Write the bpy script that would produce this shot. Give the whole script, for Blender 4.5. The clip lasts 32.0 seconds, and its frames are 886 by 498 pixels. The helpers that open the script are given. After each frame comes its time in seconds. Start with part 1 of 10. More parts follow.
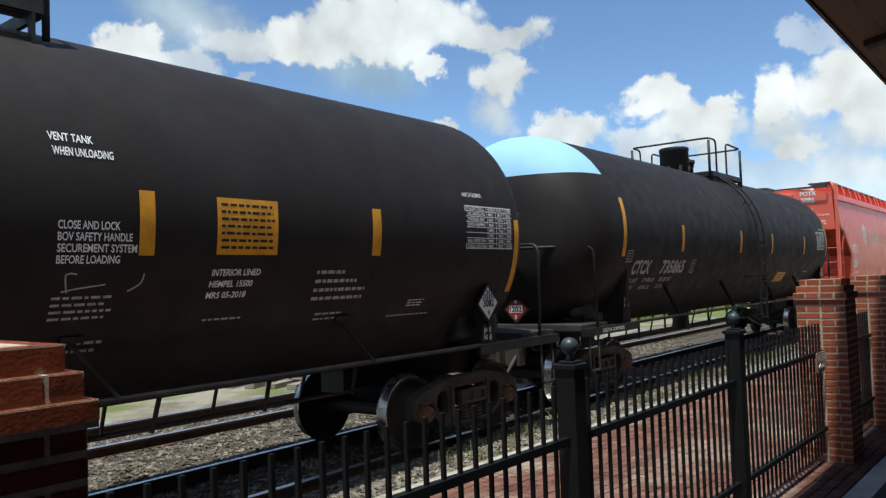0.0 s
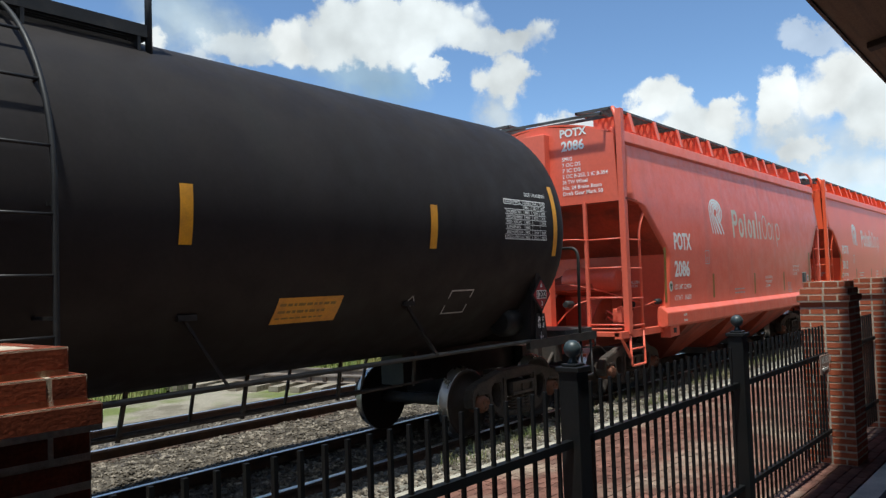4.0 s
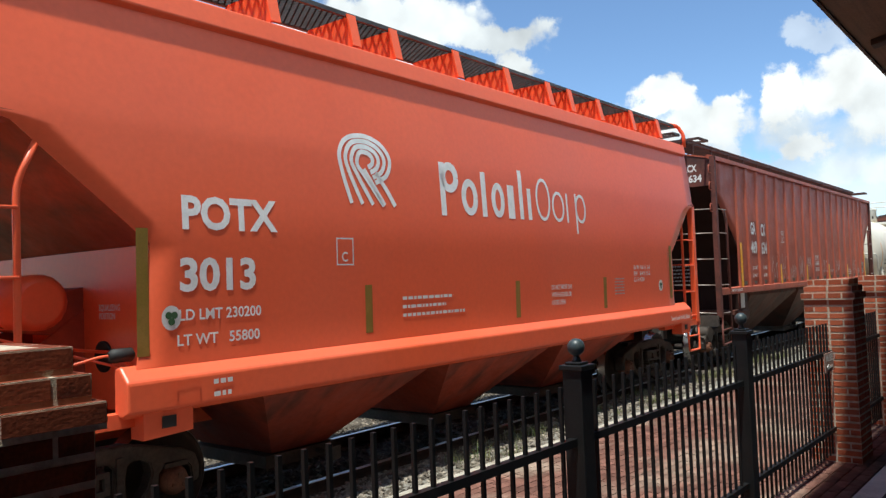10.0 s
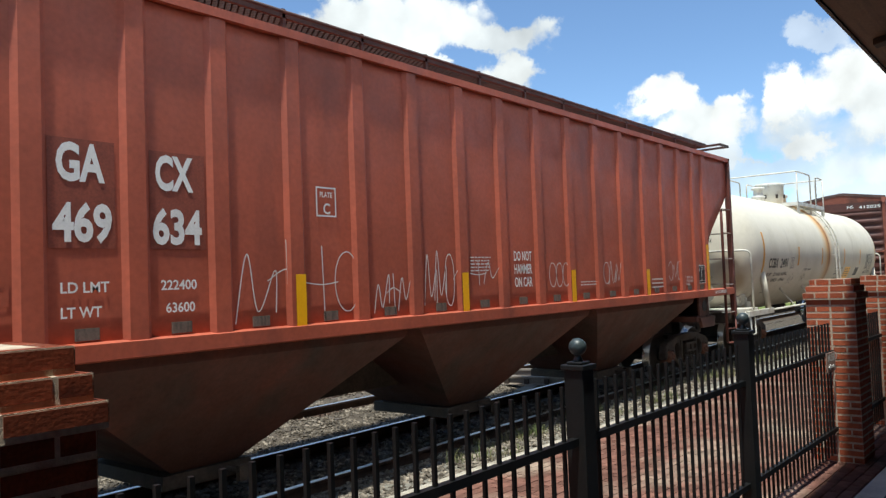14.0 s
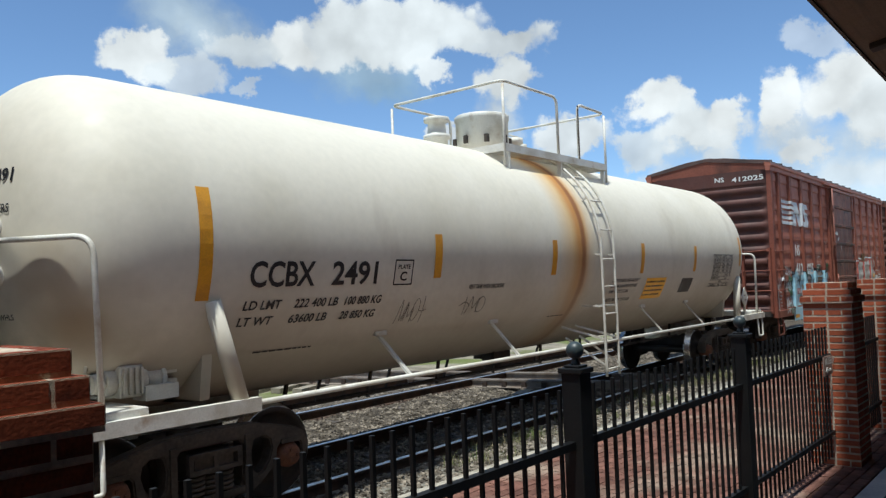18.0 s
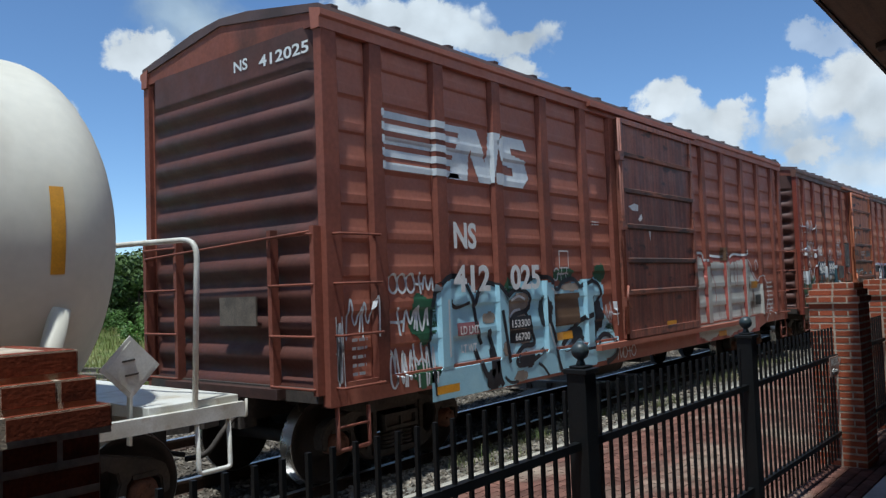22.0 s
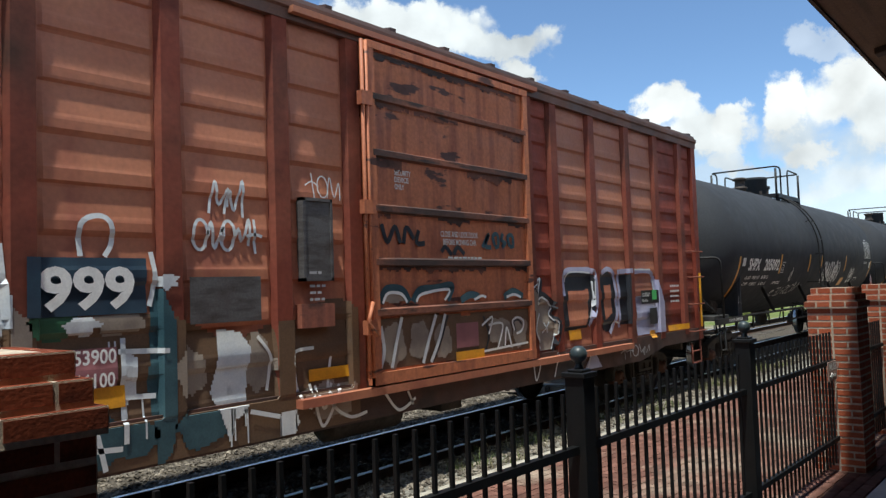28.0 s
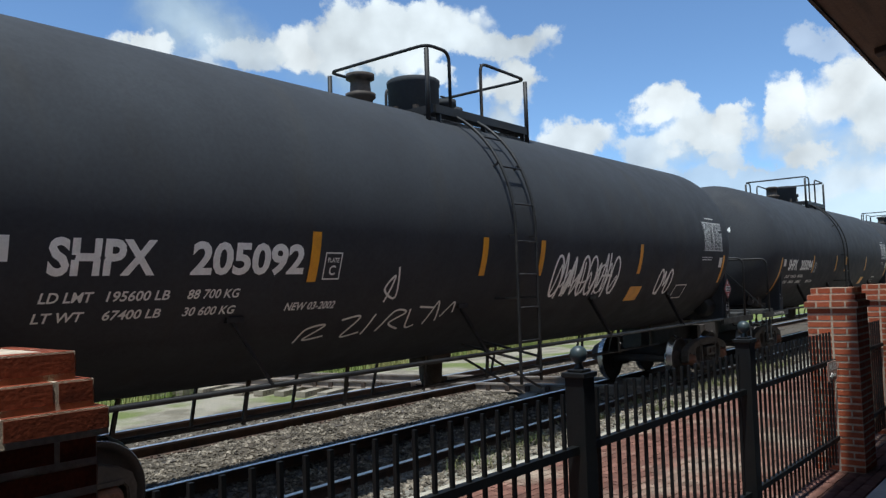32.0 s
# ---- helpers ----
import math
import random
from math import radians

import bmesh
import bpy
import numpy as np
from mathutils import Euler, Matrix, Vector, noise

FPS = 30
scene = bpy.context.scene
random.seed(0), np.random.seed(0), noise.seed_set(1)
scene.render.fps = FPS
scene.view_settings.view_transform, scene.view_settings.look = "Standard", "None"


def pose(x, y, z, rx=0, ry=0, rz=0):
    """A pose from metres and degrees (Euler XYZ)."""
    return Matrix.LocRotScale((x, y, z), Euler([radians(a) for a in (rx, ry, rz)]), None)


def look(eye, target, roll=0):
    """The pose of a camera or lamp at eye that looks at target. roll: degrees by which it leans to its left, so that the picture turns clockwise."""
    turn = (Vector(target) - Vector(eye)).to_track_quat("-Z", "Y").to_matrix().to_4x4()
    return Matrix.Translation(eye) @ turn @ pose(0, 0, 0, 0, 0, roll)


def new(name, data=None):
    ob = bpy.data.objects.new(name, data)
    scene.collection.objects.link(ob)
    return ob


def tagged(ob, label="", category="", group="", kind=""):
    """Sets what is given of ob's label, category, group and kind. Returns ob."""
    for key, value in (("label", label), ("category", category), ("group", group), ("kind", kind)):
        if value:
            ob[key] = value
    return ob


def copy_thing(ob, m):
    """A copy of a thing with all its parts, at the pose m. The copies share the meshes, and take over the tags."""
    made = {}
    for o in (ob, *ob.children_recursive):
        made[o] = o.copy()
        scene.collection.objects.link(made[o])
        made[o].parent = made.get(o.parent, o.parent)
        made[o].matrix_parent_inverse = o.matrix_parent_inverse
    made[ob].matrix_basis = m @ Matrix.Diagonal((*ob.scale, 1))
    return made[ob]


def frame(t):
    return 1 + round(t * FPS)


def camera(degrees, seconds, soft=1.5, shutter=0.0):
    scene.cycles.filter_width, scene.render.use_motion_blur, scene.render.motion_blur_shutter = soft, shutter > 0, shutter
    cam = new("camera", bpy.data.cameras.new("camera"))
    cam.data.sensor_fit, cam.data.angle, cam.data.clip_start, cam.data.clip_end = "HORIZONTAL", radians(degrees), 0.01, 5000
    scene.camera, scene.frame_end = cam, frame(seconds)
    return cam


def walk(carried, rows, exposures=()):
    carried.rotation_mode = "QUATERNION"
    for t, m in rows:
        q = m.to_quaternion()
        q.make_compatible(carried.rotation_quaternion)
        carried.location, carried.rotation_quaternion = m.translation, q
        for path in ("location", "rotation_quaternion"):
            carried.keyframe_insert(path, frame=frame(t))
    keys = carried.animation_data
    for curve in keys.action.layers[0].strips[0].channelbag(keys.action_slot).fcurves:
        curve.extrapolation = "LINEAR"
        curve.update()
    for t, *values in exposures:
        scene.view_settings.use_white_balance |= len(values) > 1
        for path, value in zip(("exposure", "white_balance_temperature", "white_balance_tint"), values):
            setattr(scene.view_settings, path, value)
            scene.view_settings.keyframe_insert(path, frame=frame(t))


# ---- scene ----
# World: x along the track (the train runs towards -x), y across it, z up from the railhead.
EYE = (0.0, 0.0, 2.06)
TRACK_Y = 7.08          # centre line of the train's track
TRACK2_Y = 10.90        # centre line of the track behind it
PLAT_Z = 0.15           # level of the platform
FENCE_TURN = -1.66      # the platform runs at a slight angle to the track


def aim(yaw, pitch, roll):
    return Matrix.Translation(EYE) @ pose(0, 0, 0, 0, 0, yaw) @ pose(0, 0, 0, 90 + pitch) @ pose(0, 0, 0, 0, 0, roll)


cam = camera(59.86, 32.0, soft=1.35)
TURNS = [
    (0, -51.69, 2.35, -2.00), (1, -51.54, 2.45, -2.02), (2, -51.40, 2.68, -2.05), (2.5, -51.30, 2.58, -2.06),
    (4.5, -51.52, 2.55, -2.04), (5, -51.47, 2.55, -2.05), (6, -51.57, 2.55, -2.04), (7, -51.28, 2.48, -2.11),
    (8, -51.27, 2.57, -2.16), (9, -51.25, 2.50, -2.20), (10, -51.24, 2.46, -2.19), (11, -51.19, 2.45, -2.18),
    (12, -51.14, 2.45, -2.17), (13, -51.07, 2.44, -2.17), (14, -51.12, 2.44, -2.16), (14.5, -51.15, 2.44, -2.15),
    (16.5, -51.26, 2.55, -2.12), (17, -51.26, 2.55, -2.12), (18, -51.32, 2.67, -2.11), (19, -51.21, 2.67, -2.11),
    (20, -51.13, 2.70, -2.12), (21, -51.08, 2.73, -2.13), (22, -50.95, 2.73, -2.14), (23, -50.71, 2.80, -2.18),
    (24, -50.82, 3.05, -2.12), (25, -51.05, 3.02, -2.04), (25.5, -51.17, 2.98, -2.00), (27.5, -51.11, 2.90, -1.91),
    (28, -51.05, 2.95, -1.89), (29, -51.08, 3.01, -1.89), (30, -51.13, 2.92, -1.88), (31, -51.03, 2.92, -1.89),
    (32, -51.05, 2.95, -1.89),
]
LIGHT = [(0, 0.12, 6150, 3), (3.5, 0.1, 6150, 3), (5, 0.25, 6100, 3), (8, 0.38, 6150, 3), (10, 0.35, 6200, 3), (12.5, 0.35, 6200, 3), (14.5, 0.38, 6250, 3), (16.5, 0.12, 6050, 3), (19, 0.0, 5950, 3), (20.5, -0.15, 5720, 3), (22, -0.15, 5650, 3),
         (22.6, 0.4, 5850, 3), (23.1, 0.65, 5950, 3), (24, 0.38, 6100, 3), (25, 0.25, 6200, 3), (27.5, 0.25, 6200, 3), (29, 0.2, 6050, 3), (30.5, 0.1, 5900, 3), (32, 0.1, 5850, 3)]
walk(cam, [(t, aim(y, p, r)) for t, y, p, r in TURNS], LIGHT)


def train_run(t):
    """Metres that the train has rolled by t seconds."""
    u = t / 16 - 1
    return sum(c * (u ** k - (-1.0) ** k) for k, c in enumerate((60.798, -3.311, 1.894, 1.429, -0.637, -0.263), 1))


# ---- sky and sun ----
SUN_DIR = Vector((-0.27, -0.09, 1.0)).normalized()      # towards the sun
world = bpy.data.worlds.new("sky")
scene.world = world
world.use_nodes = True


def build_sky():
    nt = world.node_tree
    nt.nodes.clear()
    N, L = nt.nodes.new, nt.links.new
    out = N("ShaderNodeOutputWorld")
    bg = N("ShaderNodeBackground")
    sky = N("ShaderNodeTexSky")
    sky.sky_type, sky.sun_disc = "NISHITA", False
    sky.sun_elevation = math.asin(SUN_DIR.z)
    sky.sun_rotation = math.atan2(SUN_DIR.x, SUN_DIR.y)
    sky.air_density, sky.dust_density, sky.ozone_density = 0.75, 0.0, 3.0
    co = N("ShaderNodeTexCoord")
    # cumulus: clumps of puffs at fixed bearings, ragged by noise, the grey bases first and the white crowns over them
    big = N("ShaderNodeTexNoise")
    big.inputs["Scale"].default_value, big.inputs["Detail"].default_value, big.inputs["Roughness"].default_value = 13.0, 12.0, 0.66
    L(co.outputs["Generated"], big.inputs["Vector"])
    centred = N("ShaderNodeVectorMath")
    centred.operation = "SUBTRACT"
    L(big.outputs["Color"], centred.inputs[0])
    centred.inputs[1].default_value = (0.5, 0.5, 0.5)
    pushed = N("ShaderNodeVectorMath")
    pushed.operation = "MULTIPLY_ADD"
    L(centred.outputs[0], pushed.inputs[0])
    pushed.inputs[1].default_value = (0.09, 0.09, 0.09)
    L(co.outputs["Generated"], pushed.inputs[2])
    # cauliflower heads: rounded cells at two sizes, which also carry the light and shade inside the clouds
    heads = []
    for scale in (20.0, 46.0):
        cell = N("ShaderNodeTexVoronoi")
        cell.feature, cell.inputs["Scale"].default_value, cell.inputs["Smoothness"].default_value = "SMOOTH_F1", scale, 0.35
        fine = N("ShaderNodeVectorMath")
        fine.operation = "MULTIPLY_ADD"
        L(centred.outputs[0], fine.inputs[0])
        fine.inputs[1].default_value = (0.035, 0.035, 0.035)
        L(co.outputs["Generated"], fine.inputs[2])
        L(fine.outputs[0], cell.inputs["Vector"])
        heads.append(cell.outputs["Distance"])

    def maths(op, a, c, d=None):
        n = N("ShaderNodeMath")
        n.operation = op
        for i, v in enumerate((a, c, d)):
            if isinstance(v, float):
                n.inputs[i].default_value = v
            elif v is not None:
                L(v, n.inputs[i])
        return n.outputs[0]
    lumps = maths("MULTIPLY_ADD", heads[1], 0.45, heads[0])
    shade = N("ShaderNodeTexNoise")
    shade.inputs["Scale"].default_value, shade.inputs["Detail"].default_value = 9.0, 10.0
    L(co.outputs["Generated"], shade.inputs["Vector"])
    relief = N("ShaderNodeMapRange")
    relief.inputs["From Min"].default_value, relief.inputs["From Max"].default_value = 0.18, 0.62
    relief.inputs["To Min"].default_value, relief.inputs["To Max"].default_value = 0.62, 1.06
    L(maths("MULTIPLY_ADD", lumps, -0.22, maths("ADD", shade.outputs["Fac"], 0.06)), relief.inputs["Value"])
    colour = sky.outputs["Color"]
    for az, el, wide, tall, gain, tone in CLOUD_BASES + CLOUD_PUFFS + CLOUDS_EAST + CLOUDS_FILL:
        a, e = radians(az), radians(el)
        c = Vector((math.sin(a) * math.cos(e), math.cos(a) * math.cos(e), math.sin(e)))
        mp = N("ShaderNodeMapping")
        mp.vector_type = "TEXTURE"
        mp.inputs["Location"].default_value = c
        mp.inputs["Rotation"].default_value = (0, 0, -a)
        mp.inputs["Scale"].default_value = (radians(wide), radians(wide), radians(tall))
        L(pushed.outputs[0], mp.inputs["Vector"])
        ln = N("ShaderNodeVectorMath")
        ln.operation = "LENGTH"
        L(mp.outputs[0], ln.inputs[0])
        ramp = N("ShaderNodeMapRange")
        ramp.interpolation_type = "SMOOTHSTEP"
        crisp = tone > 0.94
        ramp.inputs["From Min"].default_value, ramp.inputs["From Max"].default_value = (1.10, 0.80) if crisp else (1.10, 0.25)
        ramp.inputs["To Max"].default_value = gain
        L(maths("MULTIPLY_ADD", lumps, 0.55 if crisp else 0.3, maths("ADD", ln.outputs["Value"], -0.22 if crisp else -0.12)), ramp.inputs["Value"])
        lit = N("ShaderNodeVectorMath")
        lit.operation = "SCALE"
        cool = (1 - tone) * 0.35
        lit.inputs[0].default_value = (CLOUD_LIGHT * (tone - cool), CLOUD_LIGHT * tone, CLOUD_LIGHT * (tone + cool * 0.8))
        L(relief.outputs[0], lit.inputs["Scale"])
        mix = N("ShaderNodeMix")
        mix.data_type = "RGBA"
        L(ramp.outputs[0], mix.inputs["Factor"])
        L(colour, mix.inputs["A"])
        L(lit.outputs[0], mix.inputs["B"])
        colour = mix.outputs["Result"]
    L(colour, bg.inputs["Color"])
    bg.inputs["Strength"].default_value = SKY_STRENGTH
    L(bg.outputs[0], out.inputs["Surface"])


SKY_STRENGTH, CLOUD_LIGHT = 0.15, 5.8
# bearing (from +y towards +x), elevation, half width, half height in degrees, cover, tone
CLOUD_BASES = [
    (46.1, 16.1, 7.2, 2.8, 0.75, 0.62), (47.8, 14.8, 3.4, 1.9, 0.5, 0.55), (33.1, 19.3, 5.0, 3.1, 0.75, 0.72), (35.3, 17.7, 4.6, 2.5, 0.7, 0.78),
    (69.2, 9.1, 5.1, 1.9, 0.7, 0.85), (80.4, 8.3, 4.3, 2.4, 0.7, 0.9), (74.0, 6.6, 10.4, 1.8, 0.55, 0.95), (79.6, 4.9, 5.3, 2.7, 0.6, 0.97),
    (20.5, 9.0, 2.4, 2.7, 0.8, 0.9), (23.5, 8.6, 2.2, 1.4, 0.9, 0.95), (76.1, 9.6, 3.4, 1.9, 0.85, 0.93),
]
CLOUD_PUFFS = [
    (43.5, 18.0, 5.6, 2.4, 0.95, 1.0), (48.3, 18.6, 7.7, 2.7, 1, 0.98), (55.6, 17.5, 5.3, 1.7, 0.95, 0.97), (51.3, 15.6, 1.6, 1.1, 0.95, 1.0),
    (40.6, 17.8, 2.2, 1.8, 1, 1.05), (29.9, 16.3, 2.7, 1.9, 1, 1.03), (33.3, 15.4, 3.1, 1.7, 0.75, 0.95), (36.9, 17.0, 2.7, 1.6, 0.85, 0.95),
    (56.8, 14.7, 2.5, 2.2, 1, 1.0), (56.0, 12.2, 2.2, 2.1, 0.85, 0.9), (37.4, 14.4, 1.0, 0.7, 0.6, 0.95), (23.8, 10.1, 2.7, 3.4, 0.95, 1.03), (22.4, 5.0, 1.3, 1.2, 0.8, 0.95),
]
CLOUDS_EAST = [
    (61.1, 10.5, 3.4, 1.8, 0.95, 1.0), (52.2, 10.9, 1.6, 1.0, 0.9, 1.0), (65.9, 9.2, 2.4, 1.7, 0.8, 0.95), (67.0, 12.5, 2.3, 2.4, 1, 1.04),
    (70.3, 10.4, 4.3, 2.2, 1, 1.0), (71.6, 10.9, 1.7, 1.5, 1, 1.05), (75.3, 11.5, 1.9, 2.3, 1, 1.05), (78.1, 15.6, 2.5, 1.4, 0.5, 1.0),
    (80.1, 12.3, 4.2, 2.8, 1, 1.05), (81.5, 9.8, 2.9, 2.7, 1, 1.0), (76.9, 8.2, 2.2, 1.4, 0.95, 1.03), (72.0, 8.0, 1.9, 0.8, 0.7, 1.0),
]
# unseen clouds, added thick and bright behind the camera as fill light
CLOUDS_FILL = [
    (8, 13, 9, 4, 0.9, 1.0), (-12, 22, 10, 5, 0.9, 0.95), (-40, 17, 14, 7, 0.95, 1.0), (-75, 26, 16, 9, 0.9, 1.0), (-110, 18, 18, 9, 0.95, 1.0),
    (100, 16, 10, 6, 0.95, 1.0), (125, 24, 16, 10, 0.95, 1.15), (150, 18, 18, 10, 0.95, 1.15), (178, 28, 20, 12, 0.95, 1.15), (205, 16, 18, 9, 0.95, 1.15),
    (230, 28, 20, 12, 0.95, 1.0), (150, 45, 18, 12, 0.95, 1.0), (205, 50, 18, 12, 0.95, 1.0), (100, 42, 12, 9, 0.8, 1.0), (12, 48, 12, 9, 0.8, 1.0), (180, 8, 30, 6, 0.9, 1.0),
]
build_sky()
sun = new("sun", bpy.data.lights.new("sun", "SUN"))
sun.data.energy, sun.data.angle, sun.data.color = 5.0, radians(2.0), (1.0, 0.955, 0.88)
sun.matrix_basis = look((0, 0, 60), Vector((0, 0, 60)) - SUN_DIR)
scene.view_settings.exposure = 0.0


# ---- mesh tools ----
def box(bm, x0, x1, y0, y1, z0, z1):
    v = [bm.verts.new((x, y, z)) for x in (x0, x1) for y in (y0, y1) for z in (z0, z1)]
    for f in ((0, 1, 3, 2), (4, 6, 7, 5), (0, 4, 5, 1), (2, 3, 7, 6), (0, 2, 6, 4), (1, 5, 7, 3)):
        bm.faces.new([v[i] for i in f])
    return v


def ring_frame(d):
    d = d.normalized()
    a = d.cross(Vector((0, 0, 1)) if abs(d.z) < 0.9 else Vector((1, 0, 0))).normalized()
    return a, d.cross(a)


def tube(bm, pts, r, seg=8, cap=True):
    """A round bar along the given points."""
    pts = [Vector(p) for p in pts]
    rings = []
    a = b = None
    for i, p in enumerate(pts):
        d = (pts[min(i + 1, len(pts) - 1)] - pts[max(i - 1, 0)])
        if a is None:
            a, b = ring_frame(d)
        else:
            dn = d.normalized()
            a = (a - dn * a.dot(dn)).normalized()
            b = dn.cross(a)
        rings.append([bm.verts.new(p + a * (r * math.cos(2 * math.pi * k / seg)) + b * (r * math.sin(2 * math.pi * k / seg))) for k in range(seg)])
    for q, w in zip(rings, rings[1:]):
        for k in range(seg):
            f = bm.faces.new((q[k], q[(k + 1) % seg], w[(k + 1) % seg], w[k]))
            f.smooth = seg > 5
    if cap:
        bm.faces.new(rings[0][::-1])
        bm.faces.new(rings[-1])


def bar(bm, p, q, w, h=None):
    """A square bar from p to q."""
    p, q = Vector(p), Vector(q)
    a, b = ring_frame(q - p)
    h = h or w
    r = [[bm.verts.new(c + a * (i * w / 2) + b * (j * h / 2)) for i, j in ((-1, -1), (1, -1), (1, 1), (-1, 1))] for c in (p, q)]
    for k in range(4):
        bm.faces.new((r[0][k], r[0][(k + 1) % 4], r[1][(k + 1) % 4], r[1][k]))
    bm.faces.new(r[0][::-1])
    bm.faces.new(r[1])


def prism(bm, poly, axis, lo, hi):
    """A flat polygon pushed along an axis. poly: points in the other two axes, in x, y, z order."""
    def at(p, v):
        return {"x": (v, p[0], p[1]), "y": (p[0], v, p[1]), "z": (p[0], p[1], v)}[axis]
    a = [bm.verts.new(at(p, lo)) for p in poly]
    b = [bm.verts.new(at(p, hi)) for p in poly]
    bm.faces.new(a[::-1])
    bm.faces.new(b)
    for k in range(len(poly)):
        j = (k + 1) % len(poly)
        bm.faces.new((a[k], a[j], b[j], b[k]))


def lathe(bm, prof, seg=24, axis="z", at=(0, 0, 0)):
    """A turned body: prof is (distance along the axis, radius)."""
    at = Vector(at)
    rings = []
    for h, r in prof:
        ring = []
        for k in range(seg):
            c, s = r * math.cos(2 * math.pi * k / seg), r * math.sin(2 * math.pi * k / seg)
            ring.append(bm.verts.new(at + Vector({"z": (c, s, h), "y": (c, h, s), "x": (h, c, s)}[axis])))
        rings.append(ring)
    for q, w in zip(rings, rings[1:]):
        for k in range(seg):
            f = bm.faces.new((q[k], q[(k + 1) % seg], w[(k + 1) % seg], w[k]))
            f.smooth = True
    bm.faces.new(rings[0][::-1])
    bm.faces.new(rings[-1])


def bent(pts, r=0.08, n=4):
    """Rounds the corners of a line of points."""
    pts = [Vector(p) for p in pts]
    out = [pts[0]]
    for a, b, c in zip(pts, pts[1:], pts[2:]):
        u, w = (a - b), (c - b)
        k = min(r, u.length * 0.49, w.length * 0.49)
        p, q = b + u.normalized() * k, b + w.normalized() * k
        out += [p.lerp(b, i / n).lerp(b.lerp(q, i / n), i / n) for i in range(n + 1)]
    return out + [pts[-1]]


def finish(name, bm, mat, smooth=False):
    bmesh.ops.recalc_face_normals(bm, faces=bm.faces)
    me = bpy.data.meshes.new(name)
    bm.to_mesh(me)
    bm.free()
    if smooth:
        me.shade_smooth()
    for m in (mat if isinstance(mat, (list, tuple)) else (mat,)):
        me.materials.append(m)
    return me


def part(name, bm, mat, parent=None, label="", at=None, smooth=False):
    """Links a bmesh as one mesh object, under a thing or a part."""
    ob = new(name, finish(name, bm, mat, smooth))
    ob.parent = parent
    if at is not None:
        ob.matrix_basis = at
    return tagged(ob, label)


def pieces(name, mat, parent, draws, label=""):
    """One mesh object for each drawing function."""
    for d in draws:
        bm = bmesh.new()
        d(bm)
        part(name, bm, mat, parent, label)


def bevelled(ob, width, segments=2, limit=40):
    m = ob.modifiers.new("edge", "BEVEL")
    m.width, m.segments, m.limit_method, m.angle_limit = width, segments, "ANGLE", radians(limit)
    return ob


def thing(name, label, category, group="", m=None, kind=""):
    e = new(name)
    e.empty_display_size = 0.3
    if m is not None:
        e.matrix_basis = m
    return tagged(e, label, category, group, kind)


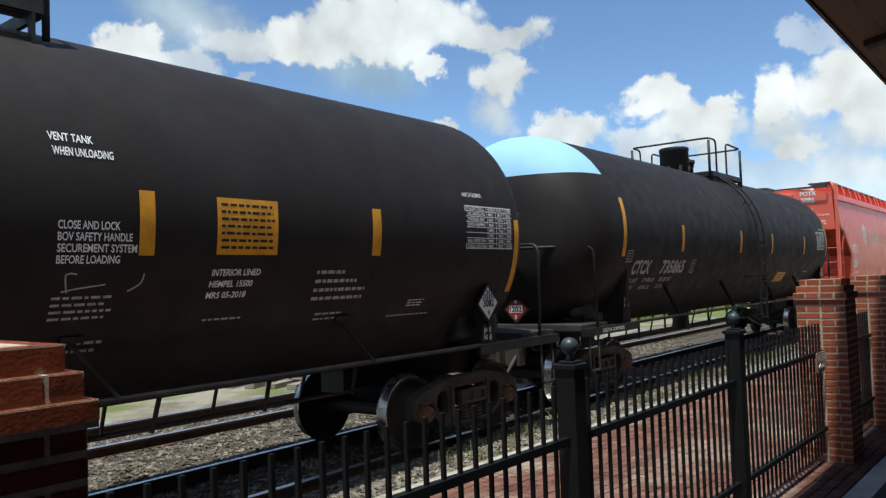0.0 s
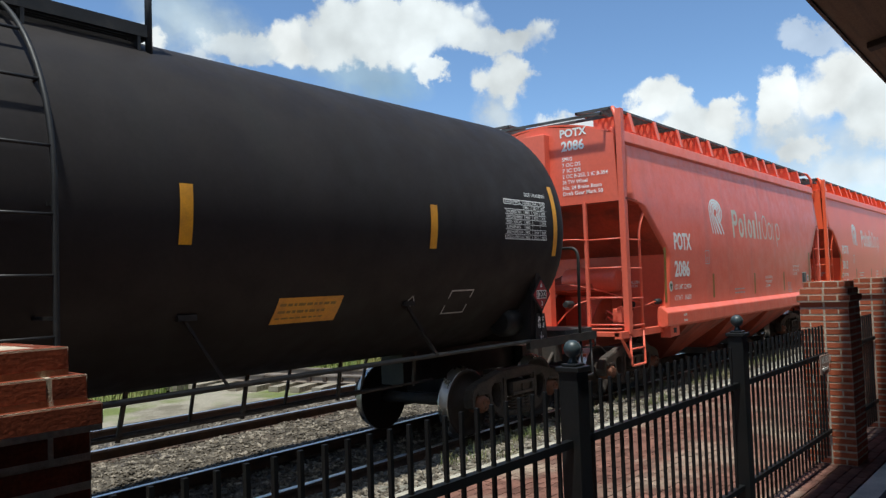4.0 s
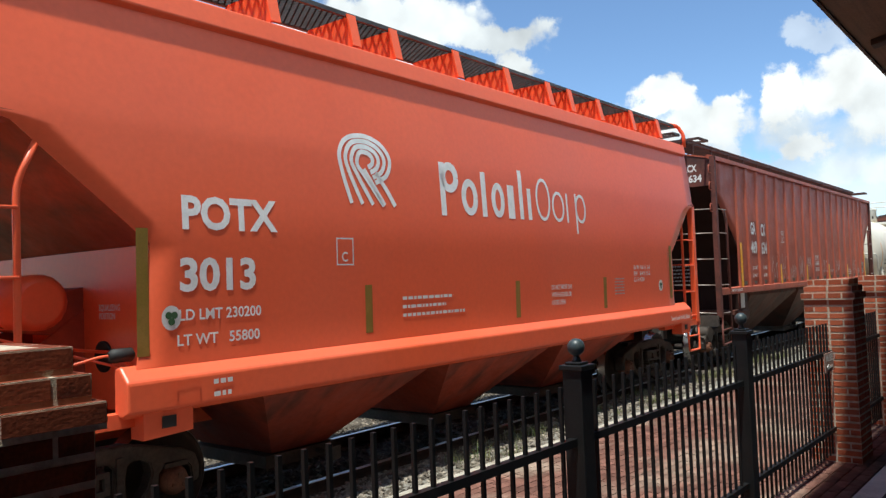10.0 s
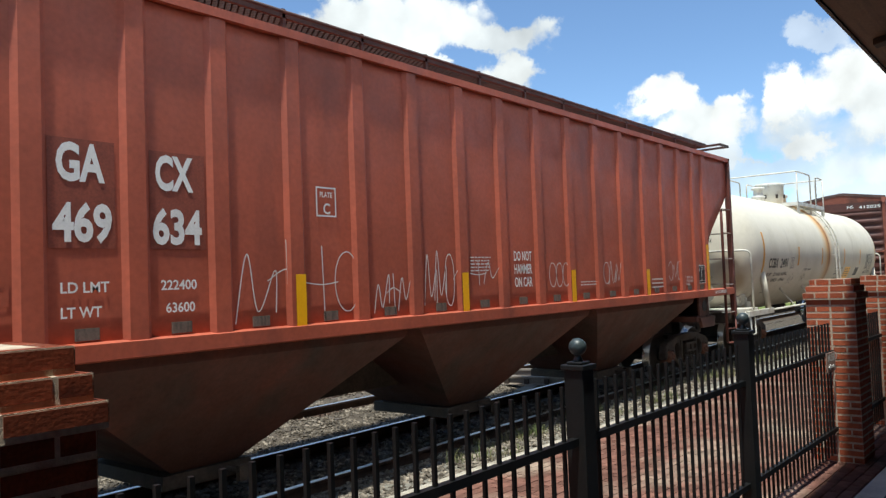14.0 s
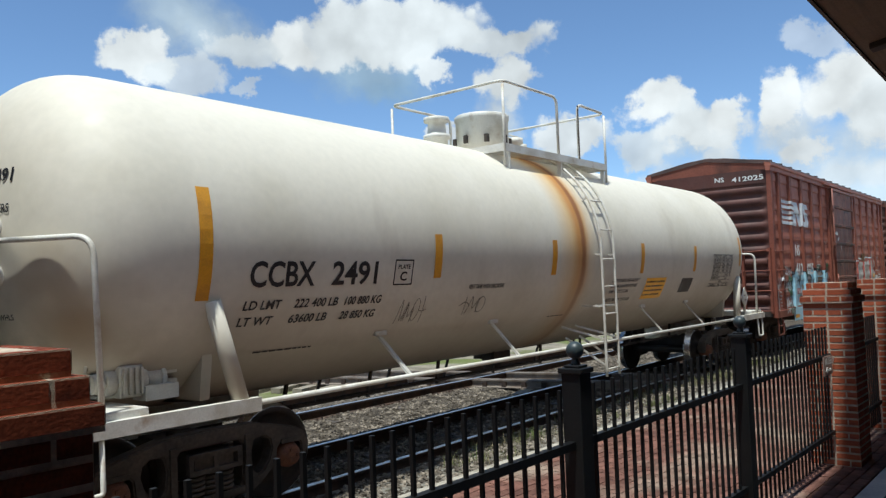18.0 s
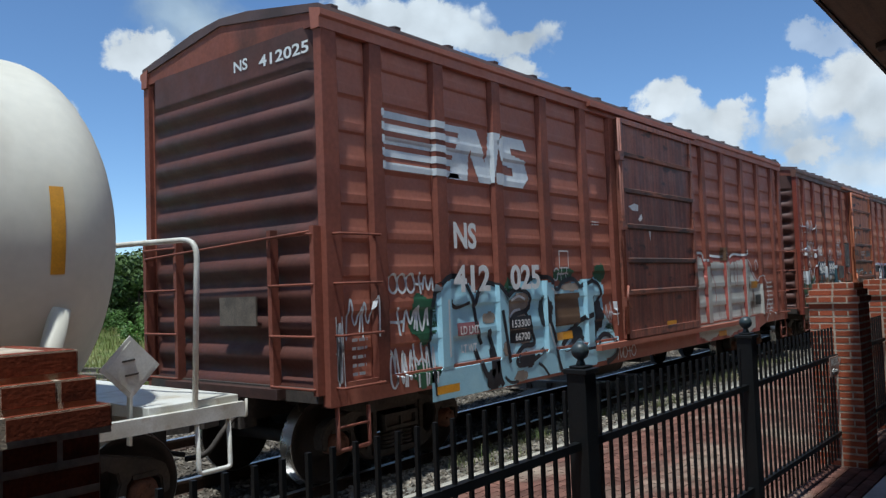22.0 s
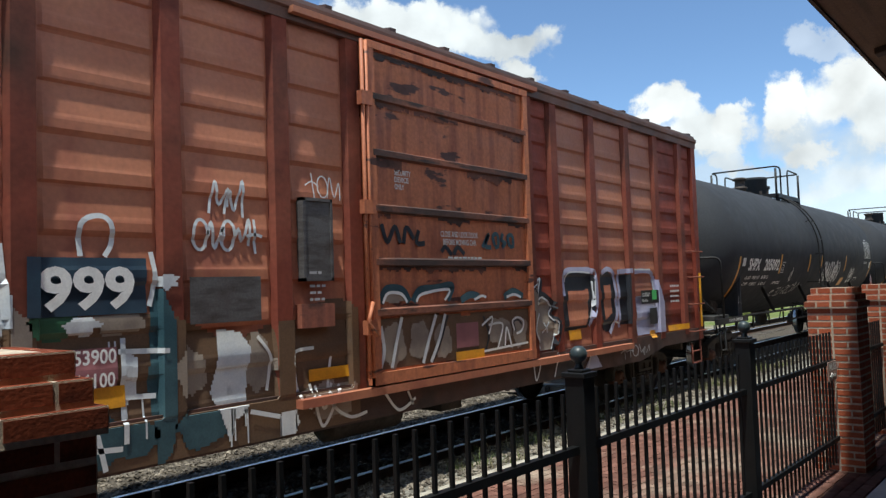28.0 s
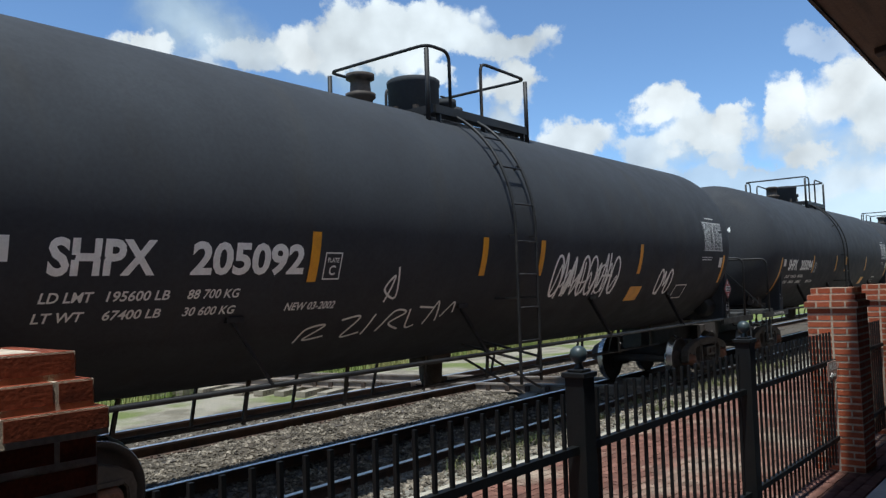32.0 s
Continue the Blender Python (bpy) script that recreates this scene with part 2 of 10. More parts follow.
# ---- materials ----
def material(name, base, rough=0.6, metal=0.0, second=None, mix_scale=3.0, mix_lo=0.45, mix_hi=0.65, grain=0.0, grain_scale=60.0,
             bump=0.0, bump_scale=40.0, vary=0.0, coat=0.0, stretch=(1, 1, 1), dirt=None, dirt_scale=0.8, dirt_lo=0.55, dirt_hi=0.75,
             dirt_stretch=(1, 1, 1), spec=0.5, rough_vary=0.1, bump_stretch=(1, 1, 1), islands=0.0):
    """A painted, worn or mineral surface: a base colour, large patches of a second one, dirt and fine grain, with a light relief."""
    m = bpy.data.materials.new(name)
    m.use_nodes = True
    nt = m.node_tree
    N, L = nt.nodes.new, nt.links.new
    b = nt.nodes["Principled BSDF"]
    b.inputs["Roughness"].default_value, b.inputs["Metallic"].default_value = rough, metal
    b.inputs["Specular IOR Level"].default_value = spec
    b.inputs["Coat Weight"].default_value = coat
    b.inputs["Coat Roughness"].default_value = 0.15
    co = N("ShaderNodeTexCoord")

    def noise_at(scale, detail=5.0, squash=(1, 1, 1)):
        mp = N("ShaderNodeMapping")
        mp.inputs["Scale"].default_value = squash
        L(co.outputs["Object"], mp.inputs["Vector"])
        n = N("ShaderNodeTexNoise")
        n.inputs["Scale"].default_value, n.inputs["Detail"].default_value = scale, detail
        L(mp.outputs[0], n.inputs["Vector"])
        return n.outputs["Fac"]

    def ramp(fac, lo, hi):
        r = N("ShaderNodeMapRange")
        r.inputs["From Min"].default_value, r.inputs["From Max"].default_value = lo, hi
        L(fac, r.inputs["Value"])
        return r.outputs[0]

    def blend(fac, a, c, mode="MIX"):
        x = N("ShaderNodeMix")
        x.data_type, x.blend_type = "RGBA", mode
        if isinstance(fac, float):
            x.inputs["Factor"].default_value = fac
        else:
            L(fac, x.inputs["Factor"])
        for key, v in (("A", a), ("B", c)):
            if isinstance(v, tuple):
                x.inputs[key].default_value = (*v, 1)
            else:
                L(v, x.inputs[key])
        return x.outputs["Result"]

    col = tuple(base)
    if second:
        col = blend(ramp(noise_at(mix_scale, 6.0, stretch), mix_lo, mix_hi), col, tuple(second))
    if dirt:
        col = blend(ramp(noise_at(dirt_scale, 8.0, dirt_stretch), dirt_lo, dirt_hi), col, tuple(dirt))
    if vary:
        oi = N("ShaderNodeObjectInfo")
        r = N("ShaderNodeMapRange")
        r.inputs["To Min"].default_value, r.inputs["To Max"].default_value = 1 - vary, 1 + vary
        L(oi.outputs["Random"], r.inputs["Value"])
        cc = N("ShaderNodeCombineColor")
        for k in range(3):
            L(r.outputs[0], cc.inputs[k])
        col = blend(1.0, col, cc.outputs[0], "MULTIPLY")
    if islands:
        ge = N("ShaderNodeNewGeometry")
        r = N("ShaderNodeMapRange")
        r.inputs["To Min"].default_value, r.inputs["To Max"].default_value = 1 - islands, 1 + islands
        L(ge.outputs["Random Per Island"], r.inputs["Value"])
        cc = N("ShaderNodeCombineColor")
        for k in range(3):
            L(r.outputs[0], cc.inputs[k])
        col = blend(1.0, col, cc.outputs[0], "MULTIPLY")
    if grain:
        r = N("ShaderNodeMapRange")
        r.inputs["From Min"].default_value, r.inputs["From Max"].default_value = 0.25, 0.75
        r.inputs["To Min"].default_value, r.inputs["To Max"].default_value = 1 - grain, 1 + grain
        L(noise_at(grain_scale, 4.0), r.inputs["Value"])
        cc = N("ShaderNodeCombineColor")
        for k in range(3):
            L(r.outputs[0], cc.inputs[k])
        col = blend(1.0, col, cc.outputs[0], "MULTIPLY")
    if isinstance(col, tuple):
        b.inputs["Base Color"].default_value = (*col, 1)
    else:
        L(col, b.inputs["Base Color"])
    if rough_vary:
        r = N("ShaderNodeMapRange")
        r.inputs["From Min"].default_value, r.inputs["From Max"].default_value = 0.3, 0.7
        r.inputs["To Min"].default_value, r.inputs["To Max"].default_value = max(rough - rough_vary, 0.04), min(rough + rough_vary, 1)
        L(noise_at(4.0, 5.0), r.inputs["Value"])
        L(r.outputs[0], b.inputs["Roughness"])
    if bump:
        bp = N("ShaderNodeBump")
        bp.inputs["Strength"].default_value, bp.inputs["Distance"].default_value = 1.0, bump
        L(noise_at(bump_scale, 6.0, bump_stretch), bp.inputs["Height"])
        L(bp.outputs[0], b.inputs["Normal"])
    return m


MAT = dict(
    iron=material("fence_paint", (0.006, 0.0065, 0.007), 0.5, second=(0.011, 0.011, 0.011), grain=0.2, bump=0.0006, bump_scale=90, dirt=(0.016, 0.015, 0.014), dirt_scale=9, dirt_lo=0.64, dirt_hi=0.8, spec=0.3),
    finial=material("finial_paint", (0.03, 0.045, 0.05), 0.42, second=(0.06, 0.07, 0.07), mix_scale=20, grain=0.2),
    brick=material("brick_clay", (0.36, 0.094, 0.044), 0.85, second=(0.24, 0.060, 0.032), mix_scale=9, grain=0.25, grain_scale=120, bump=0.0008, bump_scale=300, vary=0.22, spec=0.2),
    # clay darkened so that the left pier's shade sits in its colour
    brick_dark=material("brick_clay_shaded", (0.18, 0.041, 0.018), 0.9, second=(0.095, 0.023, 0.012), mix_scale=9, grain=0.35, grain_scale=90, bump=0.0012, bump_scale=90, vary=0.25, spec=0.2),
    mortar=material("mortar", (0.52, 0.43, 0.33), 0.95, second=(0.38, 0.31, 0.24), mix_scale=14, grain=0.2, bump=0.002, bump_scale=200, spec=0.1),
    # unused; mortar darkened to hold the left pier's shade
    mortar_dark=material("mortar_shaded", (0.15, 0.11, 0.085), 0.95, second=(0.09, 0.065, 0.05), mix_scale=14, grain=0.3, bump=0.002, bump_scale=200, spec=0.1),
    paver=material("paver_clay", (0.18, 0.088, 0.065), 0.9, second=(0.125, 0.060, 0.045), mix_scale=6, grain=0.25, grain_scale=90, bump=0.002, bump_scale=120, vary=0.25, spec=0.2),
    concrete=material("concrete", (0.64, 0.58, 0.50), 0.9, second=(0.50, 0.45, 0.39), mix_scale=2.5, grain=0.15, bump=0.002, bump_scale=80, dirt=(0.14, 0.13, 0.12), dirt_scale=1.5, spec=0.2),
    asphalt=material("asphalt", (0.05, 0.05, 0.05), 0.92, second=(0.08, 0.078, 0.073), mix_scale=2, grain=0.4, grain_scale=150, bump=0.004, bump_scale=180, spec=0.2),
    soffit=material("soffit_board", (0.24, 0.165, 0.105), 0.7, second=(0.17, 0.12, 0.08), mix_scale=3, grain=0.2, stretch=(0.3, 6, 6), bump=0.001),
    fascia=material("fascia_board", (0.05, 0.032, 0.022), 0.6, second=(0.03, 0.02, 0.014), mix_scale=4, grain=0.2, bump=0.001),
    ballast=material("ballast_bed", (0.115, 0.096, 0.073), 0.95, second=(0.045, 0.037, 0.029), mix_scale=18, mix_lo=0.35, mix_hi=0.7, grain=0.45, grain_scale=45, bump=0.03, bump_scale=22, dirt=(0.085, 0.065, 0.05), dirt_scale=0.6, spec=0.2),
    stone=material("ballast_stone", (0.235, 0.200, 0.158), 0.9, second=(0.075, 0.062, 0.048), mix_scale=5.0, mix_lo=0.4, mix_hi=0.6, grain=0.3, grain_scale=30, spec=0.25, islands=0.45),
    rail_top=material("rail_polished", (0.66, 0.65, 0.63), 0.36, 1.0, grain=0.1, grain_scale=30, rough_vary=0.08),
    rail_side=material("rail_rust", (0.075, 0.042, 0.028), 0.85, second=(0.045, 0.03, 0.022), mix_scale=5, grain=0.3, bump=0.001),
    tie=material("tie_wood", (0.085, 0.068, 0.055), 0.9, second=(0.045, 0.037, 0.032), mix_scale=4, stretch=(6, 0.6, 3), grain=0.3, bump=0.003, bump_scale=50, vary=0.25),
    kerb=material("sandy_edge", (0.42, 0.385, 0.32), 0.95, second=(0.28, 0.25, 0.20), mix_scale=9, grain=0.3, grain_scale=80, bump=0.006, bump_scale=60, dirt=(0.20, 0.18, 0.12), dirt_scale=3, spec=0.1),
    gravel=material("verge_gravel", (0.27, 0.25, 0.215), 0.95, second=(0.12, 0.108, 0.088), mix_scale=16, mix_lo=0.36, mix_hi=0.62, grain=0.45, grain_scale=60, bump=0.015, bump_scale=45, dirt=(0.085, 0.085, 0.045), dirt_scale=1.6, dirt_lo=0.56, dirt_hi=0.70, spec=0.15),
    grass_ground=material("meadow_soil", (0.12, 0.155, 0.045), 0.95, second=(0.19, 0.19, 0.075), mix_scale=0.35, grain=0.35, grain_scale=7, bump=0.03, bump_scale=9, dirt=(0.26, 0.23, 0.16), dirt_scale=0.25, dirt_lo=0.6, dirt_hi=0.75, spec=0.1),
    weed=material("weed_blade", (0.085, 0.11, 0.03), 0.7, second=(0.26, 0.22, 0.12), mix_scale=2.5, mix_lo=0.4, mix_hi=0.65, spec=0.3),
    meadow=material("meadow_blade", (0.15, 0.19, 0.05), 0.7, second=(0.28, 0.25, 0.10), mix_scale=0.4, mix_lo=0.42, mix_hi=0.6, spec=0.2),
    leaf=material("leaf", (0.050, 0.095, 0.022), 0.55, second=(0.085, 0.125, 0.032), mix_scale=0.7, mix_lo=0.4, mix_hi=0.65, vary=0.25, spec=0.3),
    bush_leaf=material("bush_leaf", (0.085, 0.16, 0.03), 0.55, second=(0.06, 0.11, 0.025), mix_scale=1.2, vary=0.25, spec=0.3),
    bark=material("bark", (0.09, 0.07, 0.055), 0.95, second=(0.05, 0.04, 0.03), mix_scale=6, grain=0.3, bump=0.01, bump_scale=20, spec=0.1),
    track_gravel=material("yard_gravel", (0.27, 0.24, 0.185), 0.95, second=(0.15, 0.13, 0.095), mix_scale=1.2, grain=0.35, grain_scale=30, bump=0.01, bump_scale=30, dirt=(0.13, 0.15, 0.05), dirt_scale=0.5, dirt_lo=0.5, dirt_hi=0.62, spec=0.1),
    rail_pale=material("rail_weathered", (0.20, 0.165, 0.135), 0.7, second=(0.12, 0.085, 0.06), mix_scale=3, grain=0.3, bump=0.001),
    timber=material("grey_timber", (0.30, 0.26, 0.20), 0.9, second=(0.17, 0.145, 0.11), mix_scale=4, stretch=(6, 0.6, 3), grain=0.3, bump=0.003, bump_scale=50, vary=0.2, spec=0.1),
)

MAT.update(
    white=material("white_paint", (0.86, 0.86, 0.83), 0.5, second=(0.76, 0.76, 0.73), mix_scale=8, grain=0.08),
    sign_grey=material("sign_plate", (0.36, 0.25, 0.21), 0.5, second=(0.31, 0.21, 0.18), grain=0.1),
)
MAT["paver_joined"] = material("paver_clay_far", (0.18, 0.088, 0.065), 0.9, second=(0.125, 0.060, 0.045), mix_scale=6, grain=0.25, grain_scale=90, bump=0.002, bump_scale=120, dirt=(0.29, 0.225, 0.17), dirt_scale=1.3, dirt_lo=0.5, dirt_hi=0.72, islands=0.28, spec=0.2)

# ---- lettering: Blender's own font, made into meshes once ----
WORDS = {}


def letters(lines):
    """Turns each (text, bold) into points and faces with capitals one unit high."""
    made = []
    for text, bold in lines:
        cu = bpy.data.curves.new("lettering", "FONT")
        cu.body, cu.size, cu.resolution_u = text, 1.0, 3
        cu.offset = bold
        cu.fill_mode = "FRONT"
        ob = new("lettering", cu)
        made.append((text, bold, ob, cu))
    dg = bpy.context.evaluated_depsgraph_get()
    for text, bold, ob, cu in made:
        me = bpy.data.meshes.new_from_object(ob.evaluated_get(dg))
        v = np.array([p.co[:2] for p in me.vertices]) / 0.69
        f = [list(p.vertices) for p in me.polygons]
        WORDS[text, bold] = (v - v.min(0) * (1, 0), f)
        bpy.data.objects.remove(ob)
        bpy.data.curves.remove(cu)
        bpy.data.meshes.remove(me)


def flat(x, y, z):
    """Lettering on an upright face that looks towards -y."""
    return lambda u, v: (x + u, y, z + v)


def put_text(text, parent, at, height, mat, name="lettering", width=None, bold=0.0, lay=None, slant=0.0, label=""):
    v, f = WORDS[text, bold]
    k = height if width is None else width / v[:, 0].max()
    lay = lay or flat(*at)
    me = bpy.data.meshes.new(name)
    me.from_pydata([lay(a * k + slant * b * height, b * height) for a, b in v], [], f)
    me.materials.append(mat)
    ob = new(name, me)
    ob.parent = parent
    return tagged(ob, label)


# ---- the ground, the tracks and the platform ----
PLAT = Matrix.Translation((0, 2.075, 0)) @ pose(0, 0, 0, 0, 0, FENCE_TURN)   # u along the fence, v across it


def grid_sheet(name, x0, x1, y0, y1, nx, ny, height, mat, label, kind="structure"):
    bm = bmesh.new()
    vs = [[bm.verts.new((x0 + (x1 - x0) * i / nx, y0 + (y1 - y0) * j / ny, 0)) for j in range(ny + 1)] for i in range(nx + 1)]
    for row in vs:
        for v in row:
            v.co.z = height(v.co.x, v.co.y)
    for i in range(nx):
        for j in range(ny):
            f = bm.faces.new((vs[i][j], vs[i + 1][j], vs[i + 1][j + 1], vs[i][j + 1]))
            f.smooth = True
    ob = part(name, bm, mat)
    return tagged(ob, label, name.replace("_", " "), kind=kind)


def ground():
    bm = bmesh.new()
    n = 40
    # one sheet out to the horizon, with low swells far off
    radii = (0.0, 15, 30, 50, 80, 140, 300, 700, 1600, 3500)
    rings = []
    for r in radii[1:]:
        rings.append([bm.verts.new((20 + r * math.cos(2 * math.pi * k / n), 20 + r * math.sin(2 * math.pi * k / n), -0.42)) for k in range(n)])
    c = bm.verts.new((20, 20, -0.42))
    for k in range(n):
        bm.faces.new((c, rings[0][k], rings[0][(k + 1) % n]))
    for q, w in zip(rings, rings[1:]):
        for k in range(n):
            bm.faces.new((q[k], w[k], w[(k + 1) % n], q[(k + 1) % n]))
    tagged(part("ground", bm, MAT["grass_ground"]), "sunlit rough grass with bare pale patches", "ground", kind="structure")


def bed_height(x, y):
    """The ballast: nearly level with the ties, with a dip between the tracks and shoulders at both sides."""
    z = -0.17
    z -= 0.10 * max(0.0, 1 - abs(y - (TRACK_Y + TRACK2_Y) / 2) / 0.7)
    if y < TRACK_Y - 1.35:
        z += 0.12 * min(1.0, (TRACK_Y - 1.35 - y) / 1.0)
    if y > TRACK2_Y + 1.5:
        z -= 0.3 * min(1.0, (y - TRACK2_Y - 1.5) / 1.2)
    return z + 0.025 * noise.noise(Vector((x * 1.3, y * 1.3, 0.3))) + 0.012 * noise.noise(Vector((x * 5, y * 5, 2.3)))


def rail_mesh(x0, x1):
    prof = [(-0.07, -0.172), (0.07, -0.172), (0.07, -0.160), (0.012, -0.142), (0.010, -0.045), (0.037, -0.034), (0.037, -0.006), (0.030, 0.0),
            (-0.030, 0.0), (-0.037, -0.006), (-0.037, -0.034), (-0.010, -0.045), (-0.012, -0.142), (-0.07, -0.160)]
    bm = bmesh.new()
    prism(bm, prof, "x", x0, x1)
    bm.faces.ensure_lookup_table()
    bmesh.ops.recalc_face_normals(bm, faces=bm.faces)
    for f in bm.faces:
        f.material_index = 1 if f.normal.z > 0.6 and f.calc_center_median().z > -0.02 else 0
    return finish("rail", bm, (MAT["rail_side"], MAT["rail_top"]))


def tracks():
    rail = rail_mesh(-60, 420)
    bm = bmesh.new()
    box(bm, -0.115, 0.115, -1.3, 1.3, -0.17, 0.0)
    tie = finish("tie", bm, MAT["tie"])
    bm = bmesh.new()
    box(bm, -0.09, 0.09, -0.17, 0.17, 0.0, 0.012)
    for sx in (-0.055, 0.055):
        for sy in (-0.1, 0.1):
            box(bm, sx - 0.012, sx + 0.012, sy - 0.015, sy + 0.015, 0.012, 0.035)
    plate = finish("tie_plate", bm, MAT["rail_side"])
    for name, y, far in (("track_1", TRACK_Y, 64), ("track_2", TRACK2_Y, 60)):
        t = thing(name, "standard gauge railway track of worn steel rails on ties", "railway track", m=pose(0, y, 0), kind="structure")
        for s in (-1, 1):
            r = new("rail", rail)
            r.parent = t
            r.matrix_basis = pose(0, s * 0.7525, 0)
        rnd = random.Random(5)
        x = -4.0
        while x < far:
            o = new("tie", tie)
            o.parent = t
            o.matrix_basis = pose(x + rnd.uniform(-0.03, 0.03), rnd.uniform(-0.06, 0.06), -0.168 + rnd.uniform(-0.006, 0.0), 0, 0, rnd.uniform(-1.2, 1.2))
            if x < 26:
                for s in (-1, 1):
                    p = new("tie_plate", plate)
                    p.parent = t
                    p.matrix_basis = pose(x, s * 0.7525, -0.17)
            x += 0.52
    grid_sheet("ballast", -60, 120, 5.0, 13.6, 300, 60, bed_height, MAT["ballast"], "grey crushed stone ballast under and between the tracks", "stuff")
    grid_sheet("far_ballast", 120, 420, 5.0, 13.6, 40, 10, lambda x, y: bed_height(x, y) - 0.01, MAT["ballast"], "grey crushed stone ballast running into the distance", "stuff")


def stones():
    """Loose ballast stones in the stretches that lie open to view, joined."""
    rnd = random.Random(11)
    shapes = []
    for k in range(6):
        pts = [Vector((rnd.gauss(0, 1), rnd.gauss(0, 1), rnd.gauss(0, 1))).normalized() for _ in range(11)]
        b = bmesh.new()
        for p in pts:
            b.verts.new((p.x * rnd.uniform(0.8, 1.2), p.y * rnd.uniform(0.7, 1.0), p.z * rnd.uniform(0.55, 0.85)))
        bmesh.ops.convex_hull(b, input=b.verts)
        loose = [v for v in b.verts if not v.link_faces]
        bmesh.ops.delete(b, geom=loose, context="VERTS")
        b.verts.index_update()
        shapes.append((np.array([v.co[:] for v in b.verts]), [[v.index for v in f.verts] for f in b.faces]))
        b.free()
    verts, faces = [], []
    for _ in range(46000):
        x = 0.5 + 24.0 * rnd.random() ** 1.4
        y = rnd.choice((rnd.uniform(5.0, 6.3), rnd.uniform(6.35, 7.8), rnd.uniform(7.9, 10.1), rnd.uniform(7.9, 10.1), rnd.uniform(10.1, 13.2)))
        v, f = shapes[rnd.randrange(6)]
        a, r = rnd.uniform(0, 6.28), rnd.uniform(0.016, 0.040)
        c, s = math.cos(a), math.sin(a)
        w = v @ np.array([[c, s, 0], [-s, c, 0], [0, 0, 1]]) * r
        base = len(verts)
        z = max(bed_height(x, y), 0.07 - 0.13 * max(0.0, (y - 4.9) / 1.2) + 0.02 * noise.noise(Vector((x * 2, y * 2, 7))) if y < 6.1 else -1)
        verts += (w + (x, y, z + r * 0.25)).tolist()
        faces += [[i + base for i in q] for q in f]
    me = bpy.data.meshes.new("ballast_stones")
    me.from_pydata(verts, [], faces)
    me.materials.append(MAT["stone"])
    tagged(new("ballast_stones", me), "loose grey ballast stones between the rails", "ballast", kind="stuff")


def platform():
    # slab behind the fence, the paved strip and the gravel beyond it
    bm = bmesh.new()
    box(bm, -40, 90, -9.0, -0.40, -0.6, PLAT_Z - 0.004)
    tagged(part("platform", bm, MAT["concrete"], at=PLAT.copy()), "grey concrete station platform", "platform", kind="structure")
    bm = bmesh.new()
    box(bm, -40, 90, -0.72, -0.60, PLAT_Z - 0.002, PLAT_Z + 0.004)
    tagged(part("drain_strip", bm, MAT["asphalt"], at=PLAT.copy()), "dark rough strip let into the concrete platform", "drain strip", kind="structure")
    bm = bmesh.new()
    box(bm, -40, 90, -0.39, 2.73, -0.6, PLAT_Z - 0.025)
    tagged(part("pavement", bm, MAT["mortar"], at=PLAT.copy()), "red brick paving with sandy joints beside the track", "pavement", kind="structure")
    bm = bmesh.new()
    vs = [[bm.verts.new((-40 + 0.5 * i, 2.735 + 0.27 * j / 3 + (0.02 * noise.noise(Vector((i * 0.7, j, 3))) if j == 3 else 0), (0.14, 0.155, 0.15, 0.09)[j] + 0.008 * noise.noise(Vector((i * 0.9, j, 1))))) for j in range(4)] for i in range(261)]
    for a, b in zip(vs, vs[1:]):
        for j in range(3):
            bm.faces.new((a[j], b[j], b[j + 1], a[j + 1])).smooth = True
    tagged(part("kerb", bm, MAT["kerb"], at=PLAT.copy()), "pale sandy edging along the brick paving", "edging", kind="structure")
    grid_sheet("gravel_strip", -40, 90, 4.1, 6.1, 260, 16,
               lambda x, y: 0.07 - 0.13 * max(0.0, (y - 4.9) / 1.2) + 0.02 * noise.noise(Vector((x * 2, y * 2, 7))), MAT["gravel"],
               "grey gravel verge with weeds beside the ballast", "stuff")


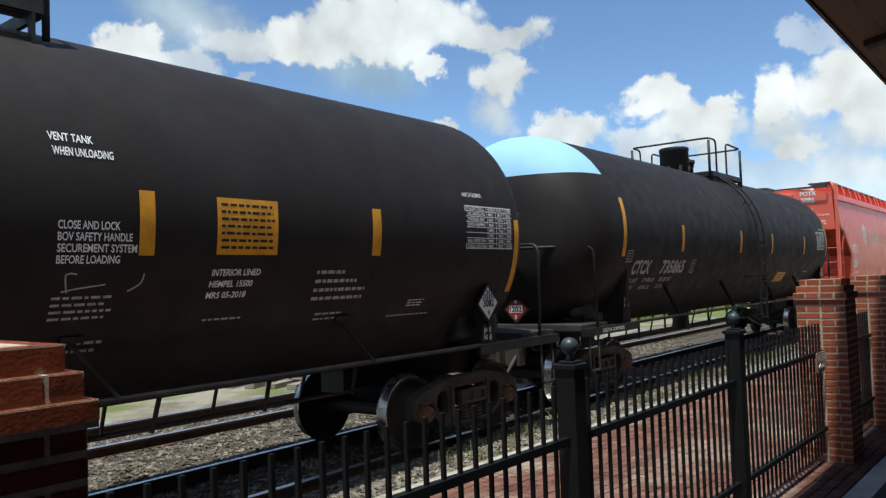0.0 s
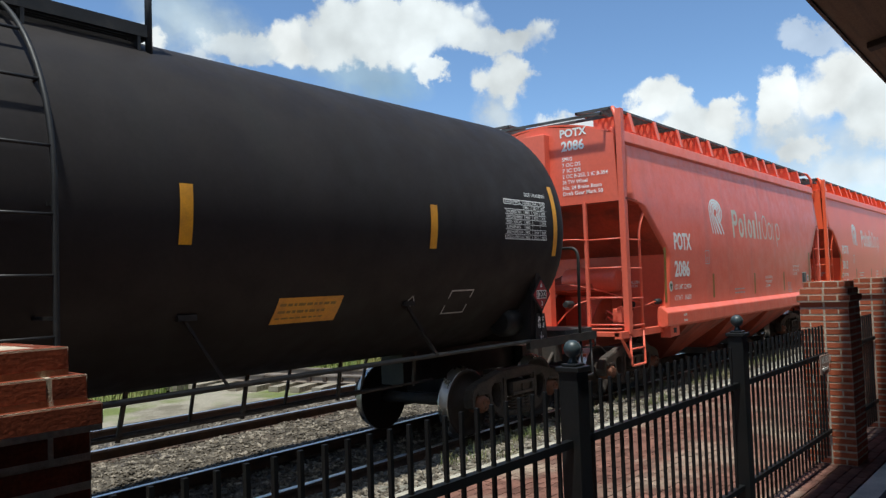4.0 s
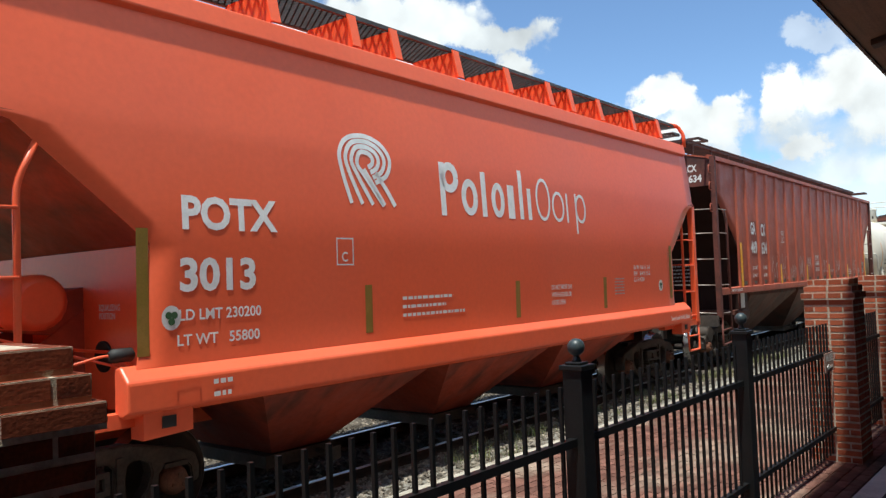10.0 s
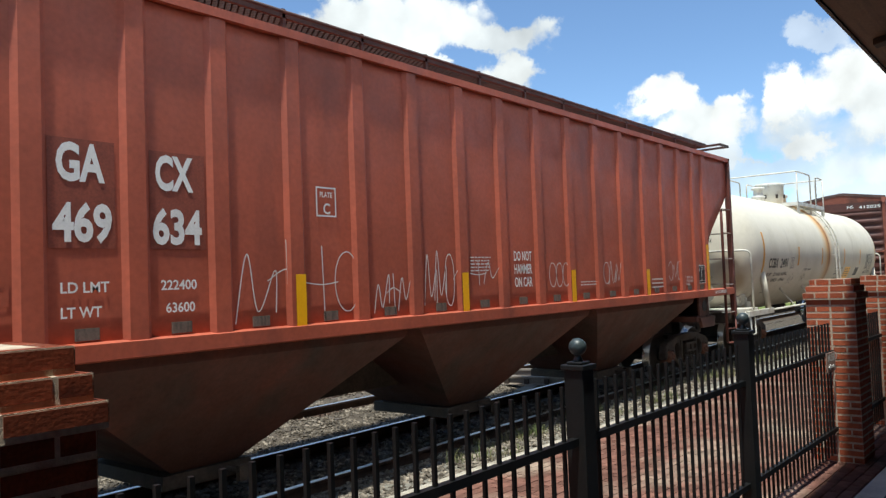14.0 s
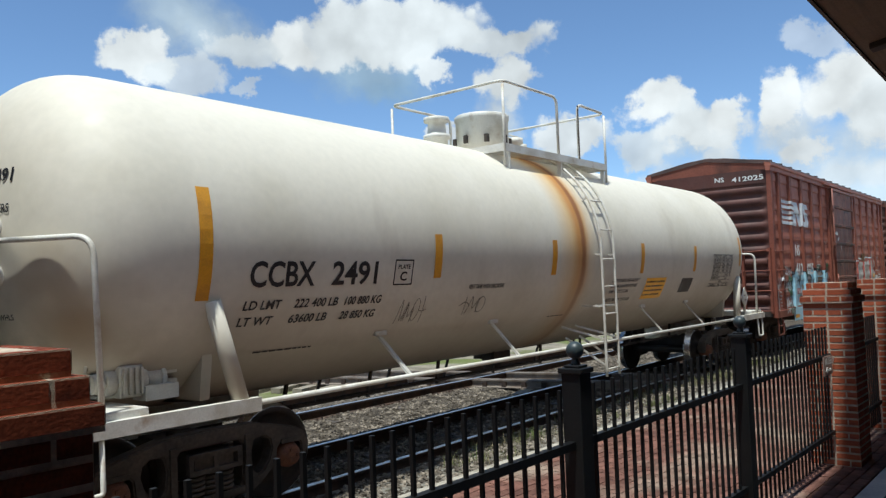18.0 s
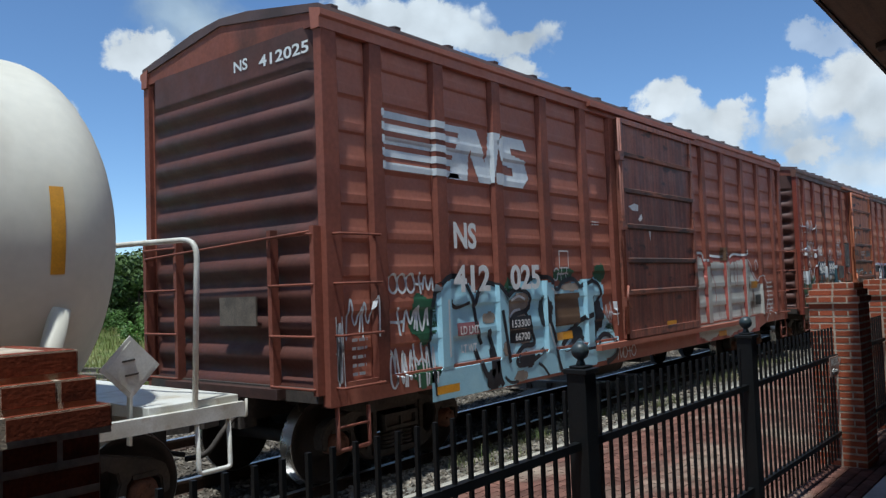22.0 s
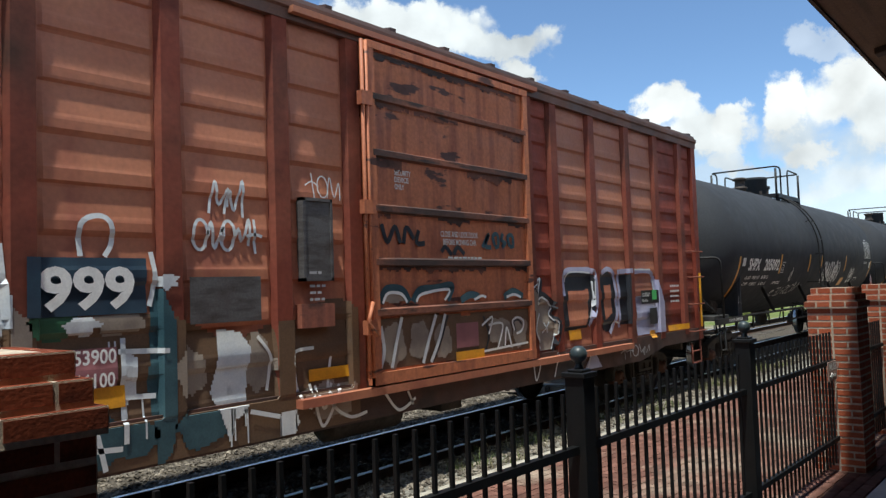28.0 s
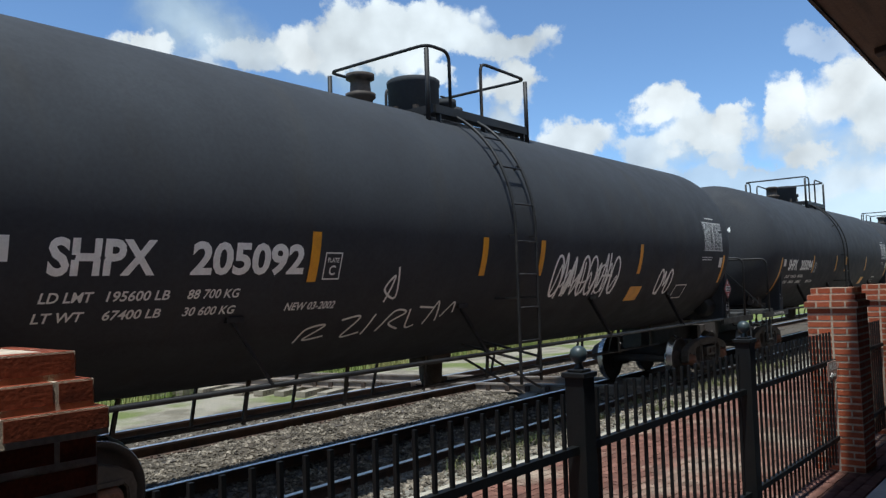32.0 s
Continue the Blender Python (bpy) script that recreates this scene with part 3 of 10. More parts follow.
def iron_fence():
    """Panels of pickets between square posts with ball finials, and the brick piers."""
    top, rail_hi, rail_lo, foot = 1.515, 1.225, 0.475, 0.25
    bm = bmesh.new()
    box(bm, -0.0085, 0.0085, -0.0085, 0.0085, foot, top)
    picket = finish("picket", bm, MAT["iron"])
    spans = [(0.98, 3.46), (3.58, 5.85), (5.97, 8.33), (8.80, 10.48), (10.95, 13.3), (13.4, 15.8), (15.9, 18.2)]
    for a, b in spans:
        f = thing("iron_fence", "black wrought-iron fence of square pickets on two rails", "fence", "lengths of the platform fence", PLAT.copy())
        for z in (rail_hi, rail_lo):
            bm = bmesh.new()
            box(bm, a, b, -0.019, 0.019, z - 0.02, z + 0.02)
            part("rail", bm, MAT["iron"], f)
        n = round((b - a) / 0.108)
        for k in range(1, n):
            o = new("picket", picket)
            o.parent = f
            o.matrix_basis = pose(a + (b - a) * k / n, -0.0, 0)
    for u in (3.52, 5.91, 13.35, 15.85):
        p = thing("fence_post", "black square iron fence post with a ball finial", "fence post", "posts of the platform fence", PLAT @ pose(u, 0, 0))
        bm = bmesh.new()
        box(bm, -0.055, 0.055, -0.055, 0.055, PLAT_Z, 1.60)
        bevelled(part("post", bm, MAT["iron"], p), 0.004)
        bm = bmesh.new()
        box(bm, -0.068, 0.068, -0.068, 0.068, 1.585, 1.612)
        box(bm, -0.045, 0.045, -0.045, 0.045, 1.612, 1.626)
        bevelled(part("cap", bm, MAT["iron"], p), 0.005)
        bm = bmesh.new()
        lathe(bm, [(1.622, 0.028), (1.640, 0.022), (1.652, 0.016), (1.660, 0.020)] + [(1.700 - 0.045 * math.cos(i * math.pi / 12), 0.045 * math.sin(i * math.pi / 12) + 0.001) for i in range(2, 13)], 20)
        part("ball", bm, MAT["finial"], p, "blue-grey ball finial")
    # notice on the gate
    g = thing("notice", "small grey notice with a white arrow on the fence", "sign", m=PLAT @ pose(8.12, -0.035, 1.15))
    bm = bmesh.new()
    box(bm, -0.15, 0.15, -0.004, 0.004, -0.09, 0.09)
    part("plate", bm, MAT["sign_grey"], g)
    bm = bmesh.new()
    prism(bm, [(-0.10, -0.045), (-0.04, -0.015), (-0.04, -0.034), (0.09, -0.034), (0.09, -0.056), (-0.04, -0.056), (-0.04, -0.075)], "y", -0.008, -0.005)
    part("arrow", bm, MAT["white"], g)
    put_text("MUSEUM", g, (-0.11, -0.0045, 0.01), 0.065, MAT["white"], "lettering")


def canopy():
    """The eave of the station roof over the platform: boards, a fascia and a bracket beam."""
    e, z = 1.436, 4.19
    bm = bmesh.new()
    prism(bm, [(e - 0.03, z + 0.02), (e - 0.03, z + 0.12), (-6.2, z + 1.6), (-6.2, z + 1.5)], "x", -30, 60)
    tagged(part("ceiling", bm, MAT["soffit"]), "brown boarded underside of the station canopy", "ceiling", kind="structure")
    bm = bmesh.new()
    box(bm, -30, 60, e - 0.03, e, z, z + 0.20)
    tagged(part("trim", bm, MAT["fascia"]), "dark brown fascia board along the canopy's eave", "fascia", kind="structure")
    for x in (4.9, 8.4, 12.0, 15.6, 1.3, -2.3):
        bm = bmesh.new()
        prism(bm, [(e - 0.12, z - 0.02), (e - 0.12, z + 0.06), (-4.0, z + 1.12), (-4.0, z + 0.92)], "x", x - 0.09, x + 0.09)
        bevelled(tagged(part("beam", bm, MAT["fascia"]), "dark brown timber rafter under the canopy", "beam", "canopy beams", "structure"), 0.012)
    bm = bmesh.new()
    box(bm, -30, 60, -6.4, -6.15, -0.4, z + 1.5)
    tagged(part("wall_south", bm, MAT["brick_dark"]), "plain brick wall of the station", "wall", kind="structure")


def pier(name_at, courses, mat, label):
    """A brick pier of single bricks in running bond, corbelled out under the top course."""
    p = thing("brick_pier", label, "pier", "brick piers of the fence", PLAT @ pose(name_at, 0, 0))
    h, half = 0.0667, 0.226
    bm = bmesh.new()
    rings = []
    for c in range(courses):
        w = half + {courses - 1: -0.034, courses - 2: -0.004, courses - 3: 0.02}.get(c, 0.0) - 0.0025
        for z in (PLAT_Z + c * h - 0.0104, PLAT_Z + (c + 1) * h - 0.0108):
            rings.append([bm.verts.new((sx * w, sy * w, z)) for sx, sy in ((-1, -1), (1, -1), (1, 1), (-1, 1))])
    for q, w in zip(rings, rings[1:]):
        for k in range(4):
            bm.faces.new((q[k], q[(k + 1) % 4], w[(k + 1) % 4], w[k]))
    bm.faces.new(rings[0][::-1])
    bm.faces.new(rings[-1])
    part("mortar", bm, MAT["mortar"], p)
    rnd = random.Random(int(name_at * 10))
    meshes = {}
    for c in range(courses):
        z = PLAT_Z + c * h
        out = {courses - 1: -0.034, courses - 2: -0.004, courses - 3: 0.02}.get(c, 0.0)
        w = half + out
        depth = 0.092 + out
        span = 2 * w
        # two opposite faces carry the corner bricks, course by course in turn
        flip = c % 2
        for side in range(4):
            full = (side % 2) == flip
            a, b = (-w, w) if full else (-w + depth, w - depth)
            cut = [a, a + (b - a) * 0.5, b] if full else [a, b] if b - a < 0.24 else [a, (a + b) / 2, b]
            for s, e in zip(cut, cut[1:]):
                g0, g1 = (0.0 if full and abs(s - a) < 1e-6 else 0.005), (0.0 if full and abs(e - b) < 1e-6 else 0.005)
                key = (round(e - s, 3), round(depth, 3), g0, g1)
                if key not in meshes:
                    q = bmesh.new()
                    box(q, -(e - s) / 2 + g0, (e - s) / 2 - g1, 0, depth, 0, h - 0.010)
                    bmesh.ops.bevel(q, geom=[x for x in q.edges], offset=0.005, segments=2, affect="EDGES")
                    meshes[key] = finish("brick", q, mat)
                o = new("brick", meshes[key])
                o.parent = p
                o.matrix_basis = pose(0, 0, z, 0, 0, 90 * side) @ pose((s + e) / 2, -w + rnd.uniform(-0.001, 0.001), 0)
    return p


def paving():
    """Bricks of the paving, laid in running bond: singly where it lies nearest, joined beyond."""
    q = bmesh.new()
    box(q, -0.099, 0.099, -0.049, 0.049, -0.03, 0.0)
    bmesh.ops.bevel(q, geom=[e for e in q.edges if abs(e.verts[0].co.z - e.verts[1].co.z) < 0.01 and e.verts[0].co.z > -0.01], offset=0.004, segments=1, affect="EDGES")
    me = finish("paver", q, MAT["paver"])
    pav = bpy.data.objects["pavement"]
    rnd = random.Random(3)
    verts, faces, count = [], [], 0
    for j in range(30):
        v = -0.335 + j * 0.104
        for i in range(210):
            u = -14.0 + i * 0.206 + (j % 2) * 0.103
            near = 6.2 < u < 11.2 and v < -0.05
            if near and count < 290:
                o = new("paver", me)
                o.parent = pav
                o.matrix_basis = pose(u, v, PLAT_Z + rnd.uniform(-0.003, 0.001), rnd.uniform(-0.6, 0.6), rnd.uniform(-0.6, 0.6), rnd.uniform(-0.5, 0.5))
                count += 1
            else:
                z = PLAT_Z + rnd.uniform(-0.004, 0.001)
                b = len(verts)
                verts += [(u + sx * 0.0985, v + sy * 0.0485, zz) for zz in (z - 0.03, z) for sx, sy in ((-1, -1), (1, -1), (1, 1), (-1, 1))]
                faces += [(b + 4, b + 5, b + 6, b + 7)] + [(b + k, b + (k + 1) % 4, b + 4 + (k + 1) % 4, b + 4 + k) for k in range(4)]
    m2 = bpy.data.meshes.new("pavers")
    m2.from_pydata(verts, [], faces)
    m2.materials.append(MAT["paver_joined"])
    o = new("pavers", m2)
    o.parent = pav
    tagged(o, "red clay paving bricks beyond the fence", kind="stuff")



# ---- the line that crosses at grade, the meadow and the woods ----
def crossing_x(y, rail):
    """Where the rails of the crossing line lie: it runs at a slant over both tracks."""
    return 13.1 + 1.42 * rail - 0.28 * (y - 11.2)


def crossing_track():
    t = thing("track_3", "railway line crossing both tracks at grade on weathered rails", "railway track", kind="structure")
    prof = [(-0.07, -0.172), (0.07, -0.172), (0.07, -0.160), (0.012, -0.142), (0.012, -0.045), (0.037, -0.034), (0.037, 0.0), (-0.037, 0.0), (-0.037, -0.034), (-0.012, -0.045), (-0.012, -0.142), (-0.07, -0.160)]
    cuts = [(5.15, 6.24), (6.42, 7.74), (7.92, 10.06), (10.24, 11.56), (11.74, 15.2), (15.22, 60.0)]
    brace = bmesh.new()
    box(brace, -0.055, -0.012, -0.05, 0.05, -0.165, -0.04)
    box(brace, 0.012, 0.055, -0.05, 0.05, -0.165, -0.04)
    brace = finish("rail_brace", brace, MAT["rail_side"])
    tie = bmesh.new()
    box(tie, -1.5, 1.5, -0.13, 0.13, -0.19, 0.0)
    tie = finish("tie", tie, MAT["timber"])
    turn = math.degrees(math.atan(0.28))
    for r in (0, 1):
        for a, b in cuts:
            n = math.hypot(b - a, 0.28 * (b - a))
            for k, off in enumerate((0.0, 0.115 if r == 0 else -0.115)):
                if k and a > 12:
                    continue
                bm = bmesh.new()
                prism(bm, prof, "y", 0, n)
                o = part("guard_rail" if k else "rail", bm, MAT["rail_pale"], t, at=pose(crossing_x(a, r) + off, a, 0.004, 0, 0, turn))
        y = 8.1
        while y < 15:
            o = new("rail_brace", brace)
            o.parent = t
            o.matrix_basis = pose(crossing_x(y, r), y, 0, 0, 0, turn)
            y += 0.42
    y = 8.45
    while y < 19:
        if abs(y - TRACK2_Y) > 1.5:
            o = new("tie", tie)
            o.parent = t
            o.matrix_basis = pose(crossing_x(y, 0.5), y, -0.172, 0, 0, turn)
        y += 0.56
    grid_sheet("gravel_patch", 3, 40, 13.4, 16.6, 90, 12, lambda x, y: -0.30 + 0.02 * noise.noise(Vector((x, y * 2, 4))) - 0.14 * max(0.0, (y - 15.6)), MAT["track_gravel"], "pale gravel ground beside the far track", "stuff")


def tufts(name, places, blades, tall, wide, lean, mat, label, category, seed):
    """Tufts of curved blades, joined."""
    rnd = random.Random(seed)
    verts, faces = [], []
    for x, y, z, k in places:
        for _ in range(rnd.randint(blades // 2, blades)):
            a, h = rnd.uniform(0, 6.283), tall * k * rnd.uniform(0.45, 1.0)
            bx, by = x + rnd.gauss(0, 0.4) * lean * tall, y + rnd.gauss(0, 0.4) * lean * tall
            l = rnd.uniform(0.2, 1.0) * lean * h
            c, s = math.cos(a), math.sin(a)
            w = wide * rnd.uniform(0.6, 1.2)
            b = len(verts)
            verts += [(bx - s * w, by + c * w, z), (bx + s * w, by - c * w, z), (bx + c * l * 0.35 - s * w * 0.8, by + s * l * 0.35 + c * w * 0.8, z + h * 0.6),
                      (bx + c * l * 0.35 + s * w * 0.8, by + s * l * 0.35 - c * w * 0.8, z + h * 0.6), (bx + c * l, by + s * l, z + h)]
            faces += [(b, b + 1, b + 3, b + 2), (b + 2, b + 3, b + 4)]
    me = bpy.data.meshes.new(name)
    me.from_pydata(verts, [], faces)
    me.materials.append(mat)
    return tagged(new(name, me), label, category, kind="stuff")


def weeds():
    rnd = random.Random(8)
    spots = []
    for _ in range(800):
        x, y = rnd.uniform(2.5, 20), rnd.uniform(4.95, 6.0)
        if noise.noise(Vector((x * 0.9, y * 1.4, 5))) > 0.02 + 0.25 * abs(y - 5.35):
            spots.append((x, y, 0.05 - 0.13 * max(0.0, (y - 4.9) / 1.2), rnd.uniform(0.4, 1.0)))
    tufts("weeds", spots, 16, 0.22, 0.004, 0.8, MAT["weed"], "sparse green and straw-coloured weeds in the gravel", "weeds", 4)
    spots = []
    for _ in range(9000):
        x, y = rnd.uniform(4, 60), 17 + 45 * rnd.random() ** 1.5
        spots.append((x, y, -0.44, rnd.uniform(0.4, 1.0)))
    tufts("meadow_grass", spots, 9, 0.75, 0.014, 0.5, MAT["meadow"], "tall yellow-green meadow grass behind the tracks", "grass", 6)


def leafy(bm_list, rnd, blobs, count, size):
    verts, faces = bm_list
    for _ in range(count):
        c, r = rnd.choice(blobs)
        d = Vector((rnd.gauss(0, 1), rnd.gauss(0, 1), rnd.gauss(0, 1))).normalized()
        p = Vector(c) + Vector((d.x * r, d.y * r, d.z * r * 0.75)) * rnd.uniform(0.55, 1.08)
        n = (d + Vector((rnd.gauss(0, 0.5), rnd.gauss(0, 0.5), rnd.gauss(0, 0.5) + 0.3))).normalized()
        a, b2 = ring_frame(n)
        q = rnd.uniform(0, 3.14)
        u, w = (a * math.cos(q) + b2 * math.sin(q)) * size * rnd.uniform(0.6, 1.3), (b2 * math.cos(q) - a * math.sin(q)) * size * rnd.uniform(0.35, 0.7)
        k = len(verts)
        verts += [(p - u)[:], (p + w)[:], (p + u)[:], (p - w)[:]]
        faces.append((k, k + 1, k + 2, k + 3))


def build_tree(seed, tall, spread, leaves):
    """A small broadleaf tree: a tapered trunk, limbs, and a crown of leaf sprays."""
    rnd = random.Random(seed)
    t = thing("tree", "leafy green deciduous tree at the meadow's edge", "tree", "woods behind the meadow")
    bm = bmesh.new()
    lathe(bm, [(-0.5, 0.20), (0.3, 0.15), (tall * 0.4, 0.10), (tall * 0.8, 0.03)], 8)
    part("trunk", bm, MAT["bark"], t)
    blobs = []
    for k in range(7):
        a, z = k * 2.4 + rnd.uniform(-0.4, 0.4), tall * rnd.uniform(0.1, 0.7)
        r = spread * rnd.uniform(0.35, 0.8)
        bm = bmesh.new()
        end = Vector((r * math.cos(a), r * math.sin(a), z + tall * 0.12))
        tube(bm, [(0, 0, z - 0.3), end * 0.6 + Vector((0, 0, z * 0.36)), end], 0.035, 5)
        part("limb", bm, MAT["bark"], t)
        blobs.append((end[:], spread * rnd.uniform(0.4, 0.6)))
    for k in range(5):
        blobs.append(((rnd.uniform(-0.4, 0.4) * spread, rnd.uniform(-0.4, 0.4) * spread, tall * rnd.uniform(0.5, 0.9)), spread * rnd.uniform(0.35, 0.55)))
    lists = ([], [])
    leafy(lists, rnd, blobs, leaves, 0.20)
    me = bpy.data.meshes.new("crown")
    me.from_pydata(lists[0], [], lists[1])
    me.materials.append(MAT["leaf"])
    o = new("crown", me)
    o.parent = t
    return t


def build_bush(seed, tall):
    rnd = random.Random(seed)
    t = thing("bush", "bright green bush standing in the tall grass", "bush", "bushes in the meadow")
    blobs = [((rnd.uniform(-0.8, 0.8), rnd.uniform(-0.8, 0.8), tall * rnd.uniform(0.2, 0.75)), tall * rnd.uniform(0.25, 0.4)) for _ in range(8)]
    lists = ([], [])
    leafy(lists, rnd, blobs, 900, 0.12)
    me = bpy.data.meshes.new("foliage")
    me.from_pydata(lists[0], [], lists[1])
    me.materials.append(MAT["bush_leaf"])
    o = new("foliage", me)
    o.parent = t
    for k in range(4):
        bm = bmesh.new()
        tube(bm, [(0, 0, -0.2), (0.3 * math.cos(k * 1.6), 0.3 * math.sin(k * 1.6), tall * 0.3), (0.6 * math.cos(k * 1.6), 0.6 * math.sin(k * 1.6), tall * 0.6)], 0.02, 5)
        part("stem", bm, MAT["bark"], t)
    return t


def woods():
    rnd = random.Random(21)
    kinds = [build_tree(s, h, w, 3000) for s, h, w in ((1, 6.4, 2.8), (2, 7.4, 3.1), (3, 5.6, 2.9))]
    for k in range(120):
        az = radians(4 + 86 * k / 120 + rnd.uniform(-0.6, 0.6))
        d = 64 + rnd.uniform(-3, 3) + (0, 9, 4, 14)[k % 4] + 60 * max(0.0, (k - 66) / 54)
        m = pose(d * math.sin(az), d * math.cos(az), -0.45, 0, 0, rnd.uniform(0, 360)) @ Matrix.Scale(rnd.uniform(0.85, 1.12), 4)
        if k < 3:
            kinds[k].matrix_basis = m
        else:
            copy_thing(kinds[k % 3], m)
    bushes = [build_bush(s, h) for s, h in ((5, 2.6), (6, 1.9))]
    for k in range(22):
        az = radians(12 + 34 * k / 22 + rnd.uniform(-1, 1))
        d = rnd.uniform(40, 62)
        m = pose(d * math.sin(az), d * math.cos(az), -0.45, 0, 0, rnd.uniform(0, 360)) @ Matrix.Scale(rnd.uniform(0.7, 1.2), 4)
        if k < 2:
            bushes[k].matrix_basis = m
        else:
            copy_thing(bushes[k % 2], m)


# ---- rolling stock: common pieces ----
MAT.update(
    black_tank=material("tank_black_paint", (0.018, 0.0145, 0.014), 0.62, second=(0.024, 0.020, 0.019), mix_scale=1.2, grain=0.12, grain_scale=25, dirt=(0.021, 0.019, 0.018), dirt_scale=0.9, dirt_lo=0.56, dirt_hi=0.8, dirt_stretch=(2.5, 1, 0.35), bump=0.0003, bump_scale=3.0, spec=0.22),
    grey_tank=material("tank_charcoal_paint", (0.036, 0.038, 0.043), 0.78, second=(0.042, 0.045, 0.051), mix_scale=1.0, grain=0.12, grain_scale=25, dirt=(0.042, 0.040, 0.038), dirt_scale=0.8, dirt_lo=0.56, dirt_hi=0.8, dirt_stretch=(2.5, 1, 0.35), bump=0.0003, bump_scale=3.0, spec=0.22),
    white_trim=material("white_trim_paint", (0.66, 0.64, 0.58), 0.5, second=(0.5, 0.46, 0.38), mix_scale=3, grain=0.1, dirt=(0.32, 0.2, 0.1), dirt_scale=4, dirt_lo=0.62, dirt_hi=0.8),
    black_trim=material("black_trim_paint", (0.012, 0.012, 0.013), 0.55, second=(0.022, 0.020, 0.019), mix_scale=5, grain=0.2, dirt=(0.05, 0.040, 0.034), dirt_scale=5, dirt_lo=0.62, dirt_hi=0.8, spec=0.35),
    deck=material("deck_timber", (0.15, 0.12, 0.095), 0.85, second=(0.09, 0.075, 0.06), mix_scale=5, stretch=(6, 1, 1), grain=0.25),
    tread_plate=material("deck_tread_plate", (0.045, 0.045, 0.045), 0.55, 0.3, second=(0.075, 0.07, 0.065), mix_scale=5, grain=0.3, bump=0.004, bump_scale=45),
    truck=material("truck_iron", (0.050, 0.040, 0.034), 0.82, second=(0.080, 0.060, 0.047), mix_scale=3, grain=0.3, grain_scale=30, bump=0.002, bump_scale=60, dirt=(0.075, 0.055, 0.042), dirt_scale=3, dirt_lo=0.6, dirt_hi=0.75),
    wheel=material("wheel_iron", (0.028, 0.021, 0.018), 0.75, second=(0.048, 0.033, 0.026), mix_scale=4, grain=0.25, bump=0.001),
    bearing=material("bearing_cap_rust", (0.17, 0.065, 0.034), 0.75, second=(0.10, 0.045, 0.028), mix_scale=9, grain=0.3),
    tread=material("wheel_tread", (0.42, 0.41, 0.40), 0.28, 1.0, grain=0.1),
    spring=material("spring_rust", (0.060, 0.044, 0.034), 0.75, second=(0.035, 0.028, 0.023), mix_scale=8, grain=0.3),
    yellow=material("reflector_yellow", (0.72, 0.33, 0.018), 0.45, second=(0.58, 0.26, 0.022), mix_scale=6, grain=0.1),
    yellow_new=material("reflector_bright_yellow", (0.97, 0.50, 0.008), 0.4, second=(0.92, 0.45, 0.010), mix_scale=6, grain=0.05),
    olive=material("reflector_faded", (0.24, 0.15, 0.02), 0.55, second=(0.30, 0.17, 0.03), mix_scale=6, grain=0.1),
    ink=material("black_lettering", (0.015, 0.015, 0.017), 0.5, grain=0.1),
    hose=material("rubber_hose", (0.015, 0.015, 0.015), 0.7, grain=0.2),
)
WHEELS = []


def spring_coil(bm, x, y, r, z0, z1, turns=5):
    n = turns * 12
    tube(bm, [(x + r * math.cos(2 * math.pi * k / 12), y + r * math.sin(2 * math.pi * k / 12), z0 + (z1 - z0) * k / n) for k in range(n + 1)], 0.019, 6)


def cast_plate(bm, outer, holes, y0, y1):
    """A cast plate in the x-z plane with rounded windows right through it."""
    edges = []
    for loop in (outer, *holes):
        vs = [bm.verts.new((x, y0, z)) for x, z in loop]
        edges += [bm.edges.new((a, b)) for a, b in zip(vs, vs[1:] + vs[:1])]
    bmesh.ops.triangle_fill(bm, edges=edges, use_beauty=True, normal=(0, -1, 0))
    grown = bmesh.ops.extrude_face_region(bm, geom=list(bm.faces))
    bmesh.ops.translate(bm, verts=[v for v in grown["geom"] if isinstance(v, bmesh.types.BMVert)], vec=(0, y1 - y0, 0))
    bmesh.ops.recalc_face_normals(bm, faces=bm.faces)
    rim = [e for e in bm.edges if len(e.link_faces) == 2 and e.calc_face_angle(0) > 1.2]
    bmesh.ops.bevel(bm, geom=rim, offset=0.014, segments=2, affect="EDGES", clamp_overlap=True)


def side_frame_mesh():
    bm = bmesh.new()
    half = [(0.0, 0.845), (0.46, 0.835), (0.72, 0.775), (0.98, 0.715), (1.09, 0.65), (1.13, 0.54), (1.12, 0.42), (1.05, 0.40), (1.035, 0.54), (0.98, 0.60), (0.80, 0.60),
            (0.745, 0.54), (0.73, 0.40), (0.66, 0.345), (0.54, 0.25), (0.44, 0.20), (0.0, 0.19)]
    outer = half + [(-x, z) for x, z in reversed(half[1:-1])]
    window = [(0.47, 0.68), (0.58, 0.69), (0.655, 0.645), (0.675, 0.56), (0.64, 0.455), (0.575, 0.375), (0.505, 0.345), (0.455, 0.40), (0.44, 0.55)]
    nest = [(-0.30, 0.275), (0.30, 0.275), (0.335, 0.32), (0.335, 0.66), (0.30, 0.70), (-0.30, 0.70), (-0.335, 0.66), (-0.335, 0.32)]
    cast_plate(bm, outer, (window, [(-x, z) for x, z in reversed(window)], nest), -0.075, 0.075)
    for s in (-1, 1):
        box(bm, s * 0.385 - 0.03, s * 0.385 + 0.03, -0.10, 0.10, 0.24, 0.74)
        box(bm, s * 0.89 - 0.11, s * 0.89 + 0.11, -0.09, 0.09, 0.575, 0.615)
    box(bm, -0.40, 0.40, -0.11, 0.11, 0.235, 0.28)
    return finish("side_frame", bm, MAT["truck"])


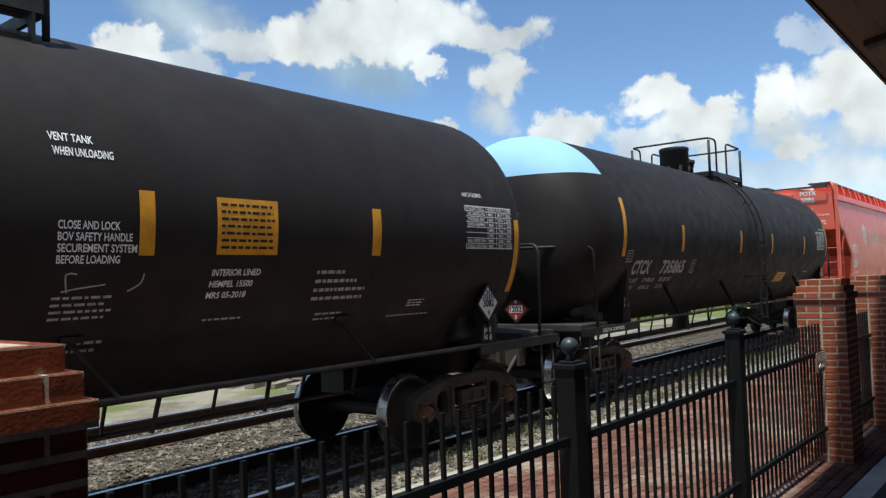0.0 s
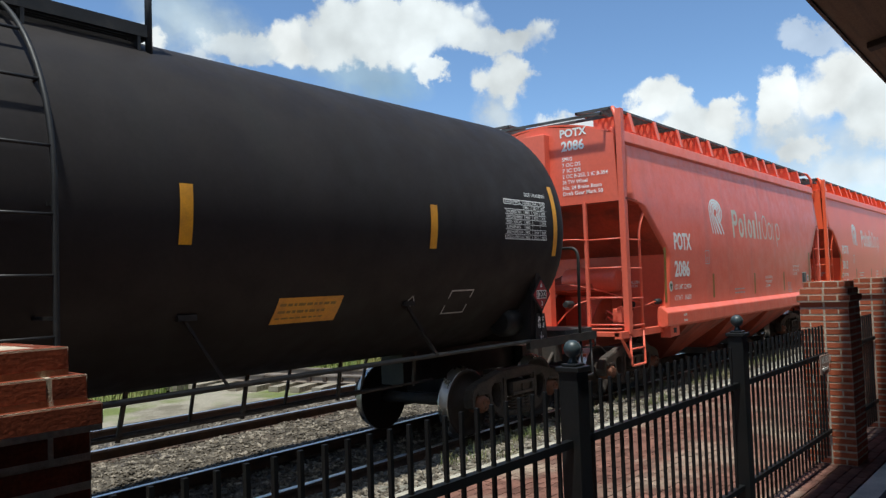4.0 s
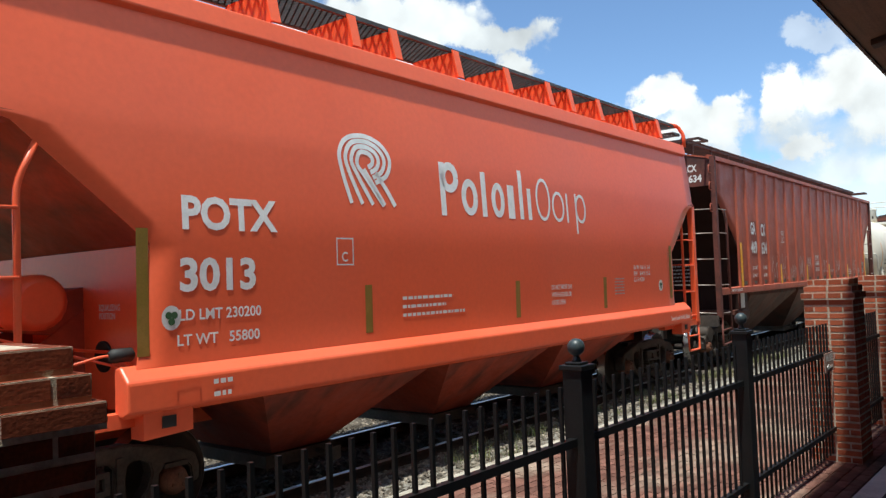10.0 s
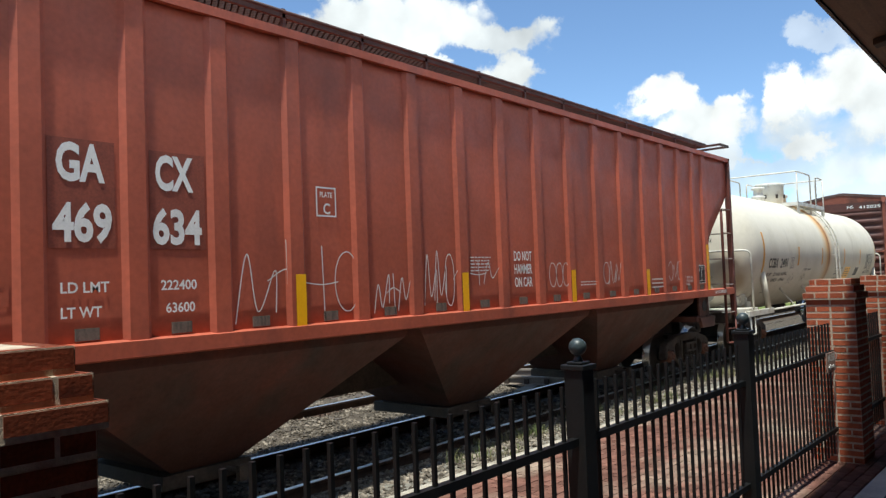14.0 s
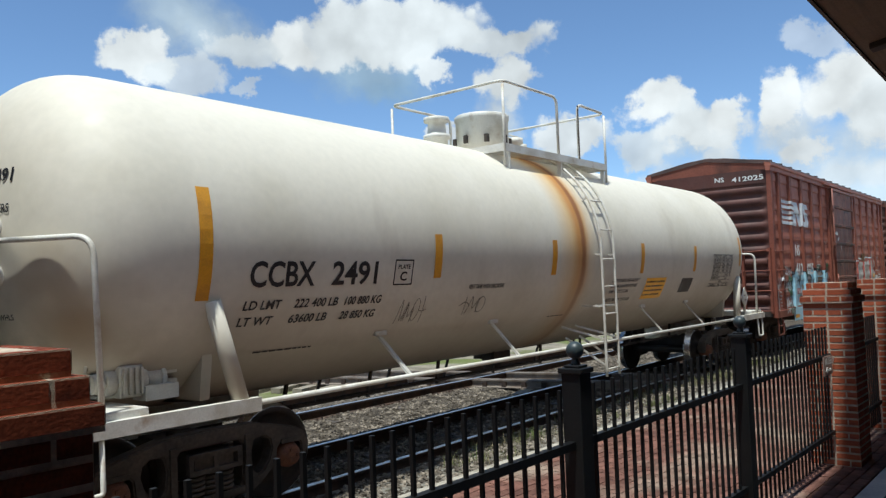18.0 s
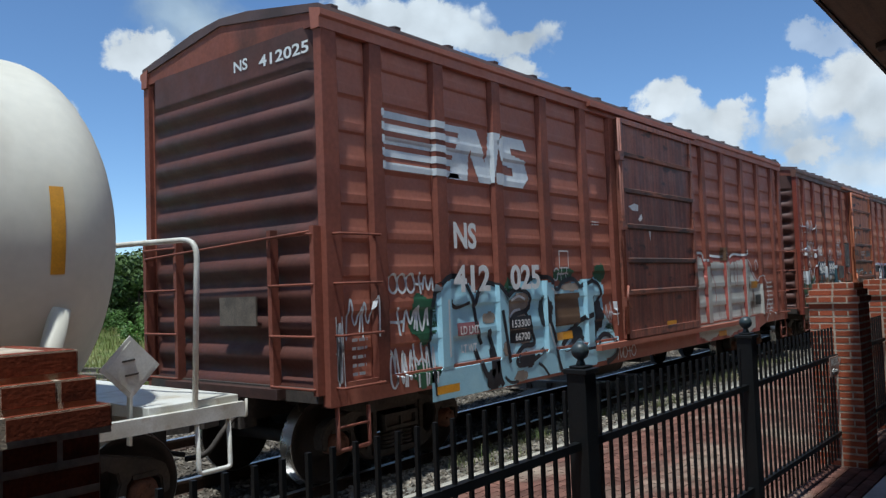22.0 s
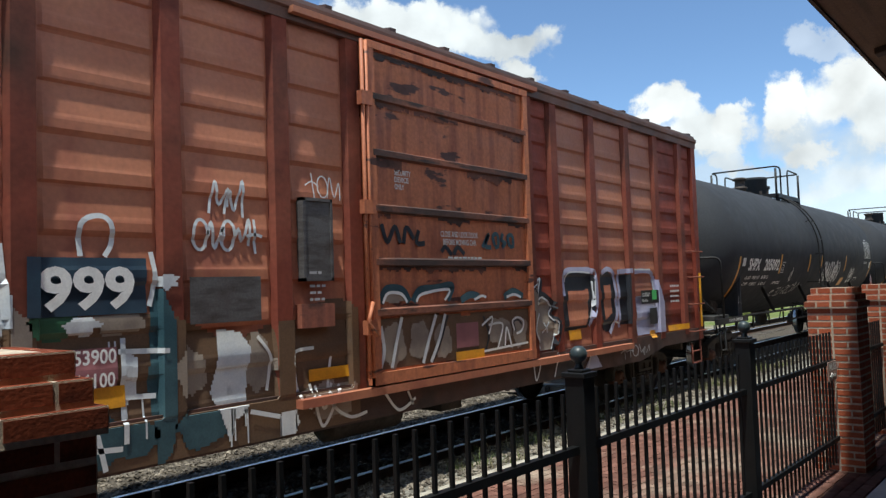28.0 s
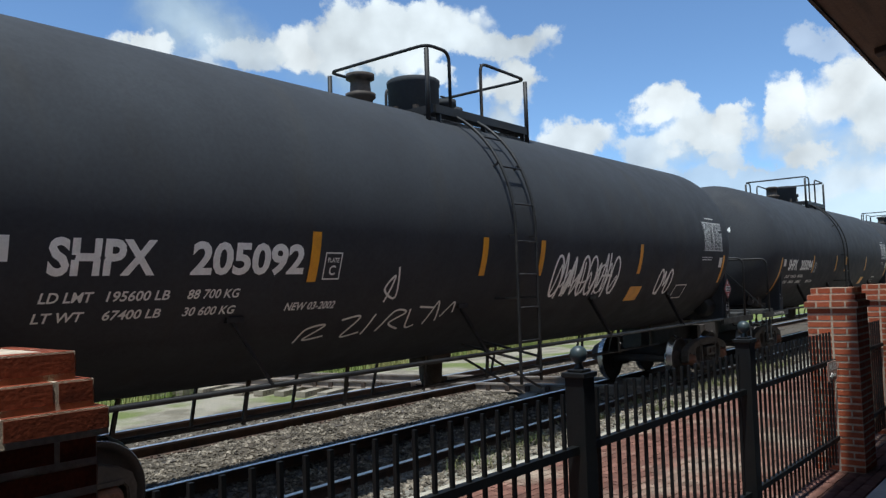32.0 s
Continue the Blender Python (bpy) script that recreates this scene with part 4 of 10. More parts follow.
def bolster_mesh():
    bm = bmesh.new()
    prism(bm, [(-1.12, 0.50), (-1.12, 0.64), (-0.5, 0.74), (0.5, 0.74), (1.12, 0.64), (1.12, 0.50), (0.6, 0.36), (-0.6, 0.36)], "x", -0.20, 0.20)
    lathe(bm, [(0.74, 0.20), (0.83, 0.20)], 20)
    for s in (-1, 1):
        box(bm, -0.12, 0.12, s * 0.62 - 0.08, s * 0.62 + 0.08, 0.73, 0.80)
        for z in (0.505, 0.645):
            box(bm, -0.27, 0.27, min(s * 1.10, s * 1.15), max(s * 1.10, s * 1.15), z - 0.02, z + 0.02)
        for x in (-0.25, 0.0, 0.25):
            box(bm, x - 0.022, x + 0.022, min(s * 1.10, s * 1.15), max(s * 1.10, s * 1.15), 0.52, 0.63)
        bar(bm, (s * 0.36, -0.85, 0.42), (s * 0.36, 0.85, 0.42), 0.07)
        for k in (-1, 1):
            box(bm, s * 0.37, s * 0.43, k * 0.75 - 0.05, k * 0.75 + 0.05, 0.30, 0.62)
    return finish("truck", bm, MAT["truck"])


def coil_mesh():
    bm = bmesh.new()
    spring_coil(bm, 0, 0, 0.066, 0.28, 0.50)
    return finish("spring", bm, MAT["spring"])


def wheelset_mesh():
    bm = bmesh.new()
    for s in (-1, 1):
        prof = [(0.665, 0.09), (0.665, 0.13), (0.70, 0.15), (0.715, 0.37), (0.690, 0.395), (0.690, 0.474), (0.700, 0.484), (0.715, 0.480), (0.728, 0.460), (0.822, 0.452),
                (0.828, 0.444), (0.828, 0.398), (0.795, 0.378), (0.765, 0.30), (0.770, 0.17), (0.835, 0.145), (0.835, 0.09)]
        lathe(bm, [(s * h, r) for h, r in prof], 48, "y")
        lathe(bm, [(s * h, r) for h, r in ((0.84, 0.09), (0.88, 0.10), (0.90, 0.125), (1.06, 0.125), (1.075, 0.105), (1.12, 0.095), (1.125, 0.06))], 24, "y")
        for k in range(3):
            a = 2.1 * k
            box(bm, 0.055 * math.cos(a) - 0.016, 0.055 * math.cos(a) + 0.016, s * 1.12 - 0.022, s * 1.12 + 0.022, 0.055 * math.sin(a) - 0.016, 0.055 * math.sin(a) + 0.016)
    lathe(bm, [(-0.68, 0.085), (-0.4, 0.075), (0.4, 0.075), (0.68, 0.085)], 20, "y")
    bm.faces.ensure_lookup_table()
    for f in bm.faces:
        c = f.calc_center_median()
        f.material_index = 1 if abs(c.y) > 0.6 and math.hypot(c.x, c.z) > 0.447 else 2 if abs(c.y) > 0.95 else 0
    return finish("wheelset", bm, (MAT["wheel"], MAT["tread"], MAT["bearing"]))


SIDE_FRAME, BOLSTER, COIL, WHEELSET = side_frame_mesh(), bolster_mesh(), coil_mesh(), wheelset_mesh()


def child(name, mesh, parent, m, label=""):
    ob = new(name, mesh)
    ob.parent = parent
    ob.matrix_basis = m
    return tagged(ob, label)


def truck(car, x):
    t = child("truck", BOLSTER, car, pose(x, 0, 0), "rusty cast-iron bogie with sprung side frames")
    for s in (-1, 1):
        child("side_frame", SIDE_FRAME, t, pose(0, s * 1.0, 0))
        for x in (-0.15, 0.0, 0.15):
            child("spring", COIL, t, pose(x, s * 1.05, 0), "rust-brown coil spring")
        w = child("wheelset", WHEELSET, t, pose(s * 0.89, 0, 0.457), "iron wheels with bright worn treads")
        WHEELS.append((w, s * 0.89))


def coupler_mesh():
    bm = bmesh.new()
    box(bm, 0.28, 1.0, -0.09, 0.09, 0.74, 0.92)
    prism(bm, [(0.30, -0.16), (0.10, -0.20), (-0.02, -0.12), (-0.04, 0.02), (0.08, 0.04), (0.14, 0.14), (0.02, 0.20), (0.10, 0.24), (0.28, 0.16)], "z", 0.70, 0.98)
    tube(bm, bent([(0.5, -0.28, 0.85), (0.3, -0.30, 0.72), (0.08, -0.26, 0.45), (-0.06, -0.1, 0.42)], 0.15, 5), 0.028, 8)
    box(bm, 0.42, 0.62, -0.36, 0.36, 0.66, 1.02)
    return finish("coupler", bm, MAT["truck"])


COUPLER = coupler_mesh()


def rail_car(name, label, x0, length, axle_front, axle_rear):
    """An empty car at its front coupler: two bogies and the couplers. x runs back along the train, -y looks to the platform."""
    car = thing(name, label, "rail car", "cars of the train")
    truck(car, axle_front + 0.89)
    truck(car, length - axle_rear - 0.89)
    child("coupler", COUPLER, car, pose(0.0, 0, 0))
    child("coupler", COUPLER, car, pose(length, 0, 0, 0, 0, 180))
    MOVERS.append((car, x0))
    return car


MOVERS = []


def ladder(bm, x0, x1, y, z0, z1, n, r=0.014, stile=0.0):
    """Rungs between two uprights, at equal steps."""
    for k in range(n):
        z = z0 + (z1 - z0) * k / (n - 1)
        tube(bm, bent([(x0, y + 0.05, z), (x0, y, z), (x1, y, z), (x1, y + 0.05, z)], 0.02, 2), r, 6)


def bars(parent, lay, w, h, rows, mat, rnd, name="small_print", fill=0.75):
    """Lines of print too small to read, as plain bars."""
    verts, faces = [], []
    for k in range(rows):
        v = -h * (k + 0.5) / rows
        t = h / rows * 0.19
        u = 0.0
        end = w * rnd.uniform(fill, 1.0)
        while u < end:
            d = min(rnd.uniform(0.03, 0.09), end - u)
            b = len(verts)
            verts += [lay(u, v - t), lay(u + d, v - t), lay(u + d, v + t), lay(u, v + t)]
            faces.append((b, b + 1, b + 2, b + 3))
            u += d + 0.018
    me = bpy.data.meshes.new(name)
    me.from_pydata(verts, [], faces)
    me.materials.append(mat)
    ob = new(name, me)
    ob.parent = parent
    return ob


def patch(parent, name, lay, u0, u1, v0, v1, mat, n=6, label=""):
    """A thin painted or stuck-on rectangle that follows the surface."""
    bm = bmesh.new()
    g = [[bm.verts.new(lay(u0 + (u1 - u0) * i / n, v0 + (v1 - v0) * j / n)) for j in range(n + 1)] for i in range(n + 1)]
    for i in range(n):
        for j in range(n):
            bm.faces.new((g[i][j], g[i + 1][j], g[i + 1][j + 1], g[i][j + 1]))
    return part(name, bm, mat, parent, label)


def outline(parent, name, lay, u0, u1, v0, v1, t, mat):
    bm = bmesh.new()
    for a, b, c, d in ((u0, u1, v0, v0 + t), (u0, u1, v1 - t, v1), (u0, u0 + t, v0 + t, v1 - t), (u1 - t, u1, v0 + t, v1 - t)):
        bm.faces.new([bm.verts.new(lay(p, q)) for p, q in ((a, c), (b, c), (b, d), (a, d))])
    return part(name, bm, mat, parent)


def ribbon(bm, lay, pts, w, step=0.03):
    """A sprayed line that follows the surface. pts: points (u, v), smoothed."""
    pts = [Vector((p[0], p[1])) for p in pts]
    fine = []
    for i in range(len(pts) - 1):
        p0, p1, p2, p3 = pts[max(i - 1, 0)], pts[i], pts[i + 1], pts[min(i + 2, len(pts) - 1)]
        n = max(2, int((p2 - p1).length / step))
        for k in range(n):
            t = k / n
            fine.append(0.5 * ((2 * p1) + (p2 - p0) * t + (2 * p0 - 5 * p1 + 4 * p2 - p3) * t * t + (3 * p1 - p0 - 3 * p2 + p3) * t ** 3))
    fine.append(pts[-1])
    prev = None
    for i, p in enumerate(fine):
        d = fine[min(i + 1, len(fine) - 1)] - fine[max(i - 1, 0)]
        if d.length < 1e-6:
            continue
        q = Vector((-d.y, d.x)).normalized() * (w / 2)
        cur = (bm.verts.new(lay(*(p + q))), bm.verts.new(lay(*(p - q))))
        if prev:
            bm.faces.new((prev[0], prev[1], cur[1], cur[0]))
        prev = cur


def scribble(parent, name, lay, strokes, w, mat, label=""):
    bm = bmesh.new()
    for s in strokes:
        ribbon(bm, lay, s, w)
    return part(name, bm, mat, parent, label)


def strokes_each(parent, name, lay, strokes, w, mat, label=""):
    for k in strokes:
        scribble(parent, name, lay, [k], w, mat, label)


def tag_strokes(rnd, u0, u1, v0, v1, n):
    """Loose zigzags and loops like a sprayed signature that cannot be read."""
    out = []
    for k in range(n):
        a, b = u0 + (u1 - u0) * k / n, u0 + (u1 - u0) * (k + 1.25) / n
        c = rnd.random()
        h = v1 - v0
        if c < 0.4:
            out.append([(a, v0 + h * rnd.uniform(0, 0.2)), (a + (b - a) * 0.3, v0 + h * rnd.uniform(0.7, 1)), (a + (b - a) * 0.55, v0 + h * rnd.uniform(0.1, 0.4)), (b, v0 + h * rnd.uniform(0.6, 1)), (b, v0 + h * rnd.uniform(0, 0.3))])
        elif c < 0.75:
            r, m = (b - a) * 0.4, (a + b) / 2
            out.append([(m + r * math.cos(i * 0.7), v0 + h * (0.5 + 0.42 * math.sin(i * 0.7))) for i in range(10)])
        else:
            out.append([(a, v0 + h * 0.5), ((a + b) / 2, v0 + h * rnd.uniform(0.4, 0.7)), (b, v0 + h * 0.5)])
            out.append([((a + b) / 2, v0 + h), ((a + b) / 2 + 0.02, v0)])
    return out


# ---- tank cars ----
def rust_white():
    """White enamel of the pale tank: darker brown below, a long rust run under the manway."""
    m = material("tank_white_enamel", (0.68, 0.635, 0.535), 0.6, second=(0.61, 0.565, 0.46), mix_scale=0.7, grain=0.04, grain_scale=12, bump=0.001, bump_scale=2.5,
                 dirt=(0.42, 0.36, 0.28), dirt_scale=1.1, dirt_lo=0.62, dirt_hi=0.95, dirt_stretch=(1.5, 1, 0.5))
    nt = m.node_tree
    N, L = nt.nodes.new, nt.links.new
    b = nt.nodes["Principled BSDF"]
    col = b.inputs["Base Color"].links[0].from_socket
    co = N("ShaderNodeTexCoord")
    ns = N("ShaderNodeTexNoise")
    ns.inputs["Scale"].default_value, ns.inputs["Detail"].default_value = 1.3, 7
    L(co.outputs["Object"], ns.inputs["Vector"])
    sp = N("ShaderNodeSeparateXYZ")
    L(co.outputs["Object"], sp.inputs[0])

    def math_node(op, a, c=None, d=None):
        n = N("ShaderNodeMath")
        n.operation = op
        for i, v in enumerate((a, c, d)):
            if v is None:
                continue
            if isinstance(v, (int, float)):
                n.inputs[i].default_value = v
            else:
                L(v, n.inputs[i])
        return n.outputs[0]

    def band(x, half, soft_edge):
        off = math_node("ADD", sp.outputs["X"], math_node("MULTIPLY", math_node("SUBTRACT", ns.outputs["Fac"], 0.5), 0.16))
        d = math_node("ABSOLUTE", math_node("SUBTRACT", off, x))
        r = N("ShaderNodeMapRange")
        r.interpolation_type = "SMOOTHSTEP"
        r.inputs["From Min"].default_value, r.inputs["From Max"].default_value = half + soft_edge, half
        L(d, r.inputs["Value"])
        return r.outputs[0]

    def mixed(fac, a, c):
        x = N("ShaderNodeMix")
        x.data_type = "RGBA"
        L(fac, x.inputs["Factor"])
        L(a, x.inputs["A"])
        x.inputs["B"].default_value = (*c, 1)
        return x.outputs["Result"]

    down = N("ShaderNodeMapRange")      # the run thins out towards the belly
    down.inputs["From Min"].default_value, down.inputs["From Max"].default_value = 1.5, 2.6
    down.inputs["To Min"].default_value, down.inputs["To Max"].default_value = 0.45, 1.0
    L(sp.outputs["Z"], down.inputs["Value"])
    col = mixed(math_node("MULTIPLY", math_node("MULTIPLY", band(8.10, 0.06, 0.62), down.outputs[0]), 0.75), col, (0.66, 0.42, 0.14))
    col = mixed(math_node("MULTIPLY", math_node("MULTIPLY", band(8.20, 0.05, 0.26), down.outputs[0]), 0.85), col, (0.50, 0.21, 0.035))
    col = mixed(math_node("MULTIPLY", math_node("MULTIPLY", band(8.27, 0.02, 0.09), down.outputs[0]), 0.8), col, (0.22, 0.075, 0.025))
    low = N("ShaderNodeMapRange")       # darker brown towards the belly
    low.inputs["From Min"].default_value, low.inputs["From Max"].default_value = 2.15, 1.15
    L(math_node("ADD", sp.outputs["Z"], math_node("MULTIPLY", ns.outputs["Fac"], 0.35)), low.inputs["Value"])
    col = mixed(math_node("MULTIPLY", low.outputs[0], 0.75), col, (0.26, 0.215, 0.16))
    front = N("ShaderNodeMapRange")     # brown grime thrown up at the front shoulder
    front.inputs["From Min"].default_value, front.inputs["From Max"].default_value = 2.5, 1.3
    L(math_node("ADD", sp.outputs["X"], math_node("MULTIPLY", ns.outputs["Fac"], 0.8)), front.inputs["Value"])
    spots = N("ShaderNodeMapRange")
    spots.inputs["From Min"].default_value, spots.inputs["From Max"].default_value = 0.46, 0.66
    L(ns.outputs["Fac"], spots.inputs["Value"])
    under = N("ShaderNodeMapRange")
    under.inputs["From Min"].default_value, under.inputs["From Max"].default_value = 2.3, 1.7
    L(sp.outputs["Z"], under.inputs["Value"])
    col = mixed(math_node("MULTIPLY", math_node("MULTIPLY", math_node("MULTIPLY", front.outputs[0], spots.outputs[0]), under.outputs[0]), 0.85), col, (0.22, 0.16, 0.10))
    for at, size, tone, amount in (((0.93, -1.14, 1.78), 0.40, (0.11, 0.065, 0.035), 0.92), ((0.82, -1.10, 1.95), 0.65, (0.40, 0.29, 0.18), 0.65), ((0.72, -1.0, 2.35), 0.40, (0.50, 0.40, 0.27), 0.45)):
        gap = N("ShaderNodeVectorMath")     # rust round the pipe bracket at the front
        gap.operation = "DISTANCE"
        L(co.outputs["Object"], gap.inputs[0])
        gap.inputs[1].default_value = at
        rust = N("ShaderNodeMapRange")
        rust.interpolation_type = "SMOOTHSTEP"
        rust.inputs["From Min"].default_value, rust.inputs["From Max"].default_value = size, size * 0.15
        L(math_node("ADD", gap.outputs["Value"], math_node("MULTIPLY", math_node("SUBTRACT", ns.outputs["Fac"], 0.5), size * 1.6)), rust.inputs["Value"])
        col = mixed(math_node("MULTIPLY", rust.outputs[0], amount), col, tone)
    L(col, b.inputs["Base Color"])
    return m


MAT["white_tank"] = rust_white()
MAT["pale_blue"] = material("pale_blue_paint", (0.30, 0.54, 0.70), 0.75, second=(0.30, 0.52, 0.72), mix_scale=3, grain=0.05)
MAT["chart"] = material("chart_white", (0.72, 0.72, 0.69), 0.5, grain=0.08)
MAT["placard_red"] = material("placard_red", (0.30, 0.022, 0.026), 0.4, grain=0.1)
MAT["silver"] = material("stencil_grey", (0.45, 0.45, 0.46), 0.55, second=(0.30, 0.30, 0.31), mix_scale=15, grain=0.2)


def head_x(c0, R, r):
    """Where the deep front head stands at a distance r from the tank's axis."""
    return c0 - 0.15 - (0.76 * R - 0.15) * max(1 - (r / R) ** 2.6, 0.0) ** (1 / 2.6)


def tank_car(name, label, x0, L, R, zc, c0, c1, paint, trim, deck, dome, ladder_x, axles, arch=False, ends_blue=False, placards=("1202", "1202")):
    """deck: x0, x1, half width, level and rail level of the manway platform; dome: x, y, r, bottom, top."""
    car = rail_car(name, label, x0, L, *axles)
    M, T = MAT[paint], MAT[trim]
    RAIL_Z = 1.09 if trim == "white_trim" else 1.25
    UP = 0.0 if trim == "white_trim" else 0.12      # the black cars carry their decks higher
    hd = 0.52 * R
    prof = [(head_x(c0, R, R * math.sin(a)), R * math.sin(a)) for a in [0.02 + (math.pi / 2 - 0.02) * k / 20 for k in range(21)]]
    prof += [(c0 + (c1 - c0) * k / 24, R) for k in range(1, 24)]
    prof += [(c1 + hd * math.cos(a), R * math.sin(a)) for a in [math.pi / 2 - (math.pi / 2 - 0.02) * k / 14 for k in range(15)]]
    bm = bmesh.new()
    lathe(bm, prof, 72, "x", (0, 0, zc))
    shell = part("tank", bm, M, car)
    if ends_blue:
        bm = bmesh.new()
        rows, lim = [], 0.89        # the cap ends level, so far above the axis
        for k in range(1, 15):
            a = 0.02 + (math.pi / 2 - 0.02) * k / 14
            x, r = head_x(c0, R, R * math.sin(a)) - 0.006, R * math.sin(a) + 0.004
            if r <= lim:
                continue
            th = math.acos(lim / r)
            rows.append([bm.verts.new((x, r * math.sin(-th + 2 * th * j / 24), zc + r * math.cos(-th + 2 * th * j / 24))) for j in range(25)])
        rows.append([bm.verts.new((c0 - 0.13, (R + 0.004) * math.sin(t), zc + (R + 0.004) * math.cos(t))) for t in [math.acos(lim / (R + 0.004)) * (j / 12 - 1) for j in range(25)]])
        for q, w in zip(rows, rows[1:]):
            for j in range(24):
                bm.faces.new((q[j], q[j + 1], w[j + 1], w[j])).smooth = True
        part("painted_cap", bm, MAT["pale_blue"], shell, "pale blue painted top of the tank's end")
    # stub sills, saddles, decks
    for end, s in ((0, 1), (L, -1)):
        bm = bmesh.new()
        box(bm, min(end + s * 0.45, end + s * 3.3), max(end + s * 0.45, end + s * 3.3), -0.20, 0.20, 0.72, 1.16)
        part("stub_sill", bm, T, car)
        bm = bmesh.new()
        xs = end + s * 2.0
        zb, top = 1.12 + UP, zc - R * 0.35
        y = math.sqrt(max(R * R - (top - zc) ** 2, 0)) - 0.02
        wy = 1.48 if trim != "white_trim" else 1.12
        wt = (y, top) if trim != "white_trim" else (R * 0.76, zc - R * 0.63)
        prism(bm, [(-wy, zb), (wy, zb), wt, (R * 0.72, zc - R * 0.66), (0.4, zc - R * 0.95), (-0.4, zc - R * 0.95), (-R * 0.72, zc - R * 0.66), (-wt[0], wt[1])], "x", xs - 0.05, xs + 0.05)
        for k in (-1, 1):
            if trim == "white_trim":
                tube(bm, [(xs + s * 0.12, k * 1.48, zb), (xs - s * 0.12, k * y, top)], 0.075, 12)
                continue
            prism(bm, [(xs - 0.15, zb), (xs + 0.15, zb), (xs + 0.05, top), (xs - 0.05, top)], "y", k * 1.46 - 0.03, k * 1.46 + 0.03)
        part("saddle", bm, M, car)
        bm = bmesh.new()
        a, b = sorted((end + s * 0.42, end + s * 1.25))
        box(bm, a, b, -1.50, 1.50, 1.10 + UP, 1.20 + UP)
        bevelled(part("end_deck", bm, T if trim == "white_trim" else MAT["tread_plate"], car), 0.008)
        a, b = sorted((end + s * 0.40, end + s * 2.28))
        pieces("side_sill", T, car, [lambda q, k=k: prism(q, [(a, 1.02 + UP), (b, 1.02 + UP), (b, 1.14 + UP), (a, 1.14 + UP)], "y", k * 1.53 - 0.035, k * 1.53 + 0.035) for k in (-1, 1)])
        # end hand rail: up from the deck's corners and across
        bm = bmesh.new()
        xr = end + s * 0.86
        xn = head_x(c0, R, 0.5) - 0.07 if s > 0 else c1 + hd + 0.05
        tube(bm, bent([(xr, -1.53, 1.15), (xr - s * 0.05, -1.53, 2.52), (xn, -0.75, 2.52), (xn, 0.75, 2.52), (xr - s * 0.05, 1.53, 2.52), (xr, 1.53, 1.15)], 0.16, 5), 0.024, 8)
        for k in (-1, 1):
            bar(bm, (xn, k * 0.35, 2.52), (xn + s * 0.12, k * 0.35, 2.52), 0.05)
        part("end_rail", bm, T, car)
        # corner step
        for k in (-1, 1):
            bm = bmesh.new()
            xa, xb = end + s * 0.55, end + s * 0.85
            tube(bm, bent([(xa, k * 1.53, 1.08 + UP), (xa, k * 1.55, 0.62), (xb, k * 1.55, 0.62), (xb, k * 1.53, 1.06 + UP)], 0.03, 2), 0.02, 6)
            part("corner_step", bm, T, car)
            bm = bmesh.new()
            tube(bm, bent([(end + s * 0.34, k * 1.5, 1.15), (end + s * 0.34, k * 1.5, 1.0), (end + s * 0.34, k * 1.1, 1.0), (end + s * 0.42, k * 1.1, 1.12)], 0.03, 2), 0.012, 6)
            part("grab_iron", bm, T, car)
        # placard holder: a diamond on a short stalk
        if s > 0:
            tank_placard(car, (end + 0.47, -0.30, 1.56) if trim != "white_trim" else (end + 0.43, -0.65, 1.57), "x", trim, placards[0])
        else:
            tank_placard(car, (end - 2.08, -1.54, 1.76) if placards[1] == "3082" else (end - 1.93, -1.54, 1.86) if trim != "white_trim" else (end - 1.35, -1.42, 1.52), "y", trim, placards[1])
    if trim != "white_trim":
        put_text("JACK", car, (1.91, -1.496, 1.50 + UP), 0.06, MAT["white"], width=0.17, bold=0.02)
        put_text("HERE", car, (1.91, -1.496, 1.40 + UP), 0.06, MAT["white"], width=0.17, bold=0.02)
    # brake gear on the front deck: valve body, reservoir, pipes
    G = T if trim == "white_trim" else MAT["truck"]
    bm = bmesh.new()
    box(bm, 1.20, 1.40, -1.16, -0.90, 1.24, 1.50)
    valve = bevelled(part("brake_valve", bm, G, car, at=pose(0, 0, UP)), 0.012)
    pieces("valve_cover", G, valve, [lambda q: box(q, 1.24, 1.36, -1.12, -0.94, 1.50, 1.56)] + [lambda q, z=z: box(q, 1.60, 1.76, -1.08, -0.96, z - 0.045, z + 0.045) for z in (1.30, 1.44)])
    pieces("valve_flange", G, valve, [lambda q, c=c: lathe(q, [(c[0], c[2]), (c[0] + 0.008, c[2] + 0.006), (c[1] - 0.008, c[2] + 0.006), (c[1], c[2])], 14, "x", (0, -1.03, 1.37)) for c in ((1.40, 1.46, 0.115), (1.46, 1.60, 0.085), (1.60, 1.64, 0.10), (1.12, 1.20, 0.105), (1.02, 1.12, 0.075))])
    pieces("valve_rib", G, valve, [lambda q, k=k: box(q, 1.22 + 0.05 * k, 1.24 + 0.05 * k, -1.19, -1.15, 1.27, 1.48) for k in range(4)])
    bm = bmesh.new()
    lathe(bm, [(1.56, 0.045), (1.66, 0.045), (1.67, 0.065), (1.71, 0.065), (1.72, 0.03)], 12, "z", (1.32, -1.02, 0))
    tube(bm, bent([(1.32, -1.02, 1.68), (1.12, -1.02, 1.68), (1.02, -1.02, 1.66), (0.98, -1.02, 1.44), (1.04, -1.02, 1.40)], 0.06, 4), 0.014, 8)
    part("vent_pipe", bm, G, valve)
